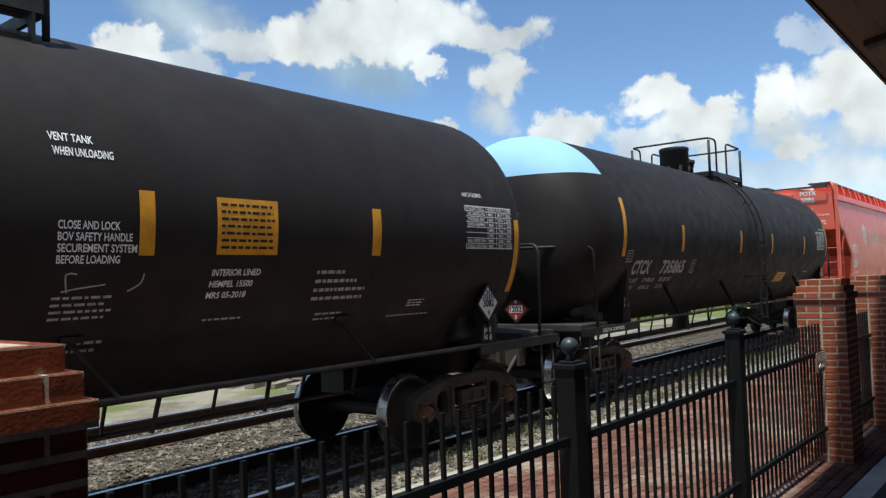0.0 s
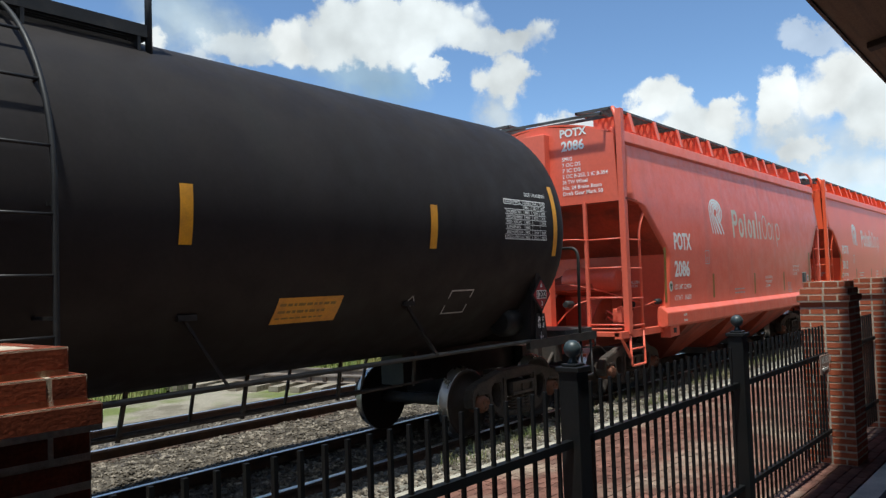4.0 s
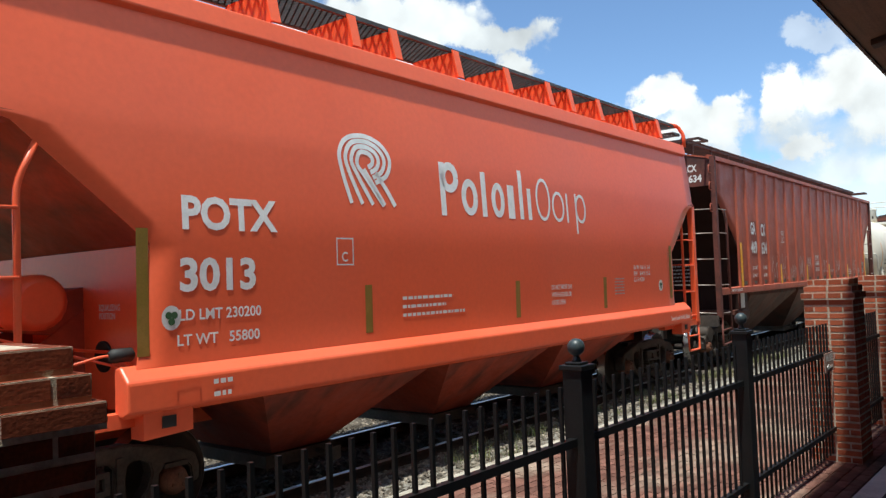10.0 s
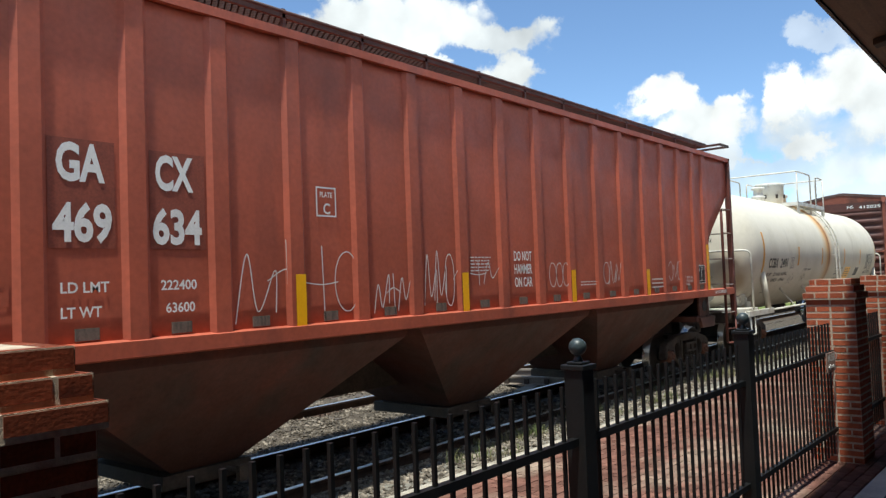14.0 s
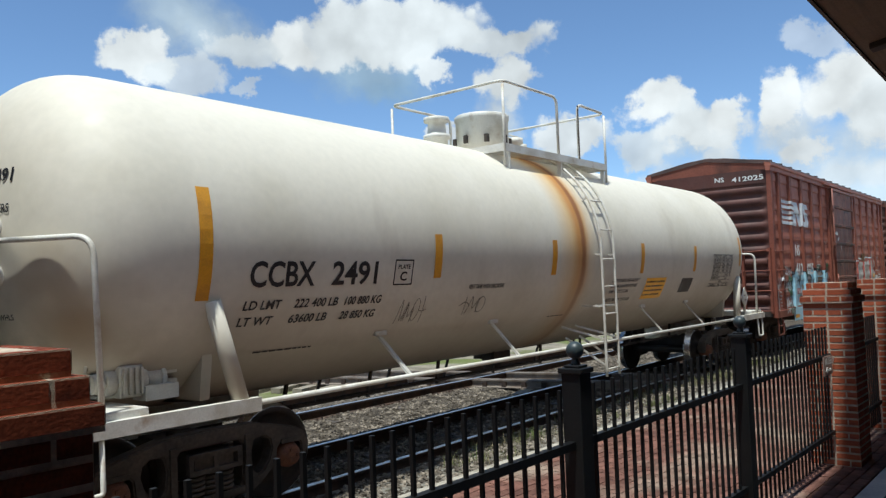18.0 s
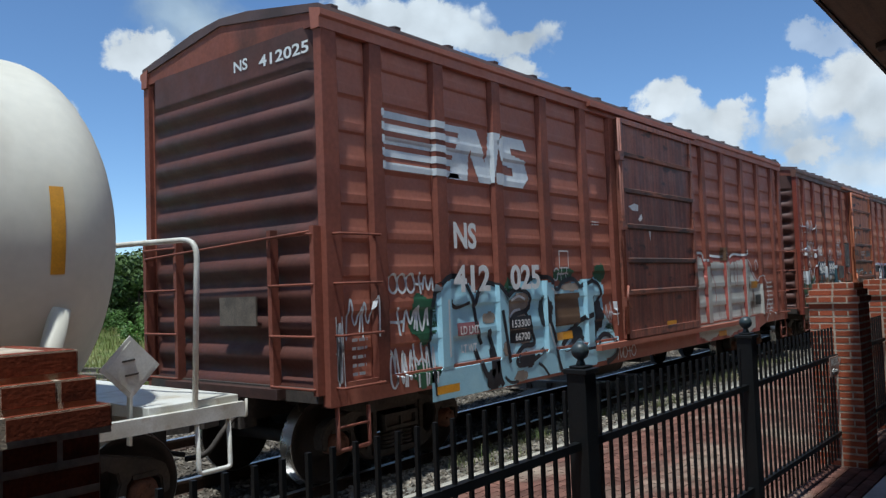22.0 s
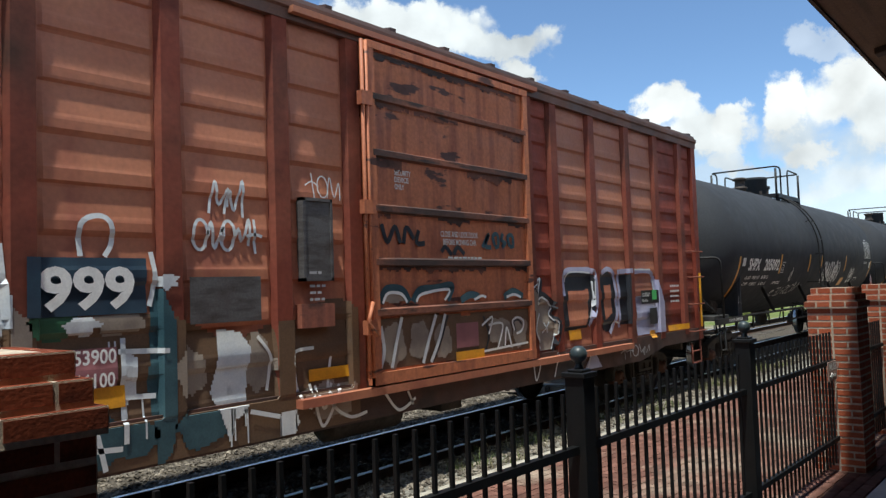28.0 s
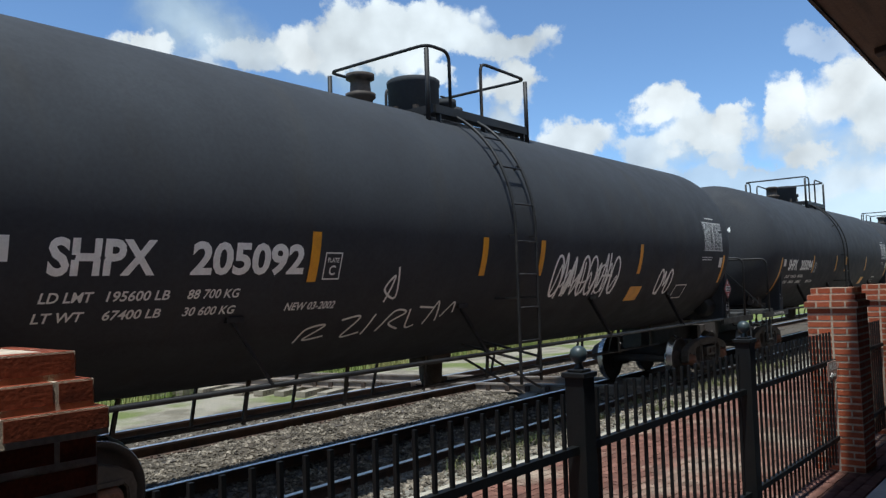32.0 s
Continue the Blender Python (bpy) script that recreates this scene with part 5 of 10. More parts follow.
    for z, y in ((1.25, 0.6), (1.32, 0.3), (1.41, 0.9)):
        bm = bmesh.new()
        tube(bm, bent([(1.22, -1.0, z), (1.02, -0.72, z - 0.01), (0.93, -0.35, z - 0.04), (0.92, y, z - 0.03)], 0.16, 4), 0.017, 8)
        part("brake_pipe", bm, G, car, at=pose(0, 0, UP))
    bm = bmesh.new()
    bar(bm, (1.55, -1.1, 1.2), (1.55, -1.1, 1.32), 0.2, 0.3)
    part("valve_bracket", bm, G, car, at=pose(0, 0, UP))
    if trim != "white_trim":
        bm = bmesh.new()
        lathe(bm, [(L - 2.35, 0.14), (L - 2.3, 0.20), (L - 1.55, 0.20), (L - 1.5, 0.14)], 18, "x", (0, -1.12, 1.38 + UP))
        part("air_reservoir", bm, MAT["black_trim"], car)
    # long side rails with struts up to the tank
    for k in (-1, 1):
        bm = bmesh.new()
        tube(bm, [(2.25, k * 1.53, RAIL_Z), (L - 2.25, k * 1.53, RAIL_Z)], 0.026, 10)
        part("side_rail", bm, T, car)
        white = trim == "white_trim"
        for x in ((4.30, 6.46, 11.07, 13.11) if white else (L * 0.24, L * 0.42, L * 0.60, L * 0.76)):
            bm = bmesh.new()
            a, lean = (-0.70, 0.14) if white else (-0.62, 0.30)
            top = (x - lean, k * R * math.cos(a), zc + R * math.sin(a))
            bar(bm, (x, k * 1.53, RAIL_Z), top, 0.085, 0.025)
            bar(bm, (top[0] - 0.09, top[1], top[2] + 0.02), (top[0] + 0.09, top[1], top[2] + 0.02), 0.10, 0.05)
            part("strut", bm, T, car)
    # brake rod and gear along the belly
    bm = bmesh.new()
    tube(bm, [(2.8, 0.5, 0.62), (L - 2.8, 0.5, 0.62)], 0.022, 6)
    tube(bm, [(3.0, -0.45, 0.78), (L - 3.0, -0.45, 0.78)], 0.02, 6)
    for k in range(9):
        x = 3.4 + (L - 6.8) * k / 8
        bar(bm, (x, 0.5, 0.60), (x, 0.35, zc - R * 0.97), 0.03)
        bar(bm, (x, -0.45, 0.74), (x + 0.12, -0.4, zc - R * 0.96), 0.035)
    part("brake_rigging", bm, MAT["truck"], car)
    bm = bmesh.new()
    lathe(bm, [(0.72, 0.13), (0.80, 0.16), (zc - R + 0.05, 0.18)], 16, "z", (L * 0.46, 0, 0))
    box(bm, L * 0.46 - 0.22, L * 0.46 + 0.22, -0.2, 0.2, zc - R - 0.1, zc - R + 0.06)
    part("outlet_valve", bm, MAT["truck"], car)
    # manway platform with its rails
    d0, d1, dy, dz, rz = deck
    bm = bmesh.new()
    p0 = d0 if trim == "white_trim" else ladder_x[0] - 0.45
    for k in (-1, 1):
        box(bm, p0, d1, k * dy - 0.02, k * dy + 0.02, dz - 0.10, dz + 0.01)
    for x in (p0, d1):
        box(bm, x - 0.021, x + 0.021, -dy, dy, dz - 0.10, dz + 0.012)
    plat = part("manway_platform", bm, T, car)
    inner = 0.36 if trim == "white_trim" else 0.52
    b0 = d0 + 0.02 if trim == "white_trim" else ladder_x[0] - 0.45
    n = int((dy - inner) / 0.055)
    for k in (-1, 1):
        for j in range(n):
            y = k * (inner + (dy - inner - 0.02) * (j + 0.5) / n)
            pieces("tread_board", T, plat, [lambda b: box(b, b0, d1 - 0.02, y - 0.021, y + 0.021, dz - 0.025, dz)])
    for x in (p0 + 0.1, (p0 + d1) / 2, d1 - 0.1):
        for y in (-dy + 0.02, dy - 0.02):
            bm = bmesh.new()
            zt = zc + math.sqrt(max(R * R - y * y, 0.01)) - 0.02
            bar(bm, (x, y, min(zt, dz - 0.1)), (x, y, dz - 0.02), 0.07, 0.03)
            part("platform_leg", bm, T, plat)
    gx0, gx1 = ladder_x[0] - 0.12, ladder_x[1] + 0.12
    bm = bmesh.new()
    for pts in ([(gx0, -dy, dz), (gx0, -dy, rz), (d0, -dy, rz), (d0, dy, rz), (gx0, dy, rz), (gx0, dy, dz)],
                [(gx1, -dy, dz), (gx1, -dy, rz), (d1, -dy, rz - 0.02), (d1, dy, rz - 0.02), (gx1, dy, rz), (gx1, dy, dz)]):
        tube(bm, bent(pts, 0.14, 4), 0.023, 8)
    for x in (d0, d1):
        for y in (-dy, dy):
            tube(bm, [(x, y, dz - 0.3), (x, y, rz - 0.05)], 0.021 if trim == "white_trim" else 0.032, 8)
    part("guard_rail", bm, T, plat)
    bm = bmesh.new()
    n = int((rz - dz) / 0.05)
    for k in range(n):
        tube(bm, [(gx1 - 0.02, -dy - 0.02, dz + 0.05 * k), (gx1 - 0.02, -dy - 0.02, dz + 0.05 * k + 0.035)], 0.012, 5)
    part("safety_chain", bm, MAT["truck"], plat)
    # dome and fittings
    x, y, r, zb, zt = dome
    bm = bmesh.new()
    lathe(bm, [(zb - 0.25, r * 0.9), (zb, r * 0.92), (zb + 0.02, r), (zt - 0.10, r), (zt - 0.08, r * 1.04), (zt - 0.02, r * 1.04), (zt, r * 0.98)], 32, "z", (x, y, 0))
    dm = part("manway_dome", bm, M if trim != "white_trim" else T, car)
    pieces("eye_bolt", MAT["spring"], dm, [lambda b, a=0.785 * k: box(b, x + r * 1.03 * math.cos(a) - 0.03, x + r * 1.03 * math.cos(a) + 0.03, y + r * 1.03 * math.sin(a) - 0.03, y + r * 1.03 * math.sin(a) + 0.03, zb + 0.02, zb + 0.14) for k in range(8)])
    vx, zt2 = x - (1.15 if trim == "white_trim" else 0.95), zc + R
    if paint != "black_tank":
        bm = bmesh.new()
        lathe(bm, [(zt2 - 0.1, 0.16), (zt2 + 0.10, 0.16), (zt2 + 0.12, 0.20), (zt2 + 0.17, 0.20), (zt2 + 0.19, 0.14), (zt2 + 0.36, 0.13), (zt2 + 0.37, 0.19), (zt2 + 0.43, 0.19), (zt2 + 0.45, 0.11)], 20, "z", (vx, 0, 0))
        part("relief_valve", bm, T if trim == "white_trim" else MAT["spring"], car)
    for dx, dy2, hh in ((0.55, -0.25, 0.3), (0.72, 0.1, 0.38), (0.9, -0.1, 0.26)):
        bm = bmesh.new()
        lathe(bm, [(zt2 - 0.05, 0.10), (zt2 + hh - 0.1, 0.10), (zt2 + hh - 0.09, 0.14), (zt2 + hh, 0.14)], 14, "z", (x + dx, dy2, 0))
        box(bm, x + dx - 0.02, x + dx + 0.02, dy2 - 0.02, dy2 + 0.02, zt2 + hh - 0.01, zt2 + hh + 0.04)
        tube(bm, [(x + dx - 0.13, dy2, zt2 + hh + 0.04), (x + dx + 0.13, dy2, zt2 + hh + 0.04)], 0.014, 6)
        part("valve_fitting", bm, T if trim == "white_trim" else M, car)
    # ladder: straight up the flank, then over the shoulder
    l0, l1 = ladder_x
    bm = bmesh.new()

    def flank(v):
        if v < 0.55:
            return (-(R + 0.10), zc - 1.95 + v * (1.95 / 0.55))
        a = (v - 0.55) / 0.45 * 1.12
        return (-(R + 0.10) * math.cos(a), zc + (R + 0.10) * math.sin(a))
    for lx in (l0, l1):
        tube(bm, [(lx, *flank(k / 30)) for k in range(31)], 0.022, 6)
    for lx in (l0, l1):
        for z in (1.15,):
            bar(bm, (lx, -(R + 0.10), z), (lx - 0.25, -1.05, 1.35), 0.03)
            bar(bm, (lx, -(R + 0.10), 0.75), (lx + 0.02 - 0.5, -1.25, 1.2), 0.03)
        for v in (0.30, 0.52, 0.75):
            p = flank(v)
            s = R / (R + 0.10)
            bar(bm, (lx, *p), (lx, p[0] * s if v > 0.5 else -math.sqrt(max(R * R - (p[1] - zc) ** 2, 0.1)), zc + (p[1] - zc) * s if v > 0.5 else p[1]), 0.025)
    lad = part("ladder", bm, T, car)
    pieces("rung", T, lad, [lambda b, v=0.03 + 0.94 * k / 8: tube(b, [(l0, *flank(v)), (l1, *flank(v))], 0.013, 6) for k in range(9)])

    def lay_at(x, v0):
        def lay(u, v):
            a = (v0 + v) / R
            return (x + u, -(R + 0.005) * math.cos(a), zc + (R + 0.005) * math.sin(a))
        return lay
    return car, shell, lay_at


def tank_placard(car, at, facing, trim, number):
    """A diamond placard in its holder, facing the platform or the car in front."""
    m = Matrix.Translation(at) @ (pose(0, 0, 0) if facing == "y" else pose(0, 0, 0, 0, 0, -90))
    frame_mat = MAT["white_trim"] if trim == "white_trim" else MAT["black_trim"]

    def diamond(bm, a, y0, y1, z0=-9, z1=9):
        pts = [(-a, 0.0), (0.0, -a), (a, 0.0), (0.0, a)]
        out = []
        for (x0, w0), (x1, w1) in zip(pts, pts[1:] + pts[:1]):
            for k in range(8):
                x, w = x0 + (x1 - x0) * k / 8, w0 + (w1 - w0) * k / 8
                if z0 <= w <= z1:
                    out.append((x, w))
        prism(bm, out, "y", y0, y1)
    bm = bmesh.new()
    diamond(bm, 0.245, -0.006, 0.006)
    bar(bm, (0, 0.012, -0.2), (0, 0.03, -0.44 if facing == "x" else -0.6), 0.05, 0.02)
    holder = part("placard_holder", bm, frame_mat, car, at=m)
    bm = bmesh.new()
    diamond(bm, 0.20, -0.012, -0.007)
    face = part("placard", bm, MAT["white_trim"] if trim == "white_trim" else MAT["chart"] if number == "3082" else MAT["placard_red"], holder)
    if trim == "white_trim":
        for u0, w0, u1, w1 in ((-0.07, 0.05, 0.03, 0.06), (-0.05, -0.06, 0.06, -0.05)):
            pieces("marker_slot", MAT["truck"], holder, [lambda b: bar(b, (u0, -0.014, w0), (u1, -0.014, w1), 0.014)])
        return
    if number == "3082":
        pieces("placard_bar", MAT["ink"], holder, [lambda b, u=u: box(b, u - 0.011, u + 0.011, -0.0155, -0.0125, 0.05, 0.185 - abs(u)) for u in (-0.11, -0.066, -0.022, 0.022, 0.066, 0.11)])
        last = "9"
    else:
        pieces("placard_field", MAT["chart"], holder, [lambda b: box(b, -0.125, 0.125, -0.0145, -0.0115, -0.055, 0.06), lambda b: prism(b, [(-0.03, 0.10), (0.03, 0.10), (0.0, 0.16)], "y", -0.0145, -0.0115)])
        last = "3"
    put_text(number, holder, (-0.115, -0.0165, -0.04), 0.085, MAT["ink"], width=0.23, bold=0.035)
    put_text(last, holder, (-0.02, -0.0165, -0.15), 0.06, MAT["ink"] if last == "9" else MAT["chart"], width=0.04, bold=0.035)
    if facing == "y":
        bm = bmesh.new()
        prism(bm, [(-0.10, -0.26), (0.10, -0.26), (0.16, -0.64), (-0.16, -0.64)], "y", 0.012, 0.03)
        part("jack_stand", bm, MAT["black_trim"], holder)
        put_text("JACK", holder, (-0.085, 0.009, -0.36), 0.06, MAT["white"], width=0.16, bold=0.02)
        put_text("HERE", holder, (-0.085, 0.009, -0.45), 0.06, MAT["white"], width=0.16, bold=0.02)
        pieces("arrow", MAT["white"], holder, [lambda b: prism(b, [(-0.012, -0.50), (-0.012, -0.56), (-0.04, -0.56), (0, -0.62), (0.04, -0.56), (0.012, -0.56), (0.012, -0.50)], "y", 0.007, 0.010)])




def stripes(shell, lay_at, rows, mat="yellow"):
    for x, v1, v0, w in rows:
        patch(shell, "reflector", lay_at(x, 0), -w / 2, w / 2, v0, v1, MAT[mat], 8, "amber reflective strip")


def chart(shell, lay_at, x0, x1, v1, v0, mat, rnd, rows=8):
    lay = lay_at(x0, 0)
    outline(shell, "data_chart", lay, 0, x1 - x0, v0, v1, 0.012, mat)
    bm = bmesh.new()
    h = (v1 - v0) / rows
    for k in range(1, rows):
        v = v0 + h * k
        bm.faces.new([bm.verts.new(lay(a, b)) for a, b in ((0, v - 0.004), (x1 - x0, v - 0.004), (x1 - x0, v + 0.004), (0, v + 0.004))])
    for f in (0.45, 0.64, 0.83):
        u = (x1 - x0) * f
        for j in range(8):
            a, b = v0 + (v1 - v0) * j / 8, v0 + (v1 - v0) * (j + 1) / 8
            bm.faces.new([bm.verts.new(lay(p, q)) for p, q in ((u - 0.004, a), (u + 0.004, a), (u + 0.004, b), (u - 0.004, b))])
    part("chart_lines", bm, mat, shell)
    names = ("STATION STENCIL", "TANK QUALIFICATION", "THICKNESS TEST", "SERVICE EQUIPMENT", "PRD: VALVE", "LINING", "88.B.2 INSPECTION", "STUB SILL INSPECTION", "LINING")
    for k in range(rows):
        top = v1 - h * (k + 0.78)
        for t, f0, f1 in ((names[k % 9], 0.03, 0.42), ("QUALIFIED" if k == 0 else "MRS", 0.48, 0.62 if k == 0 else 0.58), ("DUE" if k == 0 else ("2018", "2013")[k % 2], 0.68, 0.79), ("DUE" if k == 0 else ("2028", "2023")[k % 2], 0.87, 0.97)):
            if rnd.random() < 0.9:
                put_text(t, shell, None, h * 0.55, mat, "chart_print", (x1 - x0) * (f1 - f0) * (0.75 + 0.25 * len(t) / 20 if f0 < 0.1 else 1), 0.02, lambda u, v, f0=f0, top=top: lay((x1 - x0) * f0 + u, top + v))


def line_text(parent, text, lay, height, width, mat, bold=0.0, slant=0.0):
    put_text(text, parent, None, height, mat, width=width, bold=bold, lay=lay, slant=slant)


letters([(t, 0.02) for t in (
    "MUSEUM", "VENT TANK", "WHEN UNLOADING", "CLOSE AND LOCK", "BOV SAFETY HANDLE", "SECUREMENT SYSTEM", "BEFORE LOADING", "INTERIOR LINED", "MRS 05-2018",
    "AAR 211A100W1", "LD LMT", "LT WT", "197400 LB", "65600 LB", "89 550 KG", "29 750 KG", "DOT 111A100W1", "CAPY 30070 GAL", "CAPY 113 850 L", "CAPY 30015 GAL", "CAPY 113619 L", "2 INCH HF COMP SHOES",
    "195600 LB", "67400 LB", "88 700 KG", "30 600 KG", "NEW 03-2002", "222 400 LB", "100 880 KG", "63600 LB", "28 850 KG", "VENT TANK WHEN UNLOADING", "PLATE", "C",
    "CAPY 24525 GAL", "CAPY 92 837 LITERS", "JACK HERE", "NEW 05-2003", "1202", "3082", "LD LMT 229500", "LT WT   56500", "LD LMT 230200", "LT WT   55800", "SPRG", "7 OC D5", "7 IC D5",
    "2 OC B-353, 2 IC B-354", "36 TW Wheel", "No. 24 Brake Beam", "Draft Gear Mark 50", "2 B-353, 2 B-354", "36 TW WHEEL", "NO. 24 BRAKE BEAM", "DRAFT GEAR GRP J", "Ex W 10-8 H  3-8", "EW    8-4 H 15-2", "Cu Ft 4300",
    "Empty Load-1/4 Adj. Block", "222400", "63600", "DO NOT", "HUMP", "ON CAR", "JACK HERE", "ROOFSEALED", "05-2013", "153300", "66700", "153900", "66100", "PAT. PENDING", "ABDX", "ABDSPX", "LUB", "NO", "EXW   10-8 H  8-5", "EW     9-2 H 14-6", "CUFT  4750", "NS", "412025", "TANK QUALIFICATION", "THICKNESS TEST", "SERVICE EQUIPMENT", "PRD: VALVE", "LINING", "88.B.2 INSPECTION", "STUB SILL INSPECTION", "STATION STENCIL", "QUALIFIED", "DUE", "MRS", "2018", "2028", "2013", "2023", "CAUTION INTERIOR LINED CAR DO NOT", "USE STEAM, BOILING WATER OR USE", "SHARP OBJECTS TO CLEAN.", "ENTER CAR WITH SOFT SOLED", "SHOES ONLY", "CCBX", "2491", "CCBX 2491", "DO NOT MOVE CAR", "WITH HATCHES OR", "GATES OPEN", "EQUALIZING", "POSITION", "NO. 18 BR BM", "SPRINGS D-5", "SE 60 CPLR", "36 IN 1 W STL WHLS", "NO. 325 DFT GR", "JACK", "HERE",
    "CLOSE AND LOCK DOOR", "BEFORE MOVING CAR", "SECURITY", "DEVICE", "ONLY", "HAMMER", "HEMPEL 15500")] + [(t, 0.035) for t in (
    "CTCX", "735865", "CCBX", "2491", "SHPX", "205092", "205094", "CTCX 735865", "CCBX 2491", "SHPX 205092", "SHPX 205094", "POTX", "2086", "3013", "GA", "CX", "469", "634", "GACX", "469634", "NS", "9", "3", "3082", "1202", "1203", "412", "025", "NS 412025", "409", "999")])
WORDS["MUSEUM", 0.0] = WORDS["MUSEUM", 0.02]
RND = random.Random(21)


def write(parent, text, lay, height, width, mat, bold=0.02, slant=0.0):
    return put_text(text, parent, None, height, MAT[mat], width=width, bold=bold, lay=lay, slant=slant)


def plate_mark(shell, lay_at, x, v, w, h, mat):
    outline(shell, "plate_mark", lay_at(x, v), 0, w, -h, 0, 0.014, MAT[mat])
    write(shell, "PLATE", lay_at(x + w * 0.17, v - h * 0.36), h * 0.16, w * 0.66, mat)
    write(shell, "C", lay_at(x + w * 0.32, v - h * 0.82), h * 0.34, w * 0.36, mat)


def build_tank_a():
    car, shell, at = tank_car("tank_car", "glossy black tank car with white safety lettering and amber strips", -7.3, 17.25, 1.66, 2.66, 1.6, 15.66, "black_tank", "black_trim",
                              (7.9, 10.1, 0.95, 4.36, 5.1), (8.0, -0.05, 0.34, 4.35, 4.95), (8.5, 8.97), (1.0, 1.0), True, placards=("3082", "3082"))
    stripes(shell, at, [(1.68, 0.52, -0.45, 0.13), (4.2, 0.14, -0.35, 0.13), (10.52, 0.17, -0.33, 0.13), (13.08, 0.16, -0.32, 0.13), (15.70, 0.15, -0.80, 0.10)])
    write(shell, "VENT TANK", at(9.81, 0.50), 0.062, 0.33, "white")
    write(shell, "WHEN UNLOADING", at(9.83, 0.39), 0.062, 0.45, "white")
    for k, t in enumerate(("CLOSE AND LOCK", "BOV SAFETY HANDLE", "SECUREMENT SYSTEM", "BEFORE LOADING")):
        write(shell, t, at(9.84, -0.14 - 0.083 * k), 0.058, (0.46, 0.56, 0.60, 0.47)[k], "white")
    patch(shell, "yellow_notice", at(11.15, 0), 0, 0.64, -0.32, 0.16, MAT["yellow"], 6, "weathered yellow emergency notice")
    bars(shell, lambda u, v: at(11.19, 0.13)(u, v)[:1] + tuple(c * 1.0008 for c in at(11.19, 0.13)(u, v)[1:]), 0.56, 0.42, 7, MAT["ink"], RND, fill=0.95)
    write(shell, "INTERIOR LINED", at(11.13, -0.50), 0.055, 0.50, "white", slant=0.1)
    write(shell, "HEMPEL 15500", at(11.12, -0.60), 0.055, 0.44, "white", slant=0.1)
    write(shell, "MRS 05-2018", at(11.11, -0.70), 0.055, 0.40, "white", slant=0.1)
    bars(shell, at(12.30, -0.44), 0.72, 0.36, 4, MAT["silver"], RND, fill=0.5)
    write(shell, "AAR 211A100W1", at(14.61, 0.40), 0.05, 0.40, "chart")
    chart(shell, at, 14.62, 15.60, 0.29, -0.23, MAT["chart"], RND)
    bars(shell, at(9.84, -0.62), 0.56, 0.22, 4, MAT["silver"], RND, fill=0.7)
    scribble(shell, "valve_drawing", at(9.9, -0.55), [[(0.0, -0.05), (0.1, -0.03), (0.32, 0.0)], [(0.04, -0.06), (0.02, 0.08), (0.1, 0.08)], [(0.5, -0.06), (0.6, 0.0), (0.62, 0.08)]], 0.012, MAT["silver"])
    bars(shell, at(11.14, -0.88), 0.5, 0.05, 1, MAT["silver"], RND)
    bars(shell, at(12.42, -0.90), 0.38, 0.12, 2, MAT["silver"], RND)
    bars(shell, at(13.76, -0.82), 0.30, 0.10, 3, MAT["chart"], RND)
    bars(shell, at(13.5, -1.0), 0.7, 0.05, 1, MAT["silver"], RND)
    bars(shell, at(10.0, -1.0), 0.30, 0.15, 2, MAT["silver"], RND)


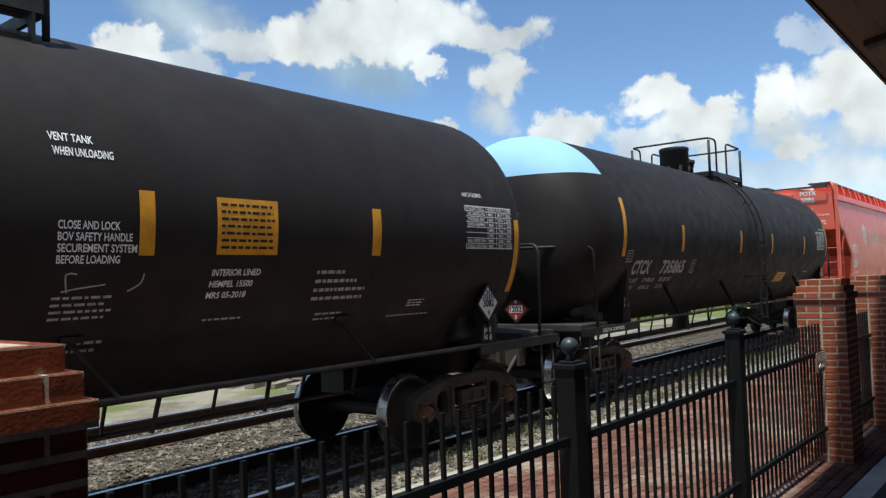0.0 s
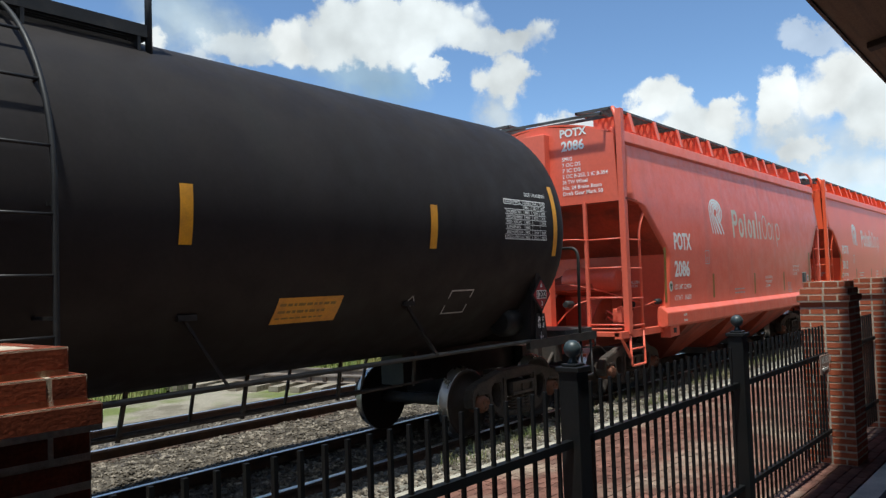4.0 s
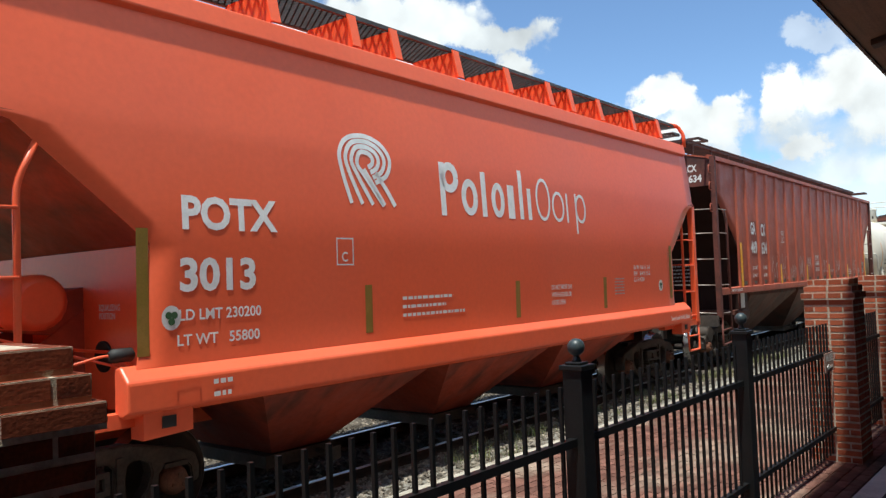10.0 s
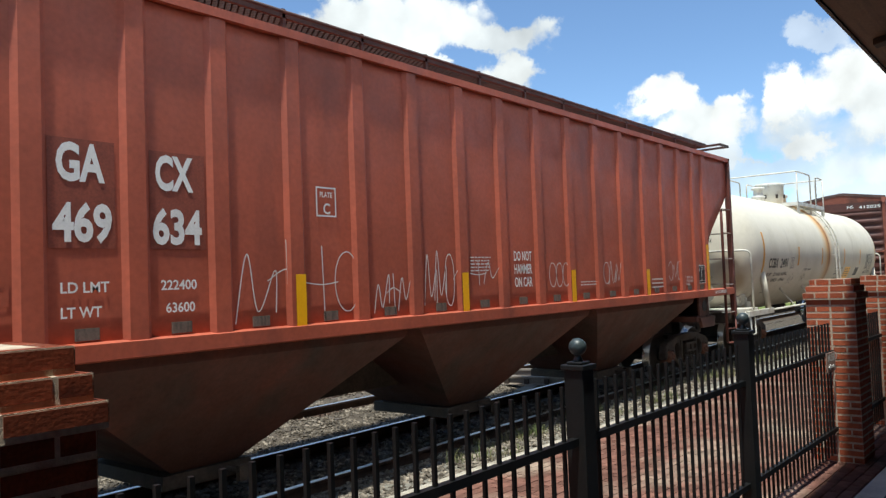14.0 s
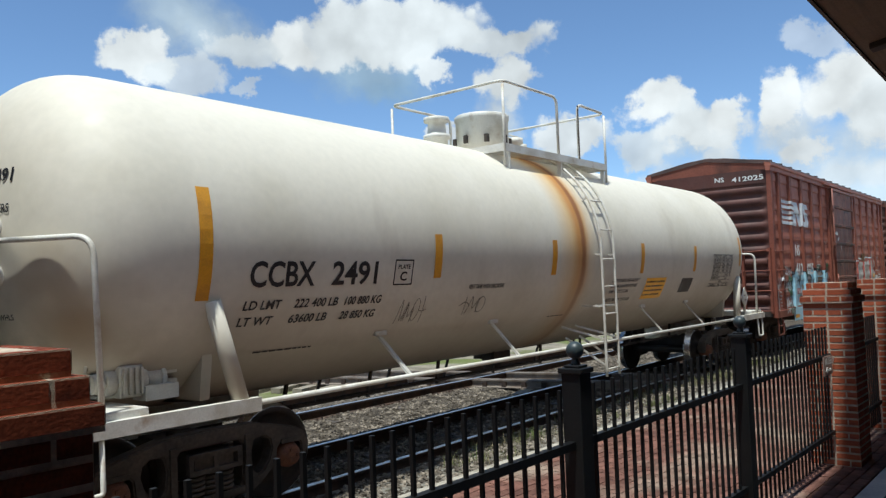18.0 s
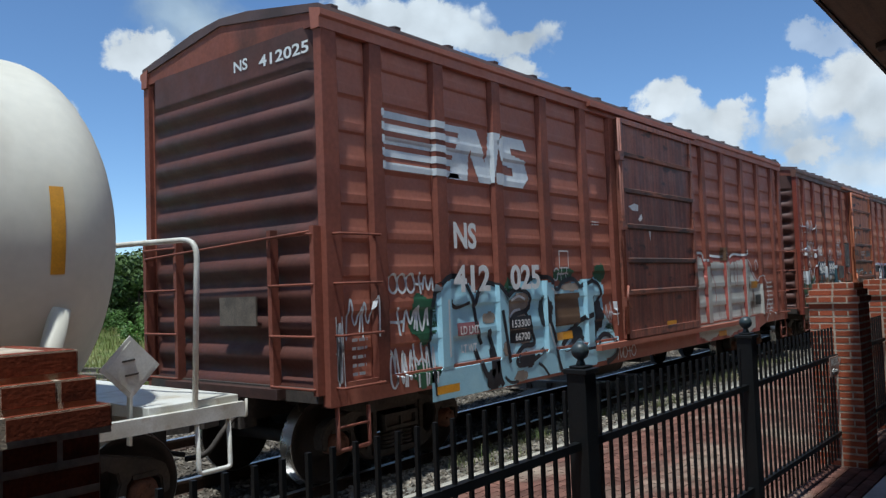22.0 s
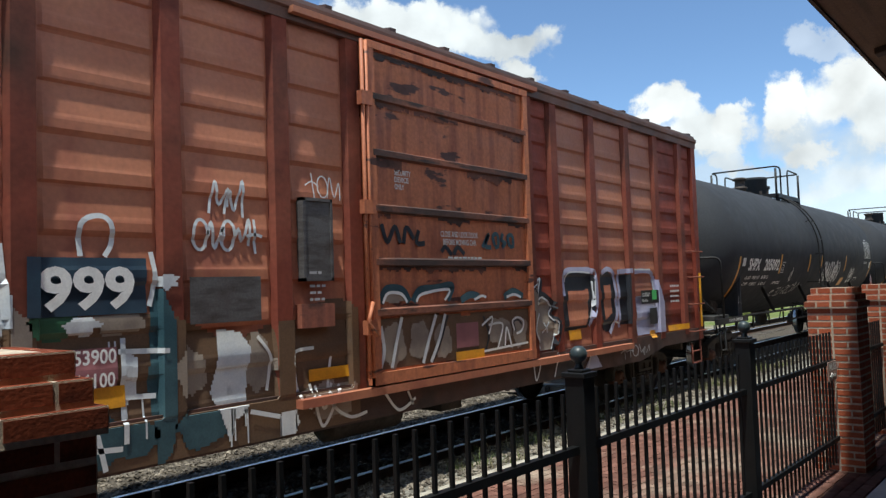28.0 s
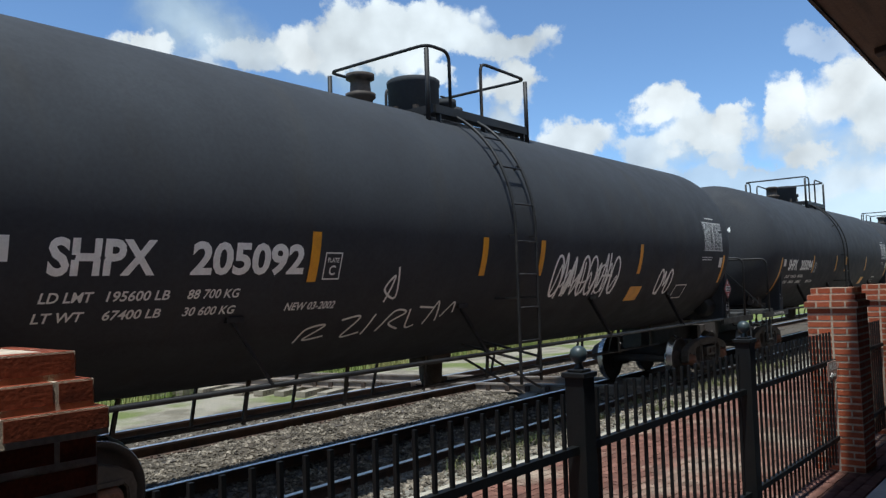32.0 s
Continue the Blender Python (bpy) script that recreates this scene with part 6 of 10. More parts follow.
def build_tank_b():
    car, shell, at = tank_car("tank_car", "matt black tank car with a pale blue cap on its end", 9.95, 17.55, 1.675, 2.80, 1.55, 15.95, "black_tank", "black_trim",
                              (7.92, 10.2, 0.95, 4.40, 5.17), (7.95, -0.10, 0.335, 4.44, 5.03), (8.52, 8.99), (1.02, 0.95), True, True)
    stripes(shell, at, [(1.68, 0.52, -0.45, 0.12), (4.2, 0.14, -0.35, 0.12), (7.64, 0.14, -0.35, 0.12), (10.07, 0.13, -0.36, 0.12), (13.2, 0.14, -0.35, 0.12), (15.85, 0.56, -0.42, 0.10)])
    write(shell, "CTCX", at(2.14, -0.76), 0.23, 0.74, "silver", 0.035, 0.12)
    write(shell, "735865", at(3.36, -0.76), 0.23, 1.10, "silver", 0.035, 0.12)
    plate_mark(shell, at, 4.82, -0.51, 0.19, 0.27, "silver")
    outline(shell, "inspection_mark", at(1.83, -0.35), 0, 0.22, -0.2, 0, 0.014, MAT["silver"])
    bars(shell, at(1.86, -0.38), 0.16, 0.14, 3, MAT["silver"], RND, fill=0.9)
    for t, x, v, w in (("LD LMT", 2.14, -0.93, 0.40), ("197400 LB", 2.74, -0.93, 0.52), ("89 550 KG", 3.50, -0.93, 0.52), ("LT WT", 2.12, -1.08, 0.36), ("65600 LB", 2.74, -1.08, 0.46), ("29 750 KG", 3.48, -1.08, 0.52)):
        write(shell, t, at(x, v), 0.075, w, "silver", slant=0.1)
    chart(shell, at, 14.62, 15.62, 0.31, -0.21, MAT["chart"], RND)
    write(shell, "DOT 111A100W1", at(15.15, 0.37), 0.05, 0.50, "chart")
    patch(shell, "yellow_notice", at(11.16, 0), 0, 0.82, -1.16, -0.86, MAT["yellow"], 6, "faded yellow notice")
    bars(shell, lambda u, v: tuple((c if i == 0 else c * 1.0008) for i, c in enumerate(at(11.2, -0.9)(u, v))), 0.72, 0.24, 3, MAT["olive"], RND)
    outline(shell, "test_plate", at(13.75, -0.86), 0, 0.45, -0.35, 0, 0.02, MAT["silver"])
    scribble(shell, "diamond_mark", at(13.0, -1.0), [[(0, 0), (0.07, 0.09)], [(0.07, 0.09), (0.14, 0)], [(0.14, 0), (0.07, -0.09)], [(0.07, -0.09), (0, 0)]], 0.012, MAT["silver"])
    # marks on the front head

    def head(y, z):
        def lay(u, v):
            yy, zz = y - u, z + v
            r = math.hypot(yy, zz - 2.80)
            return (head_x(1.55, 1.675, r) - 0.008, yy, zz)
        return lay
    write(shell, "CTCX 735865", head(0.62, 2.95), 0.13, 1.15, "white", 0.035)
    write(shell, "CAPY 30070 GAL", head(0.50, 2.78), 0.075, 0.72, "white")
    write(shell, "CAPY 113 850 L", head(0.50, 2.66), 0.075, 0.60, "white")
    bars(shell, head(0.4, 2.05), 0.7, 0.16, 2, MAT["silver"], RND)
    write(car, "2 INCH HF COMP SHOES", flat(0.95, -1.571, 1.175), 0.055, 0.76, "white")


def build_tank_f():
    car, shell, at = tank_car("tank_car", "white tank car with a long rust stain under its manway platform", 73.75, 17.35, 1.557, 2.54, 1.66, 15.50, "white_tank", "white_trim",
                              (7.0, 10.1, 1.06, 4.02, 4.93), (7.95, 0.0, 0.42, 4.22, 4.72), (8.62, 9.04), (1.2, 1.05))
    stripes(shell, at, [(1.76, 0.42, -0.55, 0.13), (4.83, 0.10, -0.40, 0.13), (7.42, 0.09, -0.40, 0.13), (10.34, 0.10, -0.41, 0.13), (12.75, 0.09, -0.40, 0.12), (15.41, 0.33, -0.3, 0.10)])
    write(shell, "CCBX", at(2.22, -0.44), 0.225, 0.76, "ink", 0.02)
    write(shell, "2491", at(3.20, -0.44), 0.225, 0.64, "ink", 0.02)
    plate_mark(shell, at, 4.10, -0.19, 0.30, 0.28, "ink")
    for t, x, v, w in (("LD LMT", 2.20, -0.66, 0.42), ("222 400 LB", 2.78, -0.66, 0.56), ("100 880 KG", 3.44, -0.66, 0.52), ("LT WT", 2.18, -0.82, 0.38), ("63600 LB", 2.76, -0.82, 0.48), ("28 850 KG", 3.42, -0.82, 0.50)):
        write(shell, t, at(x, v), 0.085, w, "ink", slant=0.12)
    write(shell, "VENT TANK WHEN UNLOADING", at(5.48, -0.55), 0.055, 0.76, "ink", slant=0.1)
    scribble(shell, "graffiti", at(5.4, -0.9), tag_strokes(random.Random(2), 0, 0.5, 0, 0.26, 3), 0.009, MAT["ink"], "thin black scrawl on the white tank")
    scribble(shell, "graffiti", at(4.3, -0.95), tag_strokes(random.Random(7), 0, 0.45, 0, 0.34, 4), 0.006, MAT["ink"], "faint black scrawl on the white tank")
    for k, (t, w) in enumerate((("CAUTION INTERIOR LINED CAR DO NOT", 1.02), ("USE STEAM, BOILING WATER OR USE", 0.96), ("SHARP OBJECTS TO CLEAN.", 0.70), ("ENTER CAR WITH SOFT SOLED", 0.86), ("SHOES ONLY", 0.36))):
        write(shell, t, at(9.32, -0.55 - 0.095 * k - (0.06 if k > 2 else 0)), 0.055, w, "ink", slant=0.1)
    patch(shell, "yellow_notice", at(10.63, 0), 0, 0.85, -0.90, -0.50, MAT["yellow_new"], 6, "yellow emergency notice")
    bars(shell, lambda u, v: tuple((c if i == 0 else c * 1.0008) for i, c in enumerate(at(10.67, -0.53)(u, v))), 0.76, 0.33, 4, MAT["ink"], RND, fill=0.9)
    patch(shell, "test_plate", at(12.23, 0), 0, 0.55, -0.82, -0.53, MAT["ink"], 4, "black and white test plate")
    chart(shell, at, 13.75, 14.95, -0.06, -0.75, MAT["ink"], RND, 9)
    bars(shell, at(7.70, -1.05), 0.5, 0.05, 1, MAT["ink"], RND)
    bars(shell, at(2.5, -1.12), 0.9, 0.05, 1, MAT["ink"], RND)

    def head(y, z):
        def lay(u, v):
            yy, zz = y - u, z + v
            r = math.hypot(yy, zz - 2.54)
            return (head_x(1.66, 1.557, r) - 0.008, yy, zz)
        return lay
    write(shell, "CCBX 2491", head(0.01, 3.00), 0.105, 0.76, "ink", 0.02)
    write(shell, "CAPY 24525 GAL", head(0.01, 2.84), 0.068, 0.63, "ink")
    write(shell, "CAPY 92 837 LITERS", head(0.01, 2.75), 0.068, 0.76, "ink")
    for k, (t, w) in enumerate((("NO. 325 DFT GR", 0.44), ("NO. 18 BR BM", 0.38), ("SPRINGS D-5", 0.35), ("SE 60 CPLR", 0.34), ("36 IN 1 W STL WHLS", 0.56))):
        write(shell, t, head(-0.15, 2.14 - 0.058 * k), 0.044, w, "ink")
    # bracket that holds the end rail to the head
    bm = bmesh.new()
    box(bm, 0.34, 0.40, -0.66, -0.52, 2.34, 2.60)
    box(bm, 0.37, 0.39, -0.60, -0.50, 1.80, 2.36)
    for z in (2.64, 2.26):
        lathe(bm, [(0.40, 0.09), (0.56, 0.10)], 16, "x", (0, -0.57, z))
    bevelled(part("rail_bracket", bm, MAT["white_trim"], car), 0.006)
    # hand brake wheel at the front deck
    bm = bmesh.new()
    for k in range(24):
        a, b = 2 * math.pi * k / 24, 2 * math.pi * (k + 1) / 24
        tube(bm, [(0.55, 0.75 + 0.28 * math.cos(a), 1.95 + 0.28 * math.sin(a)), (0.55, 0.75 + 0.28 * math.cos(b), 1.95 + 0.28 * math.sin(b))], 0.016, 6, False)
    for k in range(5):
        a = 2 * math.pi * k / 5
        tube(bm, [(0.56, 0.75, 1.95), (0.55, 0.75 + 0.28 * math.cos(a), 1.95 + 0.28 * math.sin(a))], 0.014, 6)
    bar(bm, (0.66, 0.75, 1.15), (0.66, 0.75, 2.1), 0.10)
    part("brake_wheel", bm, MAT["white_trim"], car)


def build_tank_i(x0, number, first):
    car, shell, at = tank_car("tank_car", "charcoal tank car with faded white graffiti low on its side" if first else "charcoal tank car with white reporting marks", x0, 18.15, 1.675, 2.80, 1.75, 16.0,
                              "grey_tank", "black_trim", (7.4, 9.7, 0.90, 4.42, 5.18), (8.05, -0.10, 0.36, 4.42, 4.98), (7.98, 8.44), (1.3, 1.05), True, placards=("1203", "1203"))
    stripes(shell, at, [(1.72, -0.26, -1.25, 0.10), (4.80, -0.17, -0.65, 0.11), (7.49, -0.14, -0.61, 0.11), (8.80, -0.14, -0.62, 0.11), (11.88, -0.12, -0.61, 0.11), (15.80, -0.25, -0.83, 0.10)])
    write(shell, "SHPX", at(2.37, -0.56), 0.255, 0.82, "white", 0.035)
    write(shell, number, at(3.50, -0.56), 0.255, 1.18, "white", 0.035)
    plate_mark(shell, at, 4.93, -0.36, 0.22, 0.27, "chart")
    patch(shell, "white_plate", at(1.91, 0), 0, 0.20, -0.47, -0.29, MAT["chart"], 3)
    for t, x, v, w in (("LD LMT", 2.35, -0.78, 0.38), ("195600 LB", 2.84, -0.78, 0.52), ("88 700 KG", 3.52, -0.78, 0.50), ("LT WT", 2.33, -0.94, 0.36), ("67400 LB", 2.84, -0.94, 0.48), ("30 600 KG", 3.52, -0.94, 0.50), ("NEW 03-2002", 4.58, -0.94, 0.62)):
        write(shell, t, at(x, v), 0.08, w, "chart", slant=0.12)
    chart(shell, at, 14.68, 15.68, 0.39, -0.17, MAT["chart"], RND)
    bars(shell, at(14.9, 0.5), 0.5, 0.06, 1, MAT["chart"], RND)
    bars(shell, at(14.6, -0.28), 0.6, 0.09, 2, MAT["chart"], RND)
    patch(shell, "test_plate", at(15.55, 0), 0, 0.16, -0.5, -0.3, MAT["chart"], 3)
    patch(shell, "yellow_notice", at(11.78, 0), 0, 0.45, -1.12, -0.84, MAT["yellow"], 5, "faded yellow notice")
    outline(shell, "test_plate", at(13.70, -0.84), 0, 0.5, -0.3, 0, 0.02, MAT["chart"])
    if first:
        r = random.Random(9)
        s = [[(0.05, -0.02), (0.12, 0.16), (0.35, 0.2), (0.15, 0.02), (0.4, 0.05)], [(0.55, 0.25), (0.8, 0.28), (0.66, 0.02), (0.9, 0.06)], [(0.95, 0.02), (1.02, 0.3)],
             [(1.15, 0.05), (1.3, 0.32), (1.5, 0.3), (1.3, 0.16), (1.5, 0.06)], [(1.55, 0.34), (1.62, 0.08), (1.75, 0.1)], [(1.7, 0.36), (1.95, 0.34)], [(1.9, 0.1), (2.0, 0.42), (2.1, 0.14)], [(2.15, 0.2), (2.3, 0.4), (2.35, 0.25)],
             [(1.05, 0.45), (1.12, 0.75), (1.0, 0.6), (1.2, 0.5), (1.15, 0.85)]]
        scribble(shell, "graffiti", at(4.85, -1.35), s, 0.026, MAT["chart"], "faded white sprayed scrawl")
        scribble(shell, "graffiti", at(9.15, -1.0), tag_strokes(r, 0, 2.0, 0.0, 0.72, 8), 0.040, MAT["white"], "white sprayed tag with drips")
        scribble(shell, "graffiti", at(9.25, -1.02), tag_strokes(r, 0, 1.8, 0.05, 0.6, 6), 0.030, MAT["white"], "white sprayed tag with drips")
        scribble(shell, "graffiti", at(12.75, -1.05), tag_strokes(r, 0, 0.6, 0.0, 0.55, 3), 0.045, MAT["white"], "white sprayed tag")

    def head(y, z):
        def lay(u, v):
            yy, zz = y - u, z + v
            q = math.hypot(yy, zz - 2.80)
            return (head_x(1.75, 1.675, q) - 0.008, yy, zz)
        return lay
    write(shell, "SHPX " + number, head(0.25, 3.20), 0.115, 1.06, "white", 0.035)
    write(shell, "CAPY 30015 GAL", head(0.13, 3.045), 0.078, 0.72, "white")
    write(shell, "CAPY 113619 L", head(0.13, 2.935), 0.078, 0.62, "white")
    bars(shell, head(0.08, 2.20), 0.72, 0.17, 2, MAT["silver"], RND)
    write(car, "2 INCH HF COMP SHOES", flat(1.05, -1.571, 1.175), 0.055, 0.85, "white")
    pieces("end_brace", MAT["black_trim"], car, [lambda b, k=k: bar(b, (0.40, k * 0.52, 2.44), (0.84, k * 1.46, 1.30), 0.055, 0.02) for k in (-1, 1)])


build_tank_a()
build_tank_b()
build_tank_f()
build_tank_i(124.15, "205092", True)
build_tank_i(142.40, "205094", False)
build_tank_i(160.65, "205094", False)


# ---- covered hoppers ----
MAT.update(
    hopper_faded=material("hopper_faded_red", (0.80, 0.148, 0.086), 0.45, second=(0.75, 0.132, 0.074), mix_scale=0.8, grain=0.05, grain_scale=18, bump=0.006, bump_scale=1.6, bump_stretch=(1, 1, 0.12), dirt=(0.55, 0.13, 0.09), dirt_scale=0.5, dirt_lo=0.55, dirt_hi=0.85, dirt_stretch=(3, 1, 0.3), coat=0.10),
    hopper_orange=material("hopper_orange_red", (0.86, 0.125, 0.040), 0.40, second=(0.82, 0.113, 0.036), mix_scale=0.8, grain=0.04, grain_scale=18, bump=0.0015, bump_scale=1.3, bump_stretch=(1, 1, 0.12), dirt=(0.78, 0.15, 0.075), dirt_scale=0.35, dirt_lo=0.45, dirt_hi=0.95, dirt_stretch=(1, 1, 0.5), rough_vary=0.0),
    hopper_brown=material("hopper_oxide_brown", (0.38, 0.088, 0.047), 0.55, second=(0.46, 0.104, 0.055), mix_scale=1.1, mix_lo=0.42, mix_hi=0.62, grain=0.12, grain_scale=22, bump=0.0015, bump_scale=3, dirt=(0.19, 0.052, 0.034), dirt_scale=0.8, dirt_lo=0.55, dirt_hi=0.8, dirt_stretch=(2.5, 1, 0.5)),
    grate=material("grating_steel", (0.10, 0.10, 0.10), 0.6, 0.4, second=(0.06, 0.055, 0.05), grain=0.2),
    grate_brown=material("grating_brown", (0.06, 0.03, 0.024), 0.65, 0.2, second=(0.09, 0.04, 0.03), grain=0.2),
    stencil_black=material("stencil_black", (0.012, 0.012, 0.012), 0.6, grain=0.2),
    # the hopper's brown darkened to hold the shade on its end frames
    frame_shaded=material("hopper_frame_shaded", (0.15, 0.043, 0.030), 0.65, second=(0.10, 0.031, 0.023), mix_scale=2.5, grain=0.2, grain_scale=25, bump=0.001, dirt=(0.05, 0.024, 0.019), dirt_scale=2.0, dirt_lo=0.5, dirt_hi=0.75),
    stencil_brown=material("stencil_dark_brown", (0.27, 0.066, 0.038), 0.6, second=(0.22, 0.055, 0.032), mix_scale=5, grain=0.2),
    rung_steel=material("rung_worn_steel", (0.42, 0.36, 0.32), 0.45, 0.5, second=(0.25, 0.15, 0.11), mix_scale=6, grain=0.2),
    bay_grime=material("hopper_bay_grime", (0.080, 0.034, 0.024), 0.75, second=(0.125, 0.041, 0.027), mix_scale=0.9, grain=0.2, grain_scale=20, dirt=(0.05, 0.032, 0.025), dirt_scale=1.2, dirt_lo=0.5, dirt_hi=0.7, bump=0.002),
    # orange darkened: shade of the end recess and bays put in, plus dust
    orange_shade_grime=material("hopper_shade_and_dust", (0.46, 0.068, 0.030), 0.7, second=(0.24, 0.042, 0.024), mix_scale=0.8, mix_lo=0.35, mix_hi=0.65, grain=0.15, grain_scale=15, bump=0.001, dirt=(0.06, 0.024, 0.018), dirt_scale=1.1, dirt_lo=0.52, dirt_hi=0.74, dirt_stretch=(2.2, 1, 0.5)),
    # near black: the shadow under the end overhang is put into the colour
    slope_shade=material("slope_shadow", (0.030, 0.014, 0.011), 0.85, second=(0.045, 0.020, 0.015), mix_scale=1.2, grain=0.2, bump=0.002, spec=0.2),
    cream=material("lettering_cream", (0.66, 0.62, 0.50), 0.55, second=(0.58, 0.53, 0.42), mix_scale=3, grain=0.08),
    green=material("badge_green", (0.05, 0.12, 0.05), 0.5, grain=0.1),
)


def grating(bm, x0, x1, y0, y1, z, pitch=0.075, along="x"):
    """Expanded metal: slanted strips both ways inside a frame."""
    for a, b, c, d in ((x0, x1, y0 - 0.02, y0 + 0.02), (x0, x1, y1 - 0.02, y1 + 0.02), (x0 - 0.0, x0 + 0.03, y0, y1), (x1 - 0.03, x1, y0, y1)):
        box(bm, a, b, c, d, z - 0.035, z + 0.012)
    w = y1 - y0
    n = int((x1 - x0 + w * 0.6) / pitch)
    for k in range(n):
        for s in (-1, 1):
            a = x0 + k * pitch - w * 0.3
            p, q = (a, y0 if s > 0 else y1), (a + w * 0.6, y1 if s > 0 else y0)
            if p[0] < x0 or q[0] > x1:
                continue
            vs = [bm.verts.new(v) for v in ((p[0] - 0.008, p[1], z), (p[0] + 0.008, p[1], z), (q[0] + 0.008, q[1], z), (q[0] - 0.008, q[1], z))]
            ws = [bm.verts.new((v.co.x, v.co.y, z - 0.025)) for v in vs]
            bm.faces.new(vs)
            for i in range(4):
                bm.faces.new((vs[i], vs[(i + 1) % 4], ws[(i + 1) % 4], ws[i]))


def hopper_bays(car, spans, y_top, z_top, mat, z_bot=0.40):
    for a, b in spans:
        c = (a + b) / 2
        bm = bmesh.new()
        top = [bm.verts.new(p) for p in ((a, -y_top, z_top), (b, -y_top, z_top), (b, y_top, z_top), (a, y_top, z_top))]
        mid = [bm.verts.new(p) for p in ((a + 0.10, -y_top, z_top - 0.12), (b - 0.10, -y_top, z_top - 0.12), (b - 0.10, y_top, z_top - 0.12), (a + 0.10, y_top, z_top - 0.12))]
        bot = [bm.verts.new(p) for p in ((c - 0.36, -0.62, z_bot), (c + 0.36, -0.62, z_bot), (c + 0.36, 0.62, z_bot), (c - 0.36, 0.62, z_bot))]
        for q, w in ((top, mid), (mid, bot)):
            for i in range(4):
                bm.faces.new((q[i], q[(i + 1) % 4], w[(i + 1) % 4], w[i]))
        bm.faces.new(top[::-1])
        bm.faces.new(bot)
        bay = part("hopper_bay", bm, mat, car)
        bm = bmesh.new()
        box(bm, c - 0.48, c + 0.48, -0.68, 0.68, z_bot - 0.13, z_bot - 0.003)
        tube(bm, [(c + 0.2, -0.95, z_bot - 0.06), (c + 0.2, 0.95, z_bot - 0.06)], 0.03, 8)
        for s in (-1, 1):
            box(bm, c + 0.13, c + 0.27, s * 0.95 - 0.03, s * 0.95 + 0.03, z_bot - 0.13, z_bot + 0.01)
        part("outlet_gate", bm, MAT["truck"], bay)


def sheet(car, name, rows, left, right, y_of, mat, cols=24, thick=0.014):
    """A side sheet with shaped ends: rows of heights, with the ends given at each height."""
    bm = bmesh.new()
    g = []
    for z in rows:
        a, b = left(z), right(z)
        g.append([bm.verts.new((a + (b - a) * i / cols, y_of(z), z)) for i in range(cols + 1)])
    for q, w in zip(g, g[1:]):
        for i in range(cols):
            bm.faces.new((q[i], q[i + 1], w[i + 1], w[i])).smooth = True
    ob = part(name, bm, mat, car)
    m = ob.modifiers.new("thickness", "SOLIDIFY")
    m.thickness, m.offset = thick, 0.0
    return ob


def along(points):
    """A height-to-place function through the given (z, x) pairs, z falling."""
    pts = sorted(points)

    def f(z):
        if z <= pts[0][0]:
            return pts[0][1]
        for (a, b), (c, d) in zip(pts, pts[1:]):
            if z <= c:
                return b + (d - b) * (z - a) / max(c - a, 1e-6)
        return pts[-1][1]
    return f


def block_marks(parent, lay, mat, cap=0.40):
    """A wordmark as plain rings and bars: six bold, four thin."""
    bm = bmesh.new()

    def ring(u, w, h, t, v=0.0):
        ribbon(bm, lay, [(u + w / 2 + (w - t) / 2 * math.cos(a * 0.5236), v + h / 2 + (h - t) / 2 * math.sin(a * 0.5236)) for a in range(13)], t)
    k = cap
    u = 0.0
    ribbon(bm, lay, [(u + 0.05, -0.02), (u + 0.05, k)], 0.095)
    ring(u + 0.02, 0.34, k * 0.60, 0.095, k * 0.42)
    u += 0.40
    ring(u, 0.33, k * 0.74, 0.09)
    u += 0.39
    ribbon(bm, lay, [(u + 0.07, 0.0), (u + 0.07, k * 0.92)], 0.10)
    u += 0.23
    ring(u, 0.29, k * 0.74, 0.085)
    u += 0.34
    ribbon(bm, lay, [(u + 0.10, 0.0), (u + 0.10, k * 0.72)], 0.15)
    u += 0.29
    ribbon(bm, lay, [(u + 0.05, 0.0), (u + 0.05, k * 1.08)], 0.09)
    ribbon(bm, lay, [(u + 0.25, 0.0), (u + 0.25, k * 0.70)], 0.09)
    u += 0.42
    ring(u, 0.38, k * 0.98, 0.045)
    u += 0.42
    ring(u, 0.34, k * 0.72, 0.045)
    u += 0.42
    ribbon(bm, lay, [(u, 0.0), (u, k * 0.7)], 0.045)
    u += 0.24
    ring(u, 0.32, k * 0.72, 0.045)
    ribbon(bm, lay, [(u + 0.02, -0.26 * k), (u + 0.02, k * 0.72)], 0.045)
    return part("wordmark", bm, mat, parent, "white wordmark"), u + 0.32


def arc_mark(parent, lay, mat):
    """The emblem: nested white bands that rise on slanted legs and turn over."""
    bm = bmesh.new()
    for k in range(4):
        r = 0.33 - 0.075 * k
        cx, cz = 0.52, 0.36
        pts = [(0.30 + 0.153 * k, 0.0), (0.20 + 0.10 * k, 0.30), (cx - r * 1.05, cz + r * 0.45)]
        pts += [(cx + r * 1.15 * math.cos(a), cz + 0.10 + r * 0.75 * math.sin(a)) for a in (2.2, 1.5, 0.8, 0.1, -0.6, -1.2)]
        ribbon(bm, lay, pts, 0.050)
    for k in range(2):
        ribbon(bm, lay, [(0.50 + 0.17 * k, 0.36 - 0.03 * k), (0.64 + 0.17 * k, 0.18), (0.78 + 0.16 * k, 0.0)], 0.055)
    return part("emblem", bm, mat, parent, "white banded emblem")


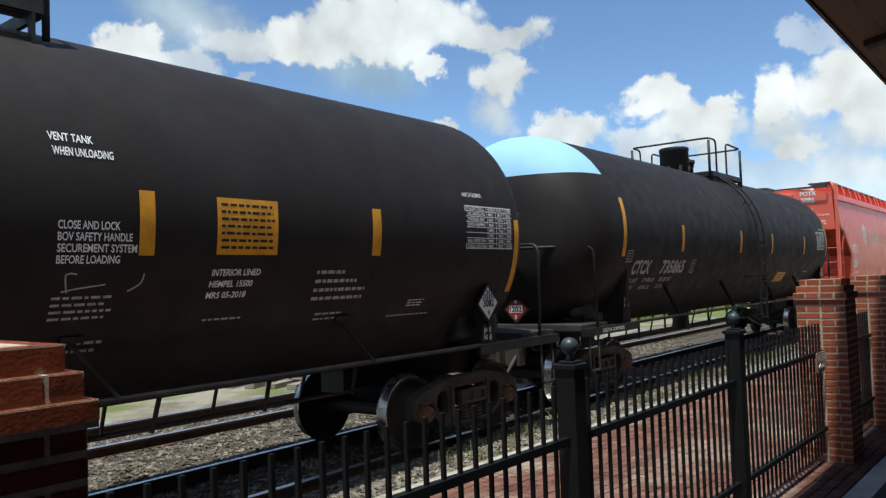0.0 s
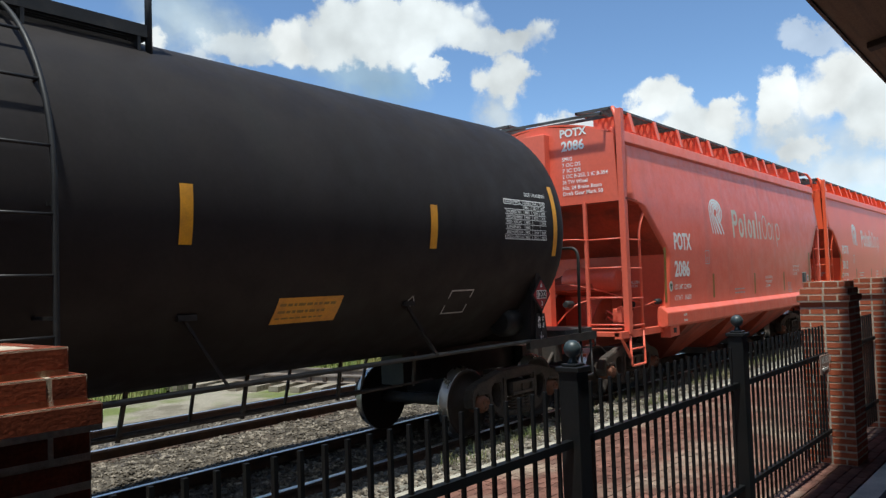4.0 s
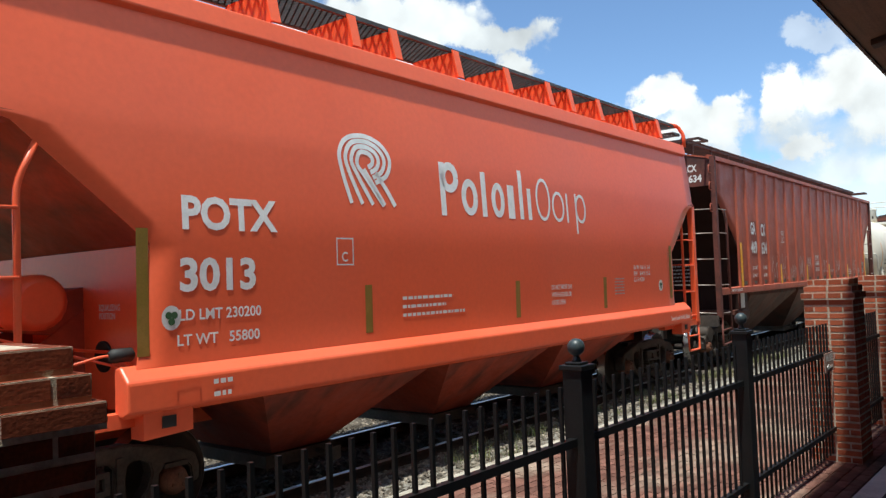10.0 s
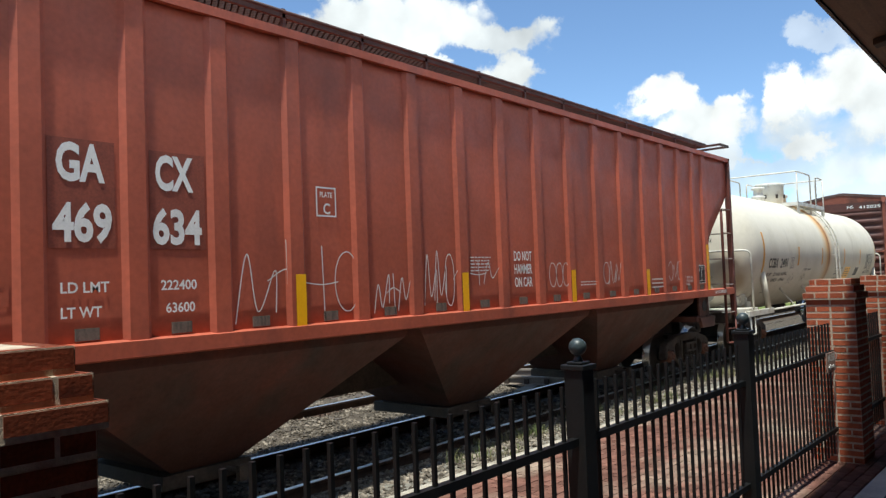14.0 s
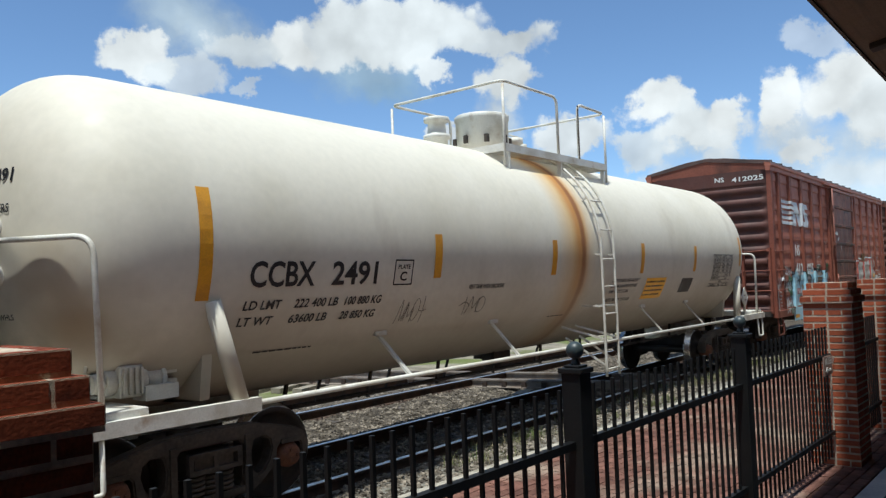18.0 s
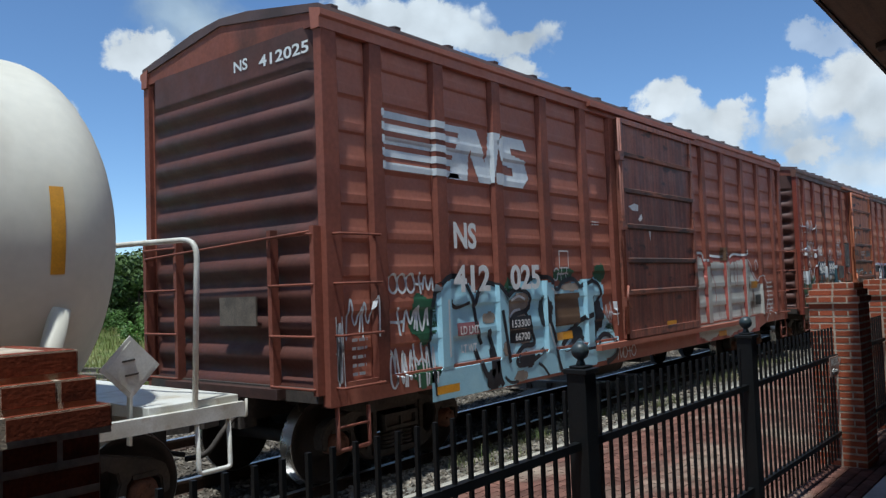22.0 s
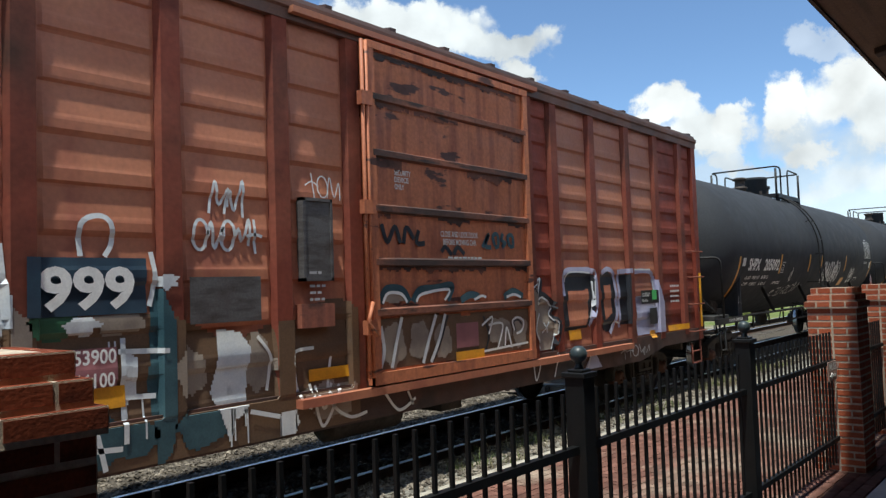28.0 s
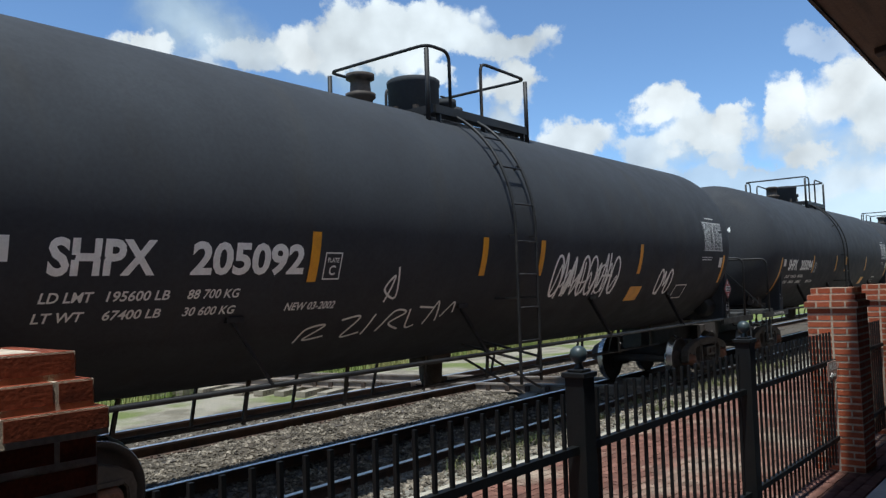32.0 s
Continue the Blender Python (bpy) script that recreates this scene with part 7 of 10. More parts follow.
def orange_hopper(x0, L, paint, marks, label):
    car = rail_car("covered_hopper", label, x0, L, 1.0, 1.0)
    M = MAT[paint]
    R = L + marks["rear"]        # the rear end stands further out over its coupler
    side_y = along([(1.30, 1.62), (1.6, 1.60), (2.6, 1.615), (3.4, 1.575), (4.0, 1.51), (4.5, 1.44)])
    left = along([(1.40, 2.12), (1.58, 2.16), (2.44, 2.27), (3.16, 1.42), (3.28, 1.28), (3.32, 1.10), (3.34, 0.84), (4.5, 0.82)])
    rear = along([(1.40, 1.98), (1.58, 2.0), (2.44, 2.04), (3.16, 1.20), (3.26, 1.06), (3.30, 0.95), (3.32, 0.84), (4.5, 0.82)])
    rows = [1.40, 1.5, 1.6, 1.8, 2.0, 2.2, 2.44, 2.6, 2.8, 3.0, 3.16, 3.22, 3.28, 3.31, 3.335, 3.36, 3.5, 3.7, 3.9, 4.1, 4.3, 4.45]
    for s in (-1, 1):
        sheet(car, "side_sheet", rows, left, lambda z: R - rear(z), lambda z, s=s: s * side_y(z), M, 40)
        bm = bmesh.new()
        prism(bm, [(s * 1.58, 1.52), (s * 1.70, 1.40), (s * 1.70, 1.17), (s * 1.62, 1.13), (s * 1.50, 1.15), (s * 1.50, 1.50)], "x", 2.02, L - marks["sill"])
        sill = bevelled(part("side_sill", bm, M, car), 0.02)
        for x in (2.35, L - marks["sill"] - 0.26):
            pieces("jack_pad", M, sill, [lambda q: prism(q, [(x - 0.20, 1.17), (x + 0.22, 1.17), (x + 0.22, 0.98), (x - 0.20, 0.96)], "y", min(s * 1.68, s * 1.5), max(s * 1.68, s * 1.5))])
            pieces("jack_hole", MAT["stencil_black"], sill, [lambda q: box(q, x - 0.05, x + 0.07, s * 1.685 - 0.003, s * 1.685 + 0.003, 1.03, 1.12)])
        bm = bmesh.new()
        prism(bm, [(s * 1.44, 4.28), (s * 1.53, 4.33), (s * 1.50, 4.52), (s * 1.30, 4.60), (s * 1.24, 4.45)], "x", 0.90, R - 0.90)
        bevelled(part("side_plate", bm, M, car), 0.012)
    # roof
    bm = bmesh.new()
    n = 12
    ys = [-1.32 + 2.64 * k / n for k in range(n + 1)]
    top = [(y, 4.54 + 0.24 * (1 - (y / 1.32) ** 2)) for y in ys]
    prism(bm, top + [(y, z - 0.03) for y, z in reversed(top)], "x", 0.78, R - 0.78)
    part("roof", bm, M, car)
    for s in (-1, 1):
        bm = bmesh.new()
        prism(bm, [(s * 1.46, 4.56), (s * 1.38, 4.90), (s * 0.70, 4.90), (s * 0.70, 4.66)], "x", -0.010, 0.010)
        prism(bm, [(s * 1.47, 4.56), (s * 1.39, 4.91), (s * 1.37, 4.91), (s * 1.45, 4.56)], "x", -0.06, 0.06)
        bracket = finish("walkway_bracket", bm, M)
        for x in (1.5, 2.58, 3.69, 4.76, 5.41, 6.55, 7.66, 8.73, 9.36, 10.29, 11.5, 12.6):
            child("walkway_bracket", bracket, car, pose(x, 0, 0))
    bm = bmesh.new()
    for s in (-1, 1):
        grating(bm, 0.85, R - 0.85, min(s * 0.70, s * 1.34), max(s * 0.70, s * 1.34), 4.925)
    for x in (0.60, R - 0.92):
        grating(bm, x, x + 0.32, -1.30, 1.30, 4.80)
    part("running_board", bm, MAT["grate"], car)
    for k in range(4):
        bm = bmesh.new()
        box(bm, 2.2 + k * (L - 4.4) / 4 + 0.3, 2.2 + (k + 1) * (L - 4.4) / 4 - 0.3, -0.3, 0.3, 4.72, 4.90)
        bevelled(part("hatch_cover", bm, M, car), 0.03)
    # ends
    for end, s in ((0.0, 1), (R, -1)):
        def X(v):
            return end + s * v
        bm = bmesh.new()
        xa, xb = sorted((X(0.76), X(0.80)))
        prism(bm, [(-1.47, 3.33), (1.47, 3.33), (1.42, 4.46), (1.0, 4.62), (0, 4.76), (-1.0, 4.62), (-1.42, 4.46)], "x", xa, xb)
        part("end_sheet", bm, M, car)
        bm = bmesh.new()
        d = 0.0 if s > 0 else 0.24      # the rear slope starts nearer its end
        prism(bm, [(X(0.78), 3.34), (X(1.10 - d), 3.335), (X(1.30 - d), 3.28), (X(1.44 - d), 3.16), (X(2.29 - d), 2.44), (X(2.40 - d), 2.44), (X(1.48 - d), 3.22), (X(1.32 - d), 3.34), (X(0.80), 3.38)], "y", -1.585, 1.585)
        part("slope_sheet", bm, MAT["orange_shade_grime"], car, "dusty dark red slope sheet with shade in its colour")
        pieces("end_plate", M, car, [lambda q: box(q, min(X(2.29 - d), X(2.40 - d)), max(X(2.29 - d), X(2.40 - d)), -1.585, 1.585, 1.12, 2.438)])
        if s > 0:
            for t, z, w in (("EQUALIZING", 1.93, 0.34), ("POSITION", 1.86, 0.26)):
                write(car, t, lambda u, v, z=z: (2.286, -0.78 - u, z + v), 0.05, w, "chart")
        bm = bmesh.new()
        for y in (-0.5, 0.5):
            prism(bm, [(X(2.36), 1.15), (X(2.36), 2.0), (X(1.75), 1.55), (X(1.35), 1.15)], "y", y - 0.012, y + 0.012)
        prism(bm, [(X(2.36), 1.7), (X(2.36), 2.15), (X(1.5), 1.95), (X(1.5), 1.85)], "y", -0.5, 0.5)
        part("gusset", bm, MAT["orange_shade_grime"], car)
        bm = bmesh.new()
        lathe(bm, [(X(2.27), 0.13), (X(2.295), 0.13)], 18, "x", (0, -0.85, 1.55))
        part("drain_hole", bm, MAT["stencil_black"], car)
        bm = bmesh.new()
        xa, xb = sorted((X(0.58), X(0.76)))
        box(bm, xa, xb, -0.20, 0.24, 0.98, 4.60)
        bevelled(part("end_post", bm, M, car), 0.012)
        bm = bmesh.new()
        a, b = sorted((X(0.45), X(2.36)))
        b1, b2 = sorted((X(0.45 if s > 0 else 0.66), X(0.72 if s > 0 else 0.80)))
        if s < 0:
            a, b = sorted((X(0.66), X(2.36)))
        box(bm, b1, b2, -1.52, 1.52, 1.10, 1.16)
        part("end_deck", bm, M, car)
        pieces("deck_beam", M, car, [lambda q: box(q, a, b, -0.42, 0.42, 1.08, 1.15)] + [lambda q, k=k: box(q, a, b, k * 1.50 - 0.06, k * 1.50 + 0.06, 1.06, 1.17) for k in (-1, 1)])
        for k in (-1, 1):
            bm = bmesh.new()
            box(bm, min(X(0.73), X(0.86)), max(X(0.73), X(0.86)), k * 1.53 - 0.05, k * 1.53 + 0.05, 1.12, 4.86 if s > 0 else 3.33)
            corner = bevelled(part("corner_post", bm, M, car), 0.006)
            bm = bmesh.new()
            bar(bm, (X(0.76), k * 0.84, 1.15), (X(0.76), k * 0.84, 3.36), 0.055)
            part("ladder_stile", bm, M, corner)
            bm = bmesh.new()
            tube(bm, bent([(X(1.33), k * 1.54, 1.15), (X(1.33), k * 1.54, 2.85), (X(1.45), k * 1.57, 3.14)], 0.1, 3), 0.026, 6)
            part("ladder_stile", bm, M, corner)
            for z in (1.27, 1.72, 2.22, 2.70):
                pieces("rung", M, corner, [lambda b: tube(b, [(X(0.76), k * 0.84, z), (X(0.76), k * 1.53, z)], 0.014, 6),
                                           lambda b: tube(b, [(X(0.78), k * 1.55, z - 0.02), (X(1.33), k * 1.56, z - 0.02)], 0.014, 6)])
            bm = bmesh.new()
            tube(bm, bent([(X(0.78), k * 1.55, 1.15), (X(0.78), k * 1.57, 0.60), (X(1.30), k * 1.57, 0.60), (X(1.30), k * 1.55, 1.15)], 0.04, 3), 0.022, 6)
            tube(bm, [(X(0.78), k * 1.56, 0.87), (X(1.30), k * 1.56, 0.87)], 0.016, 6)
            if s > 0:
                bar(bm, (X(0.48), k * 1.52, 1.12), (X(0.78), k * 1.56, 0.72), 0.05, 0.02)
            part("corner_step", bm, M, corner)
            bm = bmesh.new()
            tube(bm, bent([(X(0.80), k * 1.47, 4.50), (X(0.80), k * 1.47, 4.74), (X(0.86), k * 1.38, 4.92), (X(1.10), k * 1.30, 4.93)], 0.06, 4), 0.036, 8)
            part("roof_grab", bm, M, corner)
        pieces("hand_rail", M, car, [lambda b: tube(b, bent([(X(0.74), -0.84, 2.70), (X(0.62), -0.7, 2.72), (X(0.52), 1.5, 2.72)], 0.05, 2), 0.014, 6)])
        if s > 0:
            pieces("uncoupling_rod", M, car, [lambda b: tube(b, bent([(X(0.60), -1.5, 1.22), (X(0.45), -1.5, 1.22), (X(0.45), 0.9, 1.22)], 0.05, 2), 0.016, 6)])
    # brake gear at the front
    bm = bmesh.new()
    box(bm, 1.15, 1.38, -1.32, -1.08, 1.30, 1.52)
    valve = bevelled(part("brake_valve", bm, M, car), 0.012)
    pieces("valve_flange", M, valve, [lambda b: lathe(b, [(1.38, 0.09), (1.56, 0.09), (1.58, 0.05)], 12, "x", (0, -1.18, 1.40)), lambda b: lathe(b, [(1.0, 0.05), (1.15, 0.05)], 10, "x", (0, -1.2, 1.44))])
    pieces("valve_cover", M, valve, [lambda b: box(b, 0.95, 1.12, -1.34, -1.26, 1.30, 1.56), lambda b: box(b, 1.20, 1.34, -1.36, -1.31, 1.34, 1.47)])
    pieces("brake_pipe", M, car, [lambda b, z=z: tube(b, bent([(1.3, -1.1, z), (1.7, -0.7, z + 0.1), (2.2, -0.4, z)], 0.1, 3), 0.016, 6) for z in (1.25, 1.36)])
    bm = bmesh.new()
    tube(bm, bent([(0.62, -0.30, 1.30), (0.70, -0.60, 1.62), (1.3, -0.9, 1.74), (2.2, -1.1, 1.60)], 0.2, 4), 0.014, 6)
    tube(bm, bent([(0.75, -0.5, 1.95), (1.2, -0.8, 1.85), (2.0, -1.3, 1.55), (2.1, -1.5, 1.5)], 0.2, 4), 0.012, 6)
    tube(bm, bent([(1.4, -1.2, 1.5), (1.7, -1.45, 1.55), (2.0, -1.5, 1.62), (2.25, -1.52, 1.45)], 0.1, 3), 0.012, 6)
    part("brake_pipe", bm, M, car)
    pieces("angle_cock", MAT["hose"], car, [lambda b: lathe(b, [(0.52, 0.05), (0.60, 0.07), (0.74, 0.06), (0.80, 0.03)], 10, "x", (0, -0.52, 1.62)), lambda b: lathe(b, [(1.98, 0.03), (2.02, 0.055), (2.16, 0.055), (2.18, 0.03)], 10, "x", (0, -1.5, 1.60))], "black rubber angle cock")
    bm = bmesh.new()
    lathe(bm, [(-0.75, 0.16), (-0.70, 0.22), (0.30, 0.22), (0.35, 0.16)], 18, "y", (1.75, -0.2, 2.02))
    part("air_reservoir", bm, M, car)
    bm = bmesh.new()
    for k in range(20):
        a, b = 2 * math.pi * k / 20, 2 * math.pi * (k + 1) / 20
        tube(bm, [(R - 0.42, 0.62 + 0.27 * math.cos(a), 2.2 + 0.27 * math.sin(a)), (R - 0.42, 0.62 + 0.27 * math.cos(b), 2.2 + 0.27 * math.sin(b))], 0.016, 6, False)
    for k in range(5):
        a = 2 * math.pi * k / 5
        tube(bm, [(R - 0.45, 0.62, 2.2), (R - 0.42, 0.62 + 0.27 * math.cos(a), 2.2 + 0.27 * math.sin(a))], 0.014, 6)
    box(bm, R - 0.60, R - 0.46, 0.50, 0.74, 1.95, 2.45)
    part("brake_wheel", bm, MAT["black_trim"], car)
    bm = bmesh.new()
    box(bm, 0.6, L - 0.6, -0.18, 0.18, 0.74, 1.12)
    part("centre_sill", bm, M, car)
    hopper_bays(car, [(3.3, 5.75), (5.95, 8.35), (8.55, 11.0)] if L < 15 else [(3.3, 14)], 1.50, 1.22, MAT["orange_shade_grime"], 0.36)
    # lettering on the near side
    host = [o for o in car.children if o.name.startswith("side_sheet")][0]

    def at(x, z):
        return lambda u, v: (x + u, -side_y(z + v) - 0.011, z + v)
    W = MAT["white"]
    write(host, "POTX", at(2.66 - marks["fore"], 2.54 + marks["lift"]), 0.29 - marks["lift"], marks["w1"], "white", 0.035)
    write(host, marks["number"], at(2.63 - marks["fore"], 2.04 + marks["lift"]), 0.27 - marks["lift"] * 0.6, 0.74, "white", 0.035)
    write(host, marks["ld"], at(2.62 - marks["fore"], 1.80 + marks["lift"]), 0.085, 0.80, "white")
    write(host, marks["lt"], at(2.60 - marks["fore"], 1.60 + marks["lift"]), 0.085, 0.80, "white")
    arc_mark(host, at(marks["ex"], 2.88), W)
    block_marks(host, lambda u, v: at(marks["wx"] + 0.05, 2.84)(u * marks["wide"], v), MAT[marks["word"]], 0.60)
    outline(host, "plate_mark", at(4.22, 2.26), 0, 0.23, 0, 0.27, 0.014, MAT[marks["plate"]])
    write(host, "C", at(4.29, 2.30), 0.09, 0.08, marks["plate"])
    for x, z0, z1 in ((2.20, 1.58, 2.56), (4.65, 1.58, 2.06), (7.38, 1.57, 2.04), (9.80, 1.57, 2.04), (R - marks["strip"], 1.62, 2.55)):
        patch(host, "reflector", at(x, 0), -0.05, 0.05, z0, z1, MAT["olive"], 4, "faded olive reflective strip")
    bm = bmesh.new()
    for px in (2.44, R - marks["badge"]):
        ring = [bm.verts.new(at(px, 1.86)(0.085 * math.cos(a * 0.314), 0.085 * 1.15 * math.sin(a * 0.314))) for a in range(20)]
        bm.faces.new(ring)
    part("badge", bm, MAT["chart"], host, "round white and green badge")
    bm = bmesh.new()
    for px in (2.44, R - marks["badge"]):
        for dx, dz in ((-0.025, 0.02), (0.025, 0.02), (0, -0.03)):
            v0 = at(px + dx, 1.86 + dz)
            ring = [bm.verts.new((lambda p: (p[0], p[1] - 0.004, p[2]))(v0(0.03 * math.cos(a * 0.628), 0.03 * math.sin(a * 0.628)))) for a in range(10)]
            bm.faces.new(ring)
    part("badge_leaf", bm, MAT["green"], host)
    if marks["number"] == "2086":
        patch(host, "data_plate", at(R - 3.03, 1.72), 0, 0.42, 0, 0.30, MAT["ink"], 2, "black data plate with white rules")
        for a, b, c, d in ((0, 0.42, 0.28, 0.30), (0, 0.42, 0, 0.02), (0.28, 0.30, 0, 0.30), (0, 0.02, 0, 0.3), (0.40, 0.42, 0, 0.3)):
            patch(host, "plate_rule", lambda u, v: (lambda p: (p[0], p[1] - 0.004, p[2]))(at(R - 3.03, 1.72)(u, v)), a, b, c, d, MAT["chart"], 2)
    for k, t in enumerate(("Ex W 10-8 H  3-8", "EW    8-4 H 15-2", "Cu Ft 4300")):
        write(host, t, at(marks["ex_w"], 2.15 - 0.10 * k), 0.065, (0.62, 0.62, 0.40)[k], "chart")
    bars(host, at(10.13, 1.79 if marks["number"] == "2086" else 2.03), 0.34, 0.28, 6, MAT["silver"], RND, fill=0.9)
    for k, (t, w) in enumerate((("DO NOT MOVE CAR", 0.56), ("WITH HATCHES OR", 0.54), ("GATES OPEN", 0.36))):
        write(host, t, at(8.22, 1.90 - 0.105 * k), 0.062, w, "chart")
    if marks["number"] == "2086":
        bars(host, at(5.95, 1.75), 1.05, 0.16, 2, MAT["silver"], RND, fill=0.6)
    else:
        bars(host, at(5.16, 1.95), 1.1, 0.27, 3, MAT["chart"], RND, fill=0.6)
    if marks["number"] == "3013":
        put_text("Empty Load-1/4 Adj. Block", host, None, 0.07, W, width=0.84, bold=0.02, lay=lambda u, v: (L - 2.33 + u, -1.706, 1.235 + v))
    bars(host, lambda u, v: (2.75 + u, -1.706, 1.38 + v), 0.22, 0.2, 2, MAT["chart"], RND)
    outline(host, "tag_holder", lambda u, v: (2.40 + u, -1.707, 1.20 + v), 0, 0.22, 0, 0.18, 0.02, M)

    # marks on the front end sheet
    ends = [o for o in car.children if o.name.startswith("end_sheet")][0]

    def face(y, z):
        return lambda u, v: (0.752, y - u, z + v)
    write(ends, "POTX", face(-0.42, 4.52 if marks["number"] == "2086" else 4.42), 0.13, 0.52, "white", 0.035)
    write(ends, marks["number"], face(-0.44, 4.28 if marks["number"] == "2086" else 4.20), 0.16, 0.44, "white", 0.035)
    for k, (t, w) in enumerate(marks["end"]):
        write(ends, t, face(-0.44, 4.12 - 0.10 * k - 0.02), 0.062, w, "white")


NEW_END = [("SPRG", 0.20), ("7 OC D5", 0.36), ("7 IC D5", 0.36), ("2 OC B-353, 2 IC B-354", 0.86), ("36 TW Wheel", 0.48), ("No. 24 Brake Beam", 0.74), ("Draft Gear Mark 50", 0.76)]
OLD_END = [("SPRG", 0.20), ("7 OC D5", 0.36), ("7 IC D5", 0.36), ("2 B-353, 2 B-354", 0.62), ("36 TW WHEEL", 0.46), ("NO. 24 BRAKE BEAM", 0.72), ("DRAFT GEAR GRP J", 0.70)]
orange_hopper(27.5, 14.3, "hopper_faded", dict(number="2086", rear=0.33, wide=1.045, fore=0.0, lift=0.0, sill=1.74, ex_w=10.70, badge=2.43, strip=2.23, word="cream", w1=0.84, ld="LD LMT 229500", lt="LT WT   56500", ex=4.50, wx=5.98, plate="silver", end=NEW_END),
              "sun-faded red-orange covered hopper with white lettering and a roof walkway")
orange_hopper(41.8, 14.4, "hopper_orange", dict(number="3013", rear=0.07, wide=0.99, fore=0.11, lift=0.035, sill=1.38, ex_w=10.83, badge=2.58, strip=2.13, word="white", w1=0.96, ld="LD LMT 230200", lt="LT WT   55800", ex=4.16, wx=5.83, plate="chart", end=OLD_END),
              "bright orange covered hopper with white lettering and a roof walkway")


def brown_hopper(x0=56.2, L=17.55):
    car = rail_car("covered_hopper", "oxide-brown ribbed covered hopper with yellow strips and faint graffiti", x0, L, 1.1, 1.1)
    M = MAT["hopper_brown"]
    left = along([(1.62, 1.95), (2.64, 1.95), (3.70, 0.60), (4.45, 0.60)])
    rows = [1.62, 1.9, 2.2, 2.64, 2.9, 3.2, 3.5, 3.70, 3.72, 4.0, 4.25, 4.42]
    ribs = [2.02, 2.68, 3.46, 4.22, 5.03, 5.88, 6.72, 7.57, 8.42, 9.29, 10.14, 10.99, 11.84, 12.69, 13.5, 14.25, 14.95, 15.52]
    host = None
    for s in (-1, 1):
        edge = left if s < 0 else along([(1.62, 1.95), (1.9, 1.9), (2.5, 1.32), (3.13, 0.72), (3.25, 0.60), (4.45, 0.60)])
        ob = sheet(car, "side_sheet", rows, edge, lambda z, f=edge: L - f(z), lambda z, s=s: s * 1.53, M, 36)
        host = host or ob
        bm = bmesh.new()
        prism(bm, [(s * 1.51, 4.38), (s * 1.60, 4.38), (s * 1.60, 4.46), (s * 1.46, 4.50), (s * 1.40, 4.46)], "x", 0.55, L - 0.55)
        prism(bm, [(s * 1.50, 1.56), (s * 1.60, 1.58), (s * 1.60, 1.70), (s * 1.52, 1.72)], "x", 0.62, L - 0.62)
        part("side_plate", bm, M, car)
        for x in ribs:
            bm = bmesh.new()
            w = 0.075 if x not in (2.02, 15.52) else 0.09
            prism(bm, [(x - w - 0.045, s * 1.535), (x - w, s * 1.575), (x + w, s * 1.575), (x + w + 0.045, s * 1.535)], "z", 1.66, 4.40)
            part("side_post", bm, M, car)
        if s < 0:
            pieces("repair_patch", MAT["deck"], car, [lambda b, c=(a + e) / 2: box(b, c - 0.09, c + 0.09, -1.548, -1.532, 1.73, 1.82) for a, e in zip(ribs, ribs[1:])], "tan repair patch by the sill")
    bm = bmesh.new()
    n = 12
    top = [(-1.44 + 2.88 * k / n, 4.46 + 0.20 * (1 - ((-1 + 2 * k / n)) ** 2)) for k in range(n + 1)]
    prism(bm, top + [(y, z - 0.03) for y, z in reversed(top)], "x", 0.57, L - 0.57)
    part("roof", bm, M, car)
    bm = bmesh.new()
    for s in (-1, 1):
        grating(bm, 0.30, L - 0.30, min(s * 0.50, s * 1.02), max(s * 0.50, s * 1.02), 4.84)
    for x in (0.10, L - 0.62):
        grating(bm, x, x + 0.52, -1.45, 1.45, 4.80)
    part("running_board", bm, MAT["grate_brown"], car)
    bm = bmesh.new()
    for s in (-1, 1):
        for k in range(15):
            x = 0.9 + (L - 1.8) * k / 14
            bar(bm, (x, s * 1.02, 4.60), (x, s * 1.02, 4.90), 0.04)
            bar(bm, (x, s * 0.5, 4.62), (x, s * 0.5, 4.84), 0.04)
        tube(bm, [(0.3, s * 1.03, 4.87), (L - 0.3, s * 1.03, 4.87)], 0.022, 6)
    part("walkway_bracket", bm, MAT["grate_brown"], car)
    for end, s in ((0.0, 1), (L, -1)):
        def X(v):
            return end + s * v
        bm = bmesh.new()
        xa, xb = sorted((X(0.58), X(0.62)))
        prism(bm, [(-1.53, 3.86), (1.53, 3.86), (1.53, 4.42), (0.9, 4.58), (0, 4.66), (-0.9, 4.58), (-1.53, 4.42)], "x", xa, xb)
        es = part("end_sheet", bm, MAT["frame_shaded"], car)
        bm = bmesh.new()
        prism(bm, [(X(0.60), 3.88), (X(2.05), 2.42), (X(2.05), 1.12), (X(2.09), 1.12), (X(2.09), 2.44), (X(0.62), 3.92)], "y", -1.52, 1.52)
        part("slope_sheet", bm, MAT["slope_shade"], car, "dark slope sheet with the recess's shadow in its colour")
        bm = bmesh.new()
        a, b = sorted((X(0.42), X(2.3)))
        box(bm, a, b, -0.40, 0.40, 1.02, 1.10)
        box(bm, min(X(0.42), X(0.50)), max(X(0.42), X(0.50)), -1.55, 1.55, 0.94, 1.16)
        part("end_deck", bm, MAT["truck"], car)
        bm = bmesh.new()
        tube(bm, bent([(X(0.6), -1.3, 1.18), (X(1.0), -0.7, 1.24), (X(1.5), -0.4, 1.2), (X(2.0), 0.4, 1.2)], 0.2, 4), 0.022, 6)
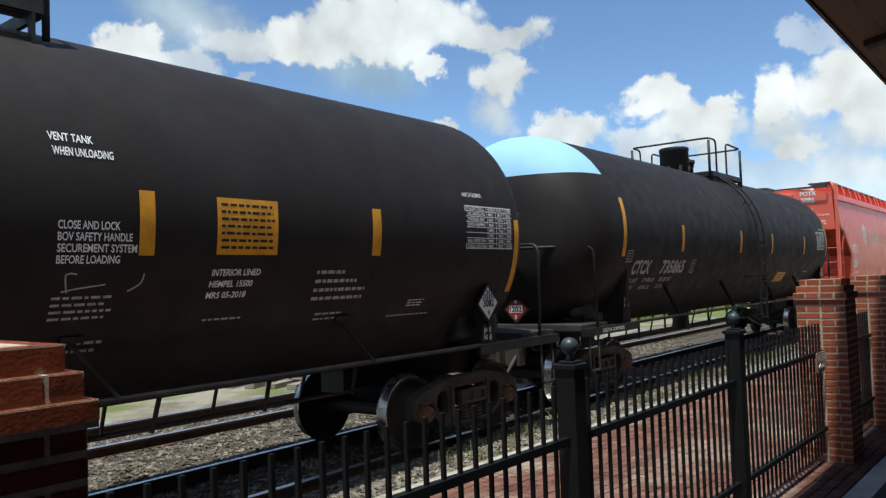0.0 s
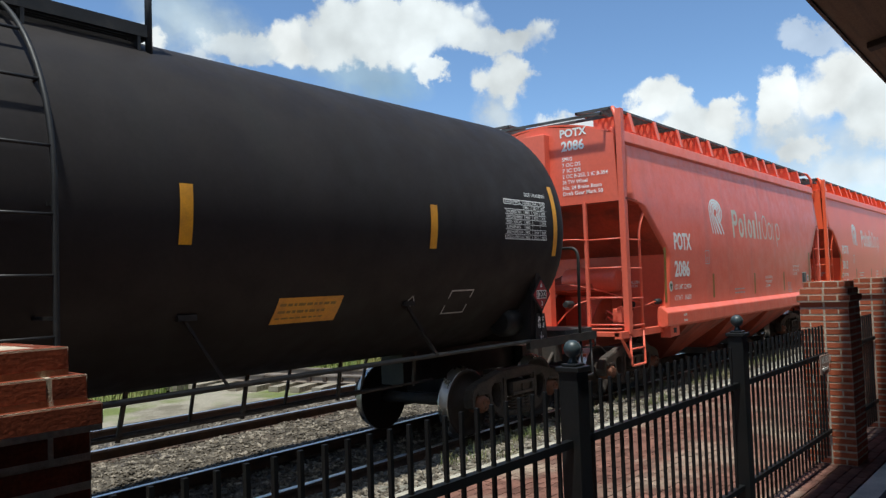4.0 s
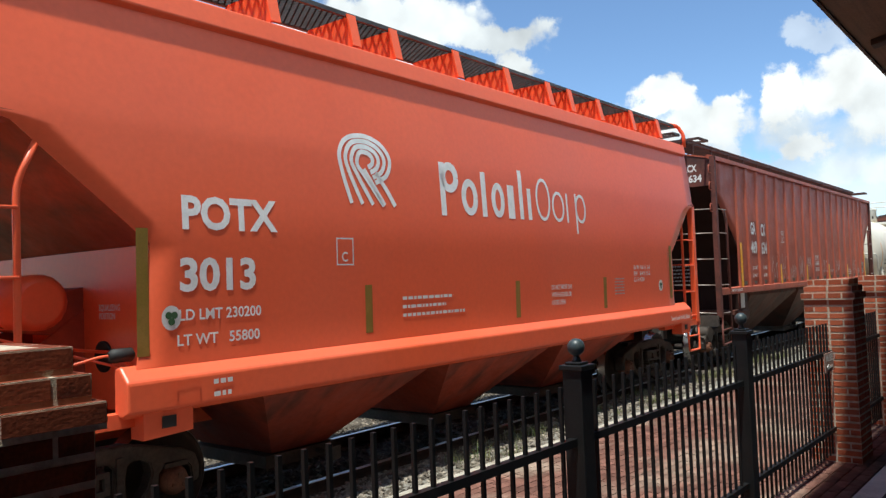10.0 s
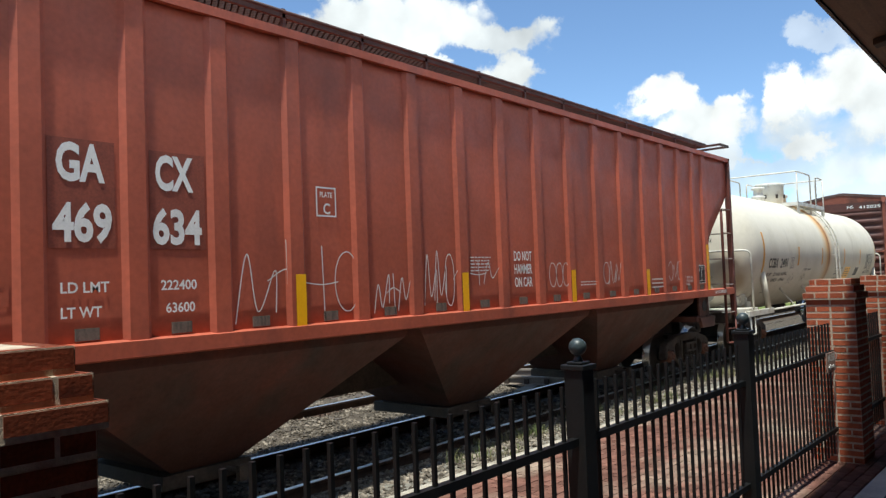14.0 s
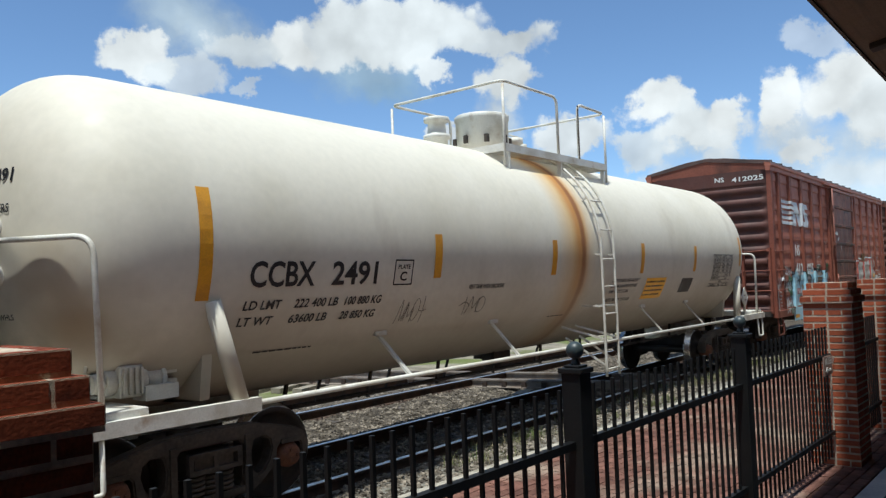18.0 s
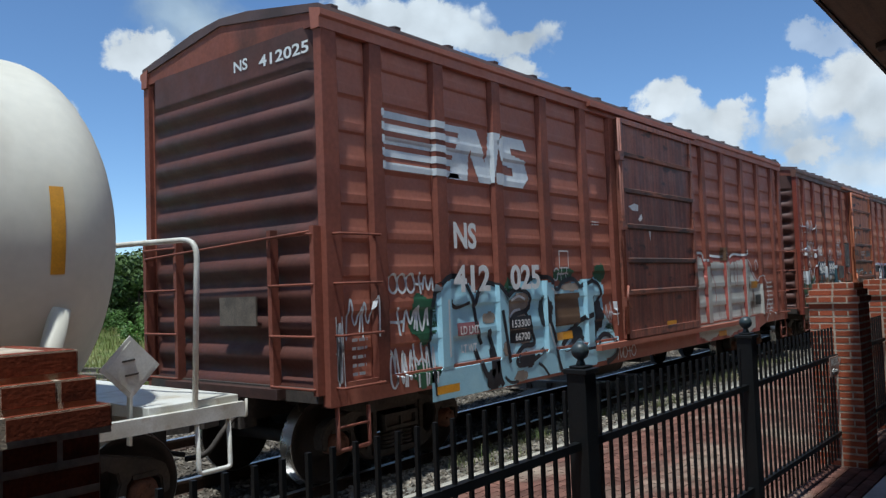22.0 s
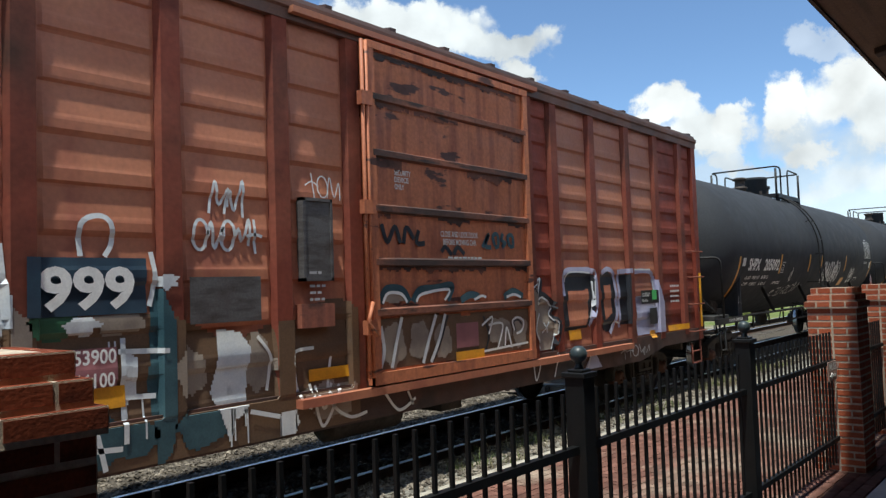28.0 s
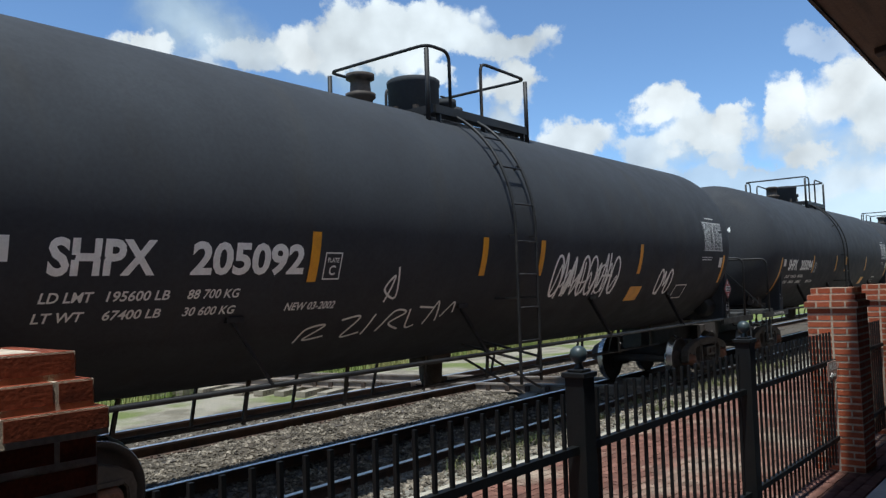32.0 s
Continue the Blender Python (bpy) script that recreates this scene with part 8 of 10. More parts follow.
        tube(bm, bent([(X(0.7), -0.9, 1.14), (X(0.8), -0.6, 1.32), (X(1.1), -0.55, 1.30), (X(1.2), -0.5, 1.1)], 0.1, 4), 0.03, 8)
        part("brake_pipe", bm, MAT["truck"], car)
        bm = bmesh.new()
        box(bm, min(X(1.75), X(2.6)), max(X(1.75), X(2.6)), -1.50, 1.50, 1.10, 1.20)
        for k in (-1, 1):
            prism(bm, [(X(1.95), 1.2), (X(2.45), 1.2), (X(2.45), 1.62), (X(1.95), 1.62)], "y", k * 1.5 - 0.02, k * 1.5 + 0.02)
            prism(bm, [(X(1.75), 0.98), (X(2.4), 0.98), (X(2.5), 1.18), (X(1.7), 1.18)], "y", k * 1.52 - 0.03, k * 1.52 + 0.03)
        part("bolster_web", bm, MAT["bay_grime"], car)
        if s < 0:
            pieces("drain_hole", MAT["stencil_black"], car, [lambda q: lathe(q, [(-1.53, 0.11), (-1.521, 0.11)], 18, "y", (L - 2.2, 0, 1.40))])
        if s > 0:
            bm = bmesh.new()
            box(bm, 1.98, 2.24, -1.528, -1.522, 1.24, 1.58)
            part("lube_plate", bm, MAT["chart"], car, "worn white stencil plate")
            bm = bmesh.new()
            lathe(bm, [(-1.528, 0.09), (-1.521, 0.09)], 18, "y", (2.34, 0, 1.45))
            part("drain_hole", bm, MAT["stencil_black"], car)
        for y in (-0.42, 0.95):
            bm = bmesh.new()
            bar(bm, (X(0.57), y, 1.12), (X(0.57), y, 4.05), 0.09, 0.06)
            part("end_post", bm, MAT["frame_shaded"], car)
        for k in (-1, 1):
            bm = bmesh.new()
            box(bm, min(X(0.52), X(0.62)), max(X(0.52), X(0.62)), k * 1.55 - 0.05, k * 1.55 + 0.05, 1.12, 4.46)
            corner = part("corner_post", bm, MAT["frame_shaded"], car)
            for z in (1.20, 1.78, 2.32, 2.86, 3.36):
                pieces("rung", MAT["rung_steel"], corner, [lambda b: tube(b, [(X(0.56), k * 0.42, z + 0.03), (X(0.56), k * 1.55, z)], 0.013, 6), lambda b: tube(b, [(X(0.58), k * 1.58, z), (X(1.14), k * 1.58, z)], 0.013, 6)], "bright worn ladder rung")
            for z in (3.3, 3.75, 4.1):
                pieces("grab_iron", M, corner, [lambda b: tube(b, bent([(X(0.5), k * 1.52, z), (X(0.40), k * 1.52, z), (X(0.40), k * 1.52, z + 0.16), (X(0.5), k * 1.52, z + 0.16)], 0.04, 3), 0.012, 6)])
            bm = bmesh.new()
            tube(bm, bent([(X(1.14), k * 1.58, 0.60), (X(1.14), k * 1.58, 3.1), (X(1.08), k * 1.56, 3.35)], 0.08, 3), 0.03, 6)
            tube(bm, bent([(X(0.58), k * 1.58, 1.15), (X(0.58), k * 1.58, 0.55), (X(1.12), k * 1.58, 0.58)], 0.03, 2), 0.022, 6)
            tube(bm, [(X(0.58), k * 1.58, 0.85), (X(1.12), k * 1.58, 0.87)], 0.013, 6)
            part("ladder_stile", bm, MAT["frame_shaded"], corner)
        bm = bmesh.new()
        tube(bm, [(X(0.53), -0.42, 2.9), (X(0.50), 1.55, 2.92)], 0.013, 6)
        part("hand_rail", bm, MAT["grate"], car)
        if s > 0:
            def face(y, z):
                return lambda u, v: (0.576, y - u, z + v)
            write(es, "GACX", face(-0.82, 4.18), 0.14, 0.39, "white", 0.035)
            write(es, "469634", face(-0.74, 3.96), 0.14, 0.57, "white", 0.035)
            bars(car, lambda u, v: (2.045, 0.1 - u, 2.25 + v), 0.6, 0.42, 5, MAT["silver"], RND)
    bm = bmesh.new()
    for k in range(20):
        a, b = 2 * math.pi * k / 20, 2 * math.pi * (k + 1) / 20
        tube(bm, [(L - 0.40, 0.5 + 0.27 * math.cos(a), 2.35 + 0.27 * math.sin(a)), (L - 0.40, 0.5 + 0.27 * math.cos(b), 2.35 + 0.27 * math.sin(b))], 0.016, 6, False)
    for k in range(4):
        a = 1.57 * k
        tube(bm, [(L - 0.42, 0.5, 2.35), (L - 0.40, 0.5 + 0.27 * math.cos(a), 2.35 + 0.27 * math.sin(a))], 0.014, 6)
    box(bm, L - 0.58, L - 0.44, 0.38, 0.62, 2.1, 2.6)
    part("brake_wheel", bm, MAT["black_trim"], car)
    bm = bmesh.new()
    box(bm, 0.6, L - 0.6, -0.18, 0.18, 0.74, 1.1)
    lathe(bm, [(-0.9, 0.15), (-0.85, 0.2), (0.1, 0.2), (0.15, 0.15)], 16, "y", (1.2, -0.2, 0.72))
    part("centre_sill", bm, MAT["truck"], car)
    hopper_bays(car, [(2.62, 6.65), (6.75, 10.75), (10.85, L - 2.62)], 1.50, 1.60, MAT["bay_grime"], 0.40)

    def at(x, z):
        return lambda u, v: (x + u, -1.543, z + v)
    patch(host, "stencil_ground", at(0, 0), 2.80, 3.30, 2.40, 3.20, MAT["stencil_brown"], 1)
    patch(host, "stencil_ground", at(0, 0), 3.58, 4.08, 2.40, 3.18, MAT["stencil_brown"], 1)

    def up(x, z):
        return lambda u, v: (x + u, -1.548, z + v)
    write(host, "GA", up(2.86, 2.90), 0.26, 0.36, "white", 0.035)
    write(host, "CX", up(3.63, 2.88), 0.26, 0.34, "white", 0.035)
    write(host, "469", up(2.83, 2.46), 0.26, 0.44, "white", 0.035)
    write(host, "634", up(3.60, 2.45), 0.26, 0.44, "white", 0.035)
    for t, x, z, w in (("LD LMT", 2.88, 2.08, 0.36), ("LT WT", 2.88, 1.90, 0.30), ("222400", 3.66, 2.08, 0.32), ("63600", 3.70, 1.90, 0.26)):
        write(host, t, up(x, z), 0.075, w, "white")
    write(host, "2 INCH HF COMP SHOES", lambda u, v: (1.18 + u, -1.604, 1.62 + v), 0.055, 0.72, "white")
    write(host, "2 INCH HF COMP SHOES", lambda u, v: (15.74 + u, -1.604, 1.62 + v), 0.055, 0.66, "white")
    for t, z, w in (("EXW   10-8 H  8-5", 1.95, 0.48), ("EW     9-2 H 14-6", 1.885, 0.48), ("CUFT  4750", 1.82, 0.33)):
        write(host, t, up(14.27, z), 0.045, w, "white")
    patch(host, "data_plate", up(14.98, 1.84), 0, 0.42, 0, 0.36, MAT["ink"], 1, "black data plate with a white border")
    outline(host, "plate_rule", lambda u, v: (14.98 + u, -1.552, 1.84 + v), 0, 0.42, 0, 0.36, 0.016, MAT["chart"])
    for t, x, z, w in (("ABDX", 15.02, 2.13, 0.10), ("ABDSPX", 15.02, 2.08, 0.13), ("LUB", 15.26, 2.13, 0.06), ("NO", 15.26, 2.08, 0.05)):
        write(host, t, lambda u, v, x=x, z=z: (x + u, -1.553, z + v), 0.035, w, "chart")
    pieces("plate_rule", MAT["chart"], host, [lambda q: box(q, 15.21, 15.222, -1.553, -1.551, 1.90, 2.18), lambda q: box(q, 15.0, 15.38, -1.553, -1.551, 1.893, 1.902)])
    outline(host, "plate_mark", up(5.30, 2.73), 0, 0.26, 0, 0.29, 0.016, MAT["chart"])
    write(host, "C", up(5.39, 2.76), 0.10, 0.09, "chart")
    write(host, "PLATE", up(5.35, 2.92), 0.05, 0.16, "chart")
    for k, t in enumerate(("DO NOT", "HAMMER", "ON CAR")):
        write(host, t, up(8.66, 2.30 - 0.17 * k), 0.12, 0.42, "white")
    for x, z0, z1, w in ((2.02, 1.67, 2.68, 0.065), (5.06, 1.67, 2.18, 0.06), (7.57, 1.67, 2.16, 0.06), (10.14, 1.67, 2.16, 0.06), (12.69, 1.67, 2.14, 0.06), (15.52, 1.67, 2.6, 0.065)):
        patch(host, "reflector", lambda u, v, x=x: (x + u, -1.580, v), -w, w, z0, z1, MAT["yellow_new"], 2, "bright yellow reflective strip")
    for x, z, w, h, r in ((7.72, 2.36, 0.42, 0.2, 5), (10.4, 2.0, 0.6, 0.08, 2), (2.2, 1.66, 0.4, 0.08, 2), (12.9, 2.0, 0.5, 0.2, 3)):
        bars(host, up(x, z), w, h, r, MAT["chart"], RND, fill=0.9)
    outline(host, "access_door", at(2.32, 2.0), 0, 0.22, 0, 0.20, 0.03, M)
    r = random.Random(4)
    for x, z, w, h, n in ((4.35, 1.75, 0.7, 0.75, 2), (5.15, 1.75, 0.65, 0.7, 2), (6.05, 1.75, 0.55, 0.42, 3), (6.85, 1.72, 0.7, 0.72, 4), (9.5, 1.9, 0.55, 0.4, 3), (11.1, 1.9, 0.6, 0.4, 3), (13.6, 1.9, 0.6, 0.4, 3), (7.7, 2.0, 0.55, 0.3, 2)):
        scribble(host, "graffiti", up(x, z), tag_strokes(r, 0, w, 0, h, n), 0.011, MAT["chart"], "thin chalky white scrawl")


brown_hopper()


# ---- box cars ----
MAT.update(
    box_brown=material("boxcar_oxide_red", (0.335, 0.112, 0.068), 0.6, second=(0.285, 0.092, 0.056), mix_scale=1.3, grain=0.12, grain_scale=22, bump=0.0015, bump_scale=4, vary=0.07, dirt=(0.34, 0.13, 0.085), dirt_scale=0.9, dirt_lo=0.58, dirt_hi=0.85, dirt_stretch=(1.5, 1, 0.4)),
    box_worn=material("boxcar_patched_red", (0.42, 0.160, 0.085), 0.6, second=(0.36, 0.120, 0.067), mix_scale=1.1, grain=0.12, grain_scale=22, bump=0.0015, bump_scale=4, vary=0.16, dirt=(0.27, 0.078, 0.050), dirt_scale=0.8, dirt_lo=0.55, dirt_hi=0.75, dirt_stretch=(1.5, 1, 0.5)),
    door_rust=material("door_worn_red", (0.30, 0.105, 0.066), 0.6, second=(0.16, 0.062, 0.045), mix_scale=2.0, mix_lo=0.38, mix_hi=0.62, stretch=(5, 1, 0.35), grain=0.2, grain_scale=25, bump=0.002, bump_scale=6, dirt=(0.075, 0.035, 0.027), dirt_scale=2.6, dirt_lo=0.60, dirt_hi=0.68, dirt_stretch=(0.8, 1, 1.8)),
    door_scaly=material("door_flaking_red", (0.47, 0.158, 0.070), 0.65, second=(0.31, 0.098, 0.050), mix_scale=1.3, mix_lo=0.48, mix_hi=0.62, stretch=(6, 1, 0.5), grain=0.2, grain_scale=25, bump=0.002, bump_scale=6, dirt=(0.075, 0.030, 0.023), dirt_scale=2.4, dirt_lo=0.61, dirt_hi=0.64, dirt_stretch=(0.55, 1, 1.9)),
    post_red=material("boxcar_post_red", (0.20, 0.050, 0.031), 0.68, spec=0.25, second=(0.24, 0.074, 0.045), mix_scale=1.2, grain=0.15, grain_scale=22, bump=0.0015, bump_scale=4, dirt=(0.07, 0.032, 0.022), dirt_scale=1.0, dirt_lo=0.5, dirt_hi=0.72, vary=0.12),
    post_brown=material("boxcar_post_brown", (0.23, 0.074, 0.047), 0.68, second=(0.19, 0.060, 0.039), mix_scale=1.4, grain=0.15, grain_scale=22, bump=0.0015, bump_scale=4, dirt=(0.075, 0.035, 0.026), dirt_scale=1.2, dirt_lo=0.54, dirt_hi=0.75, vary=0.08, spec=0.3),
    # box car ends, far darker than the sides
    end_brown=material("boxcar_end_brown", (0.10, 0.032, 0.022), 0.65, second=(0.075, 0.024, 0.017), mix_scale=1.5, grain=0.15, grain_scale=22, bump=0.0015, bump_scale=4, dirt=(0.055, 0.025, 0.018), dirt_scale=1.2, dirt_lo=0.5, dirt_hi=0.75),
    # shade of the gap between the cars is put into this end colour
    end_shaded=material("boxcar_end_shaded", (0.10, 0.036, 0.024), 0.65, second=(0.075, 0.026, 0.018), mix_scale=1.5, grain=0.15, grain_scale=22, bump=0.0015, bump_scale=4, dirt=(0.06, 0.028, 0.02), dirt_scale=1.2, dirt_lo=0.5, dirt_hi=0.75),
    spray_blue=material("spray_light_blue", (0.36, 0.62, 0.74), 0.5, second=(0.42, 0.68, 0.78), mix_scale=2.5, grain=0.06),
    spray_black=material("spray_black", (0.018, 0.020, 0.026), 0.5, grain=0.15),
    spray_tan=material("spray_tan", (0.30, 0.25, 0.20), 0.55, second=(0.22, 0.18, 0.15), mix_scale=4, grain=0.1),
    spray_green=material("spray_green", (0.03, 0.10, 0.05), 0.5, second=(0.04, 0.14, 0.07), mix_scale=3, grain=0.1),
    spray_grey=material("primer_grey", (0.50, 0.50, 0.46), 0.55, second=(0.40, 0.39, 0.35), mix_scale=1.8, grain=0.15, dirt=(0.16, 0.085, 0.06), dirt_scale=1.8, dirt_lo=0.60, dirt_hi=0.68, dirt_stretch=(2.0, 1, 0.6)),
    spray_teal=material("spray_dark_teal", (0.030, 0.075, 0.095), 0.5, second=(0.05, 0.11, 0.13), mix_scale=4, grain=0.15),
    old_red=material("old_spray_red", (0.42, 0.11, 0.085), 0.6, second=(0.22, 0.06, 0.045), mix_scale=4, grain=0.15),
    spray_white=material("spray_white", (0.68, 0.70, 0.70), 0.5, second=(0.50, 0.54, 0.58), mix_scale=4, mix_lo=0.4, mix_hi=0.7, grain=0.08),
    spray_lilac=material("spray_lilac", (0.42, 0.42, 0.56), 0.5, second=(0.34, 0.34, 0.48), mix_scale=3, grain=0.1),
    spray_navy=material("spray_dark_blue", (0.018, 0.035, 0.06), 0.5, second=(0.03, 0.06, 0.09), mix_scale=3, grain=0.1),
    spray_pink=material("stencil_pink", (0.30, 0.12, 0.13), 0.55, second=(0.24, 0.10, 0.11), mix_scale=3, grain=0.1),
    lime=material("ticket_green", (0.10, 0.55, 0.15), 0.5, grain=0.05),
    mud=material("spray_brown", (0.13, 0.075, 0.04), 0.6, second=(0.10, 0.06, 0.035), mix_scale=2, grain=0.15),
    box_dark=material("boxcar_old_red", (0.225, 0.049, 0.029), 0.65, spec=0.25, second=(0.18, 0.038, 0.024), mix_scale=1.3, grain=0.14, grain_scale=22, bump=0.0015, bump_scale=4, vary=0.07, dirt=(0.075, 0.03, 0.022), dirt_scale=1.0, dirt_lo=0.52, dirt_hi=0.7),
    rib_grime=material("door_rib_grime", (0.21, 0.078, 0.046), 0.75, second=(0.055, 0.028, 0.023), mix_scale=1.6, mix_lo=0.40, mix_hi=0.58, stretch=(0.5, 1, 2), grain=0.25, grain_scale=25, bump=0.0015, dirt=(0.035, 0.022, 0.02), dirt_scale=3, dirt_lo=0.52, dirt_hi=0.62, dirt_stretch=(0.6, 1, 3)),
    sill_grime=material("sill_grime", (0.055, 0.030, 0.023), 0.75, second=(0.085, 0.036, 0.025), mix_scale=1.6, grain=0.25, bump=0.0015, dirt=(0.03, 0.022, 0.019), dirt_scale=2.0),
    plate_steel=material("scratched_dark_steel", (0.12, 0.115, 0.115), 0.6, 0.2, second=(0.075, 0.068, 0.065), mix_scale=4, stretch=(1, 1, 5), grain=0.2, bump=0.001, dirt=(0.05, 0.03, 0.024), dirt_scale=2.5),
    plate_brown=material("roof_rail_brown", (0.10, 0.050, 0.036), 0.65, second=(0.15, 0.065, 0.042), mix_scale=1.4, grain=0.2, bump=0.001, dirt=(0.04, 0.03, 0.026), dirt_scale=1.2),
    roof_metal=material("roof_galvanised", (0.10, 0.055, 0.045), 0.6, second=(0.055, 0.032, 0.028), mix_scale=1.5, grain=0.15),
)
PITCH = 0.364


def rib_depth(z):
    """Depth of the pressed ribs of the side sheets at a height."""
    t = ((z - 1.08) / PITCH) % 1.0
    if t < 0.06:
        return 0.024 * t / 0.06
    if t < 0.30:
        return 0.024
    if t < 0.38:
        return 0.024 - 0.006 * (t - 0.30) / 0.08
    if t < 0.94:
        return 0.018 * (0.94 - t) / 0.56
    return 0.0


def in_shape(poly):
    """Whether a point lies inside a closed outline."""
    def f(x, z):
        hit = False
        j = len(poly) - 1
        for i in range(len(poly)):
            (xi, zi), (xj, zj) = poly[i], poly[j]
            if (zi > z) != (zj > z) and x < (xj - xi) * (z - zi) / (zj - zi) + xi:
                hit = not hit
            j = i
        return hit
    return f


def fill(parent, name, lay, inside, x0, x1, z0, z1, mat, cell=0.03, label=""):
    """Sprayed paint that follows the sheet: small squares inside an outline."""
    nx, nz = int((x1 - x0) / cell) + 1, int((z1 - z0) / cell) + 1
    verts, faces, idx = [], [], {}

    def vert(i, j):
        if (i, j) not in idx:
            idx[i, j] = len(verts)
            verts.append(lay(x0 + i * cell, z0 + j * cell))
        return idx[i, j]
    for i in range(nx):
        for j in range(nz):
            if inside(x0 + (i + 0.5) * cell, z0 + (j + 0.5) * cell):
                faces.append((vert(i, j), vert(i + 1, j), vert(i + 1, j + 1), vert(i, j + 1)))
    me = bpy.data.meshes.new(name)
    me.from_pydata(verts, [], faces)
    me.materials.append(mat)
    ob = new(name, me)
    ob.parent = parent
    return tagged(ob, label)


def blob(cx, cz, rx, rz, wob=0.25, seed=0.0):
    def f(x, z):
        a = math.atan2((z - cz) / rz, (x - cx) / rx)
        r = math.hypot((x - cx) / rx, (z - cz) / rz)
        return r < 1 + wob * noise.noise(Vector((math.cos(a) * 1.5, math.sin(a) * 1.5, seed)))
    return f


def blots(parent, name, lay, spots, mat, cell=0.02, label=""):
    """Separate sprayed blots: centre, half width, half height, raggedness, seed."""
    for cx, cz, rx, rz, wob, seed in spots:
        fill(parent, name, lay, blob(cx, cz, rx, rz, wob, seed), cx - 1.5 * rx, cx + 1.5 * rx, max(cz - 1.5 * rz, 0.79), cz + 1.5 * rz, mat, cell, label)


def shape(parent, name, lay, pts, mat, cell=0.02, label=""):
    """A sprayed area inside an outline."""
    xs, zs = [p[0] for p in pts], [p[1] for p in pts]
    fill(parent, name, lay, in_shape(pts), min(xs) - cell, max(xs) + cell, max(min(zs) - cell, 0.79), max(zs) + cell, mat, cell, label)


def box_car(x0, paint, door_paint, label):
    L, a0, a1 = 16.2, 0.55, 15.74 if paint == "box_brown" else 15.82
    car = rail_car("box_car", label, x0, L, 0.78 + 0.35, 0.78 + 0.35)
    M = MAT[paint]
    posts = [1.30, 2.33, 3.47, 4.59, 5.70, 6.62, 9.86, 10.52, 11.63, 12.83, 13.96, 15.05]
    top, low = 4.62, 1.14

    def depth(x, z):
        """How far the side stands out at a place."""
        if 6.72 < x < 9.74 and 1.12 < z < 4.64:
            for q in (4.05, 3.47, 2.90, 2.35, 1.84):
                if abs(z - q) < 0.035:
                    return 1.70
            return 1.655
        if z < low or z > top or x < 0.75 or x > a1 - 0.20:
            return 1.60
        for p in posts:
            if abs(x - p) < 0.105:
                return 1.605
        return 1.535 + rib_depth(z)

    def at(x, z):
        return lambda u, v: (x + u, -depth(x + u, z + v) - 0.005, z + v)

    # pressed side panels between the posts
    zs = []
    z = low
    while z < top:
        zs.append(z)
        z += 0.022
    zs.append(top)
    cache = {}
    edges = [0.65] + posts + [a1 - 0.10]
    host = None
    for s in (-1, 1):
        for p, q in zip(edges, edges[1:]):
            if p == 6.62:
                continue
            w = round(q - p, 2)
            if (w, s) not in cache:
                bm = bmesh.new()
                xs = (0.0, 0.10, 0.125, 0.15, w - 0.15, w - 0.125, w - 0.10, w)
                keep = (0, 0, 0.4, 1, 1, 0.4, 0, 0)
                g = [[bm.verts.new((x, s * (1.535 + rib_depth(zz) * k), zz)) for x, k in zip(xs, keep)] for zz in zs]
                for u, v in zip(g, g[1:]):
                    for i in range(len(xs) - 1):
                        bm.faces.new((u[i], u[i + 1], v[i + 1], v[i])).smooth = False
                cache[w, s] = finish("side_panel", bm, M)
            me = cache[w, s]
            if paint == "box_worn" and (p > 13.9 or p == 9.86):        # panels left in an older, darker red
                me = me.copy()
                me.materials[0] = MAT["box_dark"]
            o = child("side_panel", me, car, pose(p, 0, 0))
            if s < 0 and host is None:
                host = o
        bm = bmesh.new()
        prism(bm, [(s * 1.49, 1.10), (s * 1.49, 4.66), (s * 1.52, 4.66), (s * 1.52, 1.10)], "x", 0.6, a1 - 0.05)
        part("inner_wall", bm, M, car)
        for p in posts:
            bm = bmesh.new()
            prism(bm, [(p - 0.115, s * 1.53), (p - 0.085, s * 1.605), (p + 0.085, s * 1.605), (p + 0.115, s * 1.53)], "z", low - 0.06, top + 0.04)
            part("side_post", bm, MAT["post_brown"] if paint == "box_brown" else MAT["post_red"], car)
        pieces("corner_post", MAT["post_brown"] if paint == "box_brown" else MAT["box_dark"], car, [lambda b, x=x: box(b, x, x + 0.20, min(s * 1.50, s * 1.606), max(s * 1.50, s * 1.606), 0.95, 4.60) for x in (0.545, a1 - 0.195)])
        bm = bmesh.new()
        prism(bm, [(s * 1.50, 4.60), (s * 1.615, 4.60), (s * 1.615, 4.70), (s * 1.64, 4.72), (s * 1.64, 4.78), (s * 1.48, 4.82)], "x", a0 - 0.03, a1 + 0.03)
        part("side_plate", bm, M if paint == "box_brown" else MAT["plate_brown"], car)
        bm = bmesh.new()
        y0, y1 = sorted((s * 1.53, s * 1.60))
        prism(bm, [(0.55, 1.16), (0.55, 0.94), (2.2, 0.94), (3.0, 0.78), (13.1, 0.78), (14.0, 0.94), (a1, 0.94), (a1, 1.16)], "y", y0, y1)
        part("side_sill", bm, M if paint == "box_brown" else MAT["sill_grime"], car)
        # sliding door with its frame, rails and gear
        bm = bmesh.new()
        y0, y1 = sorted((s * 1.56, s * 1.655))
        box(bm, 6.74, 9.72, y0, y1, 1.12, 4.62)
        door = part("sliding_door", bm, MAT[door_paint], car, "worn sliding door with flaking paint")
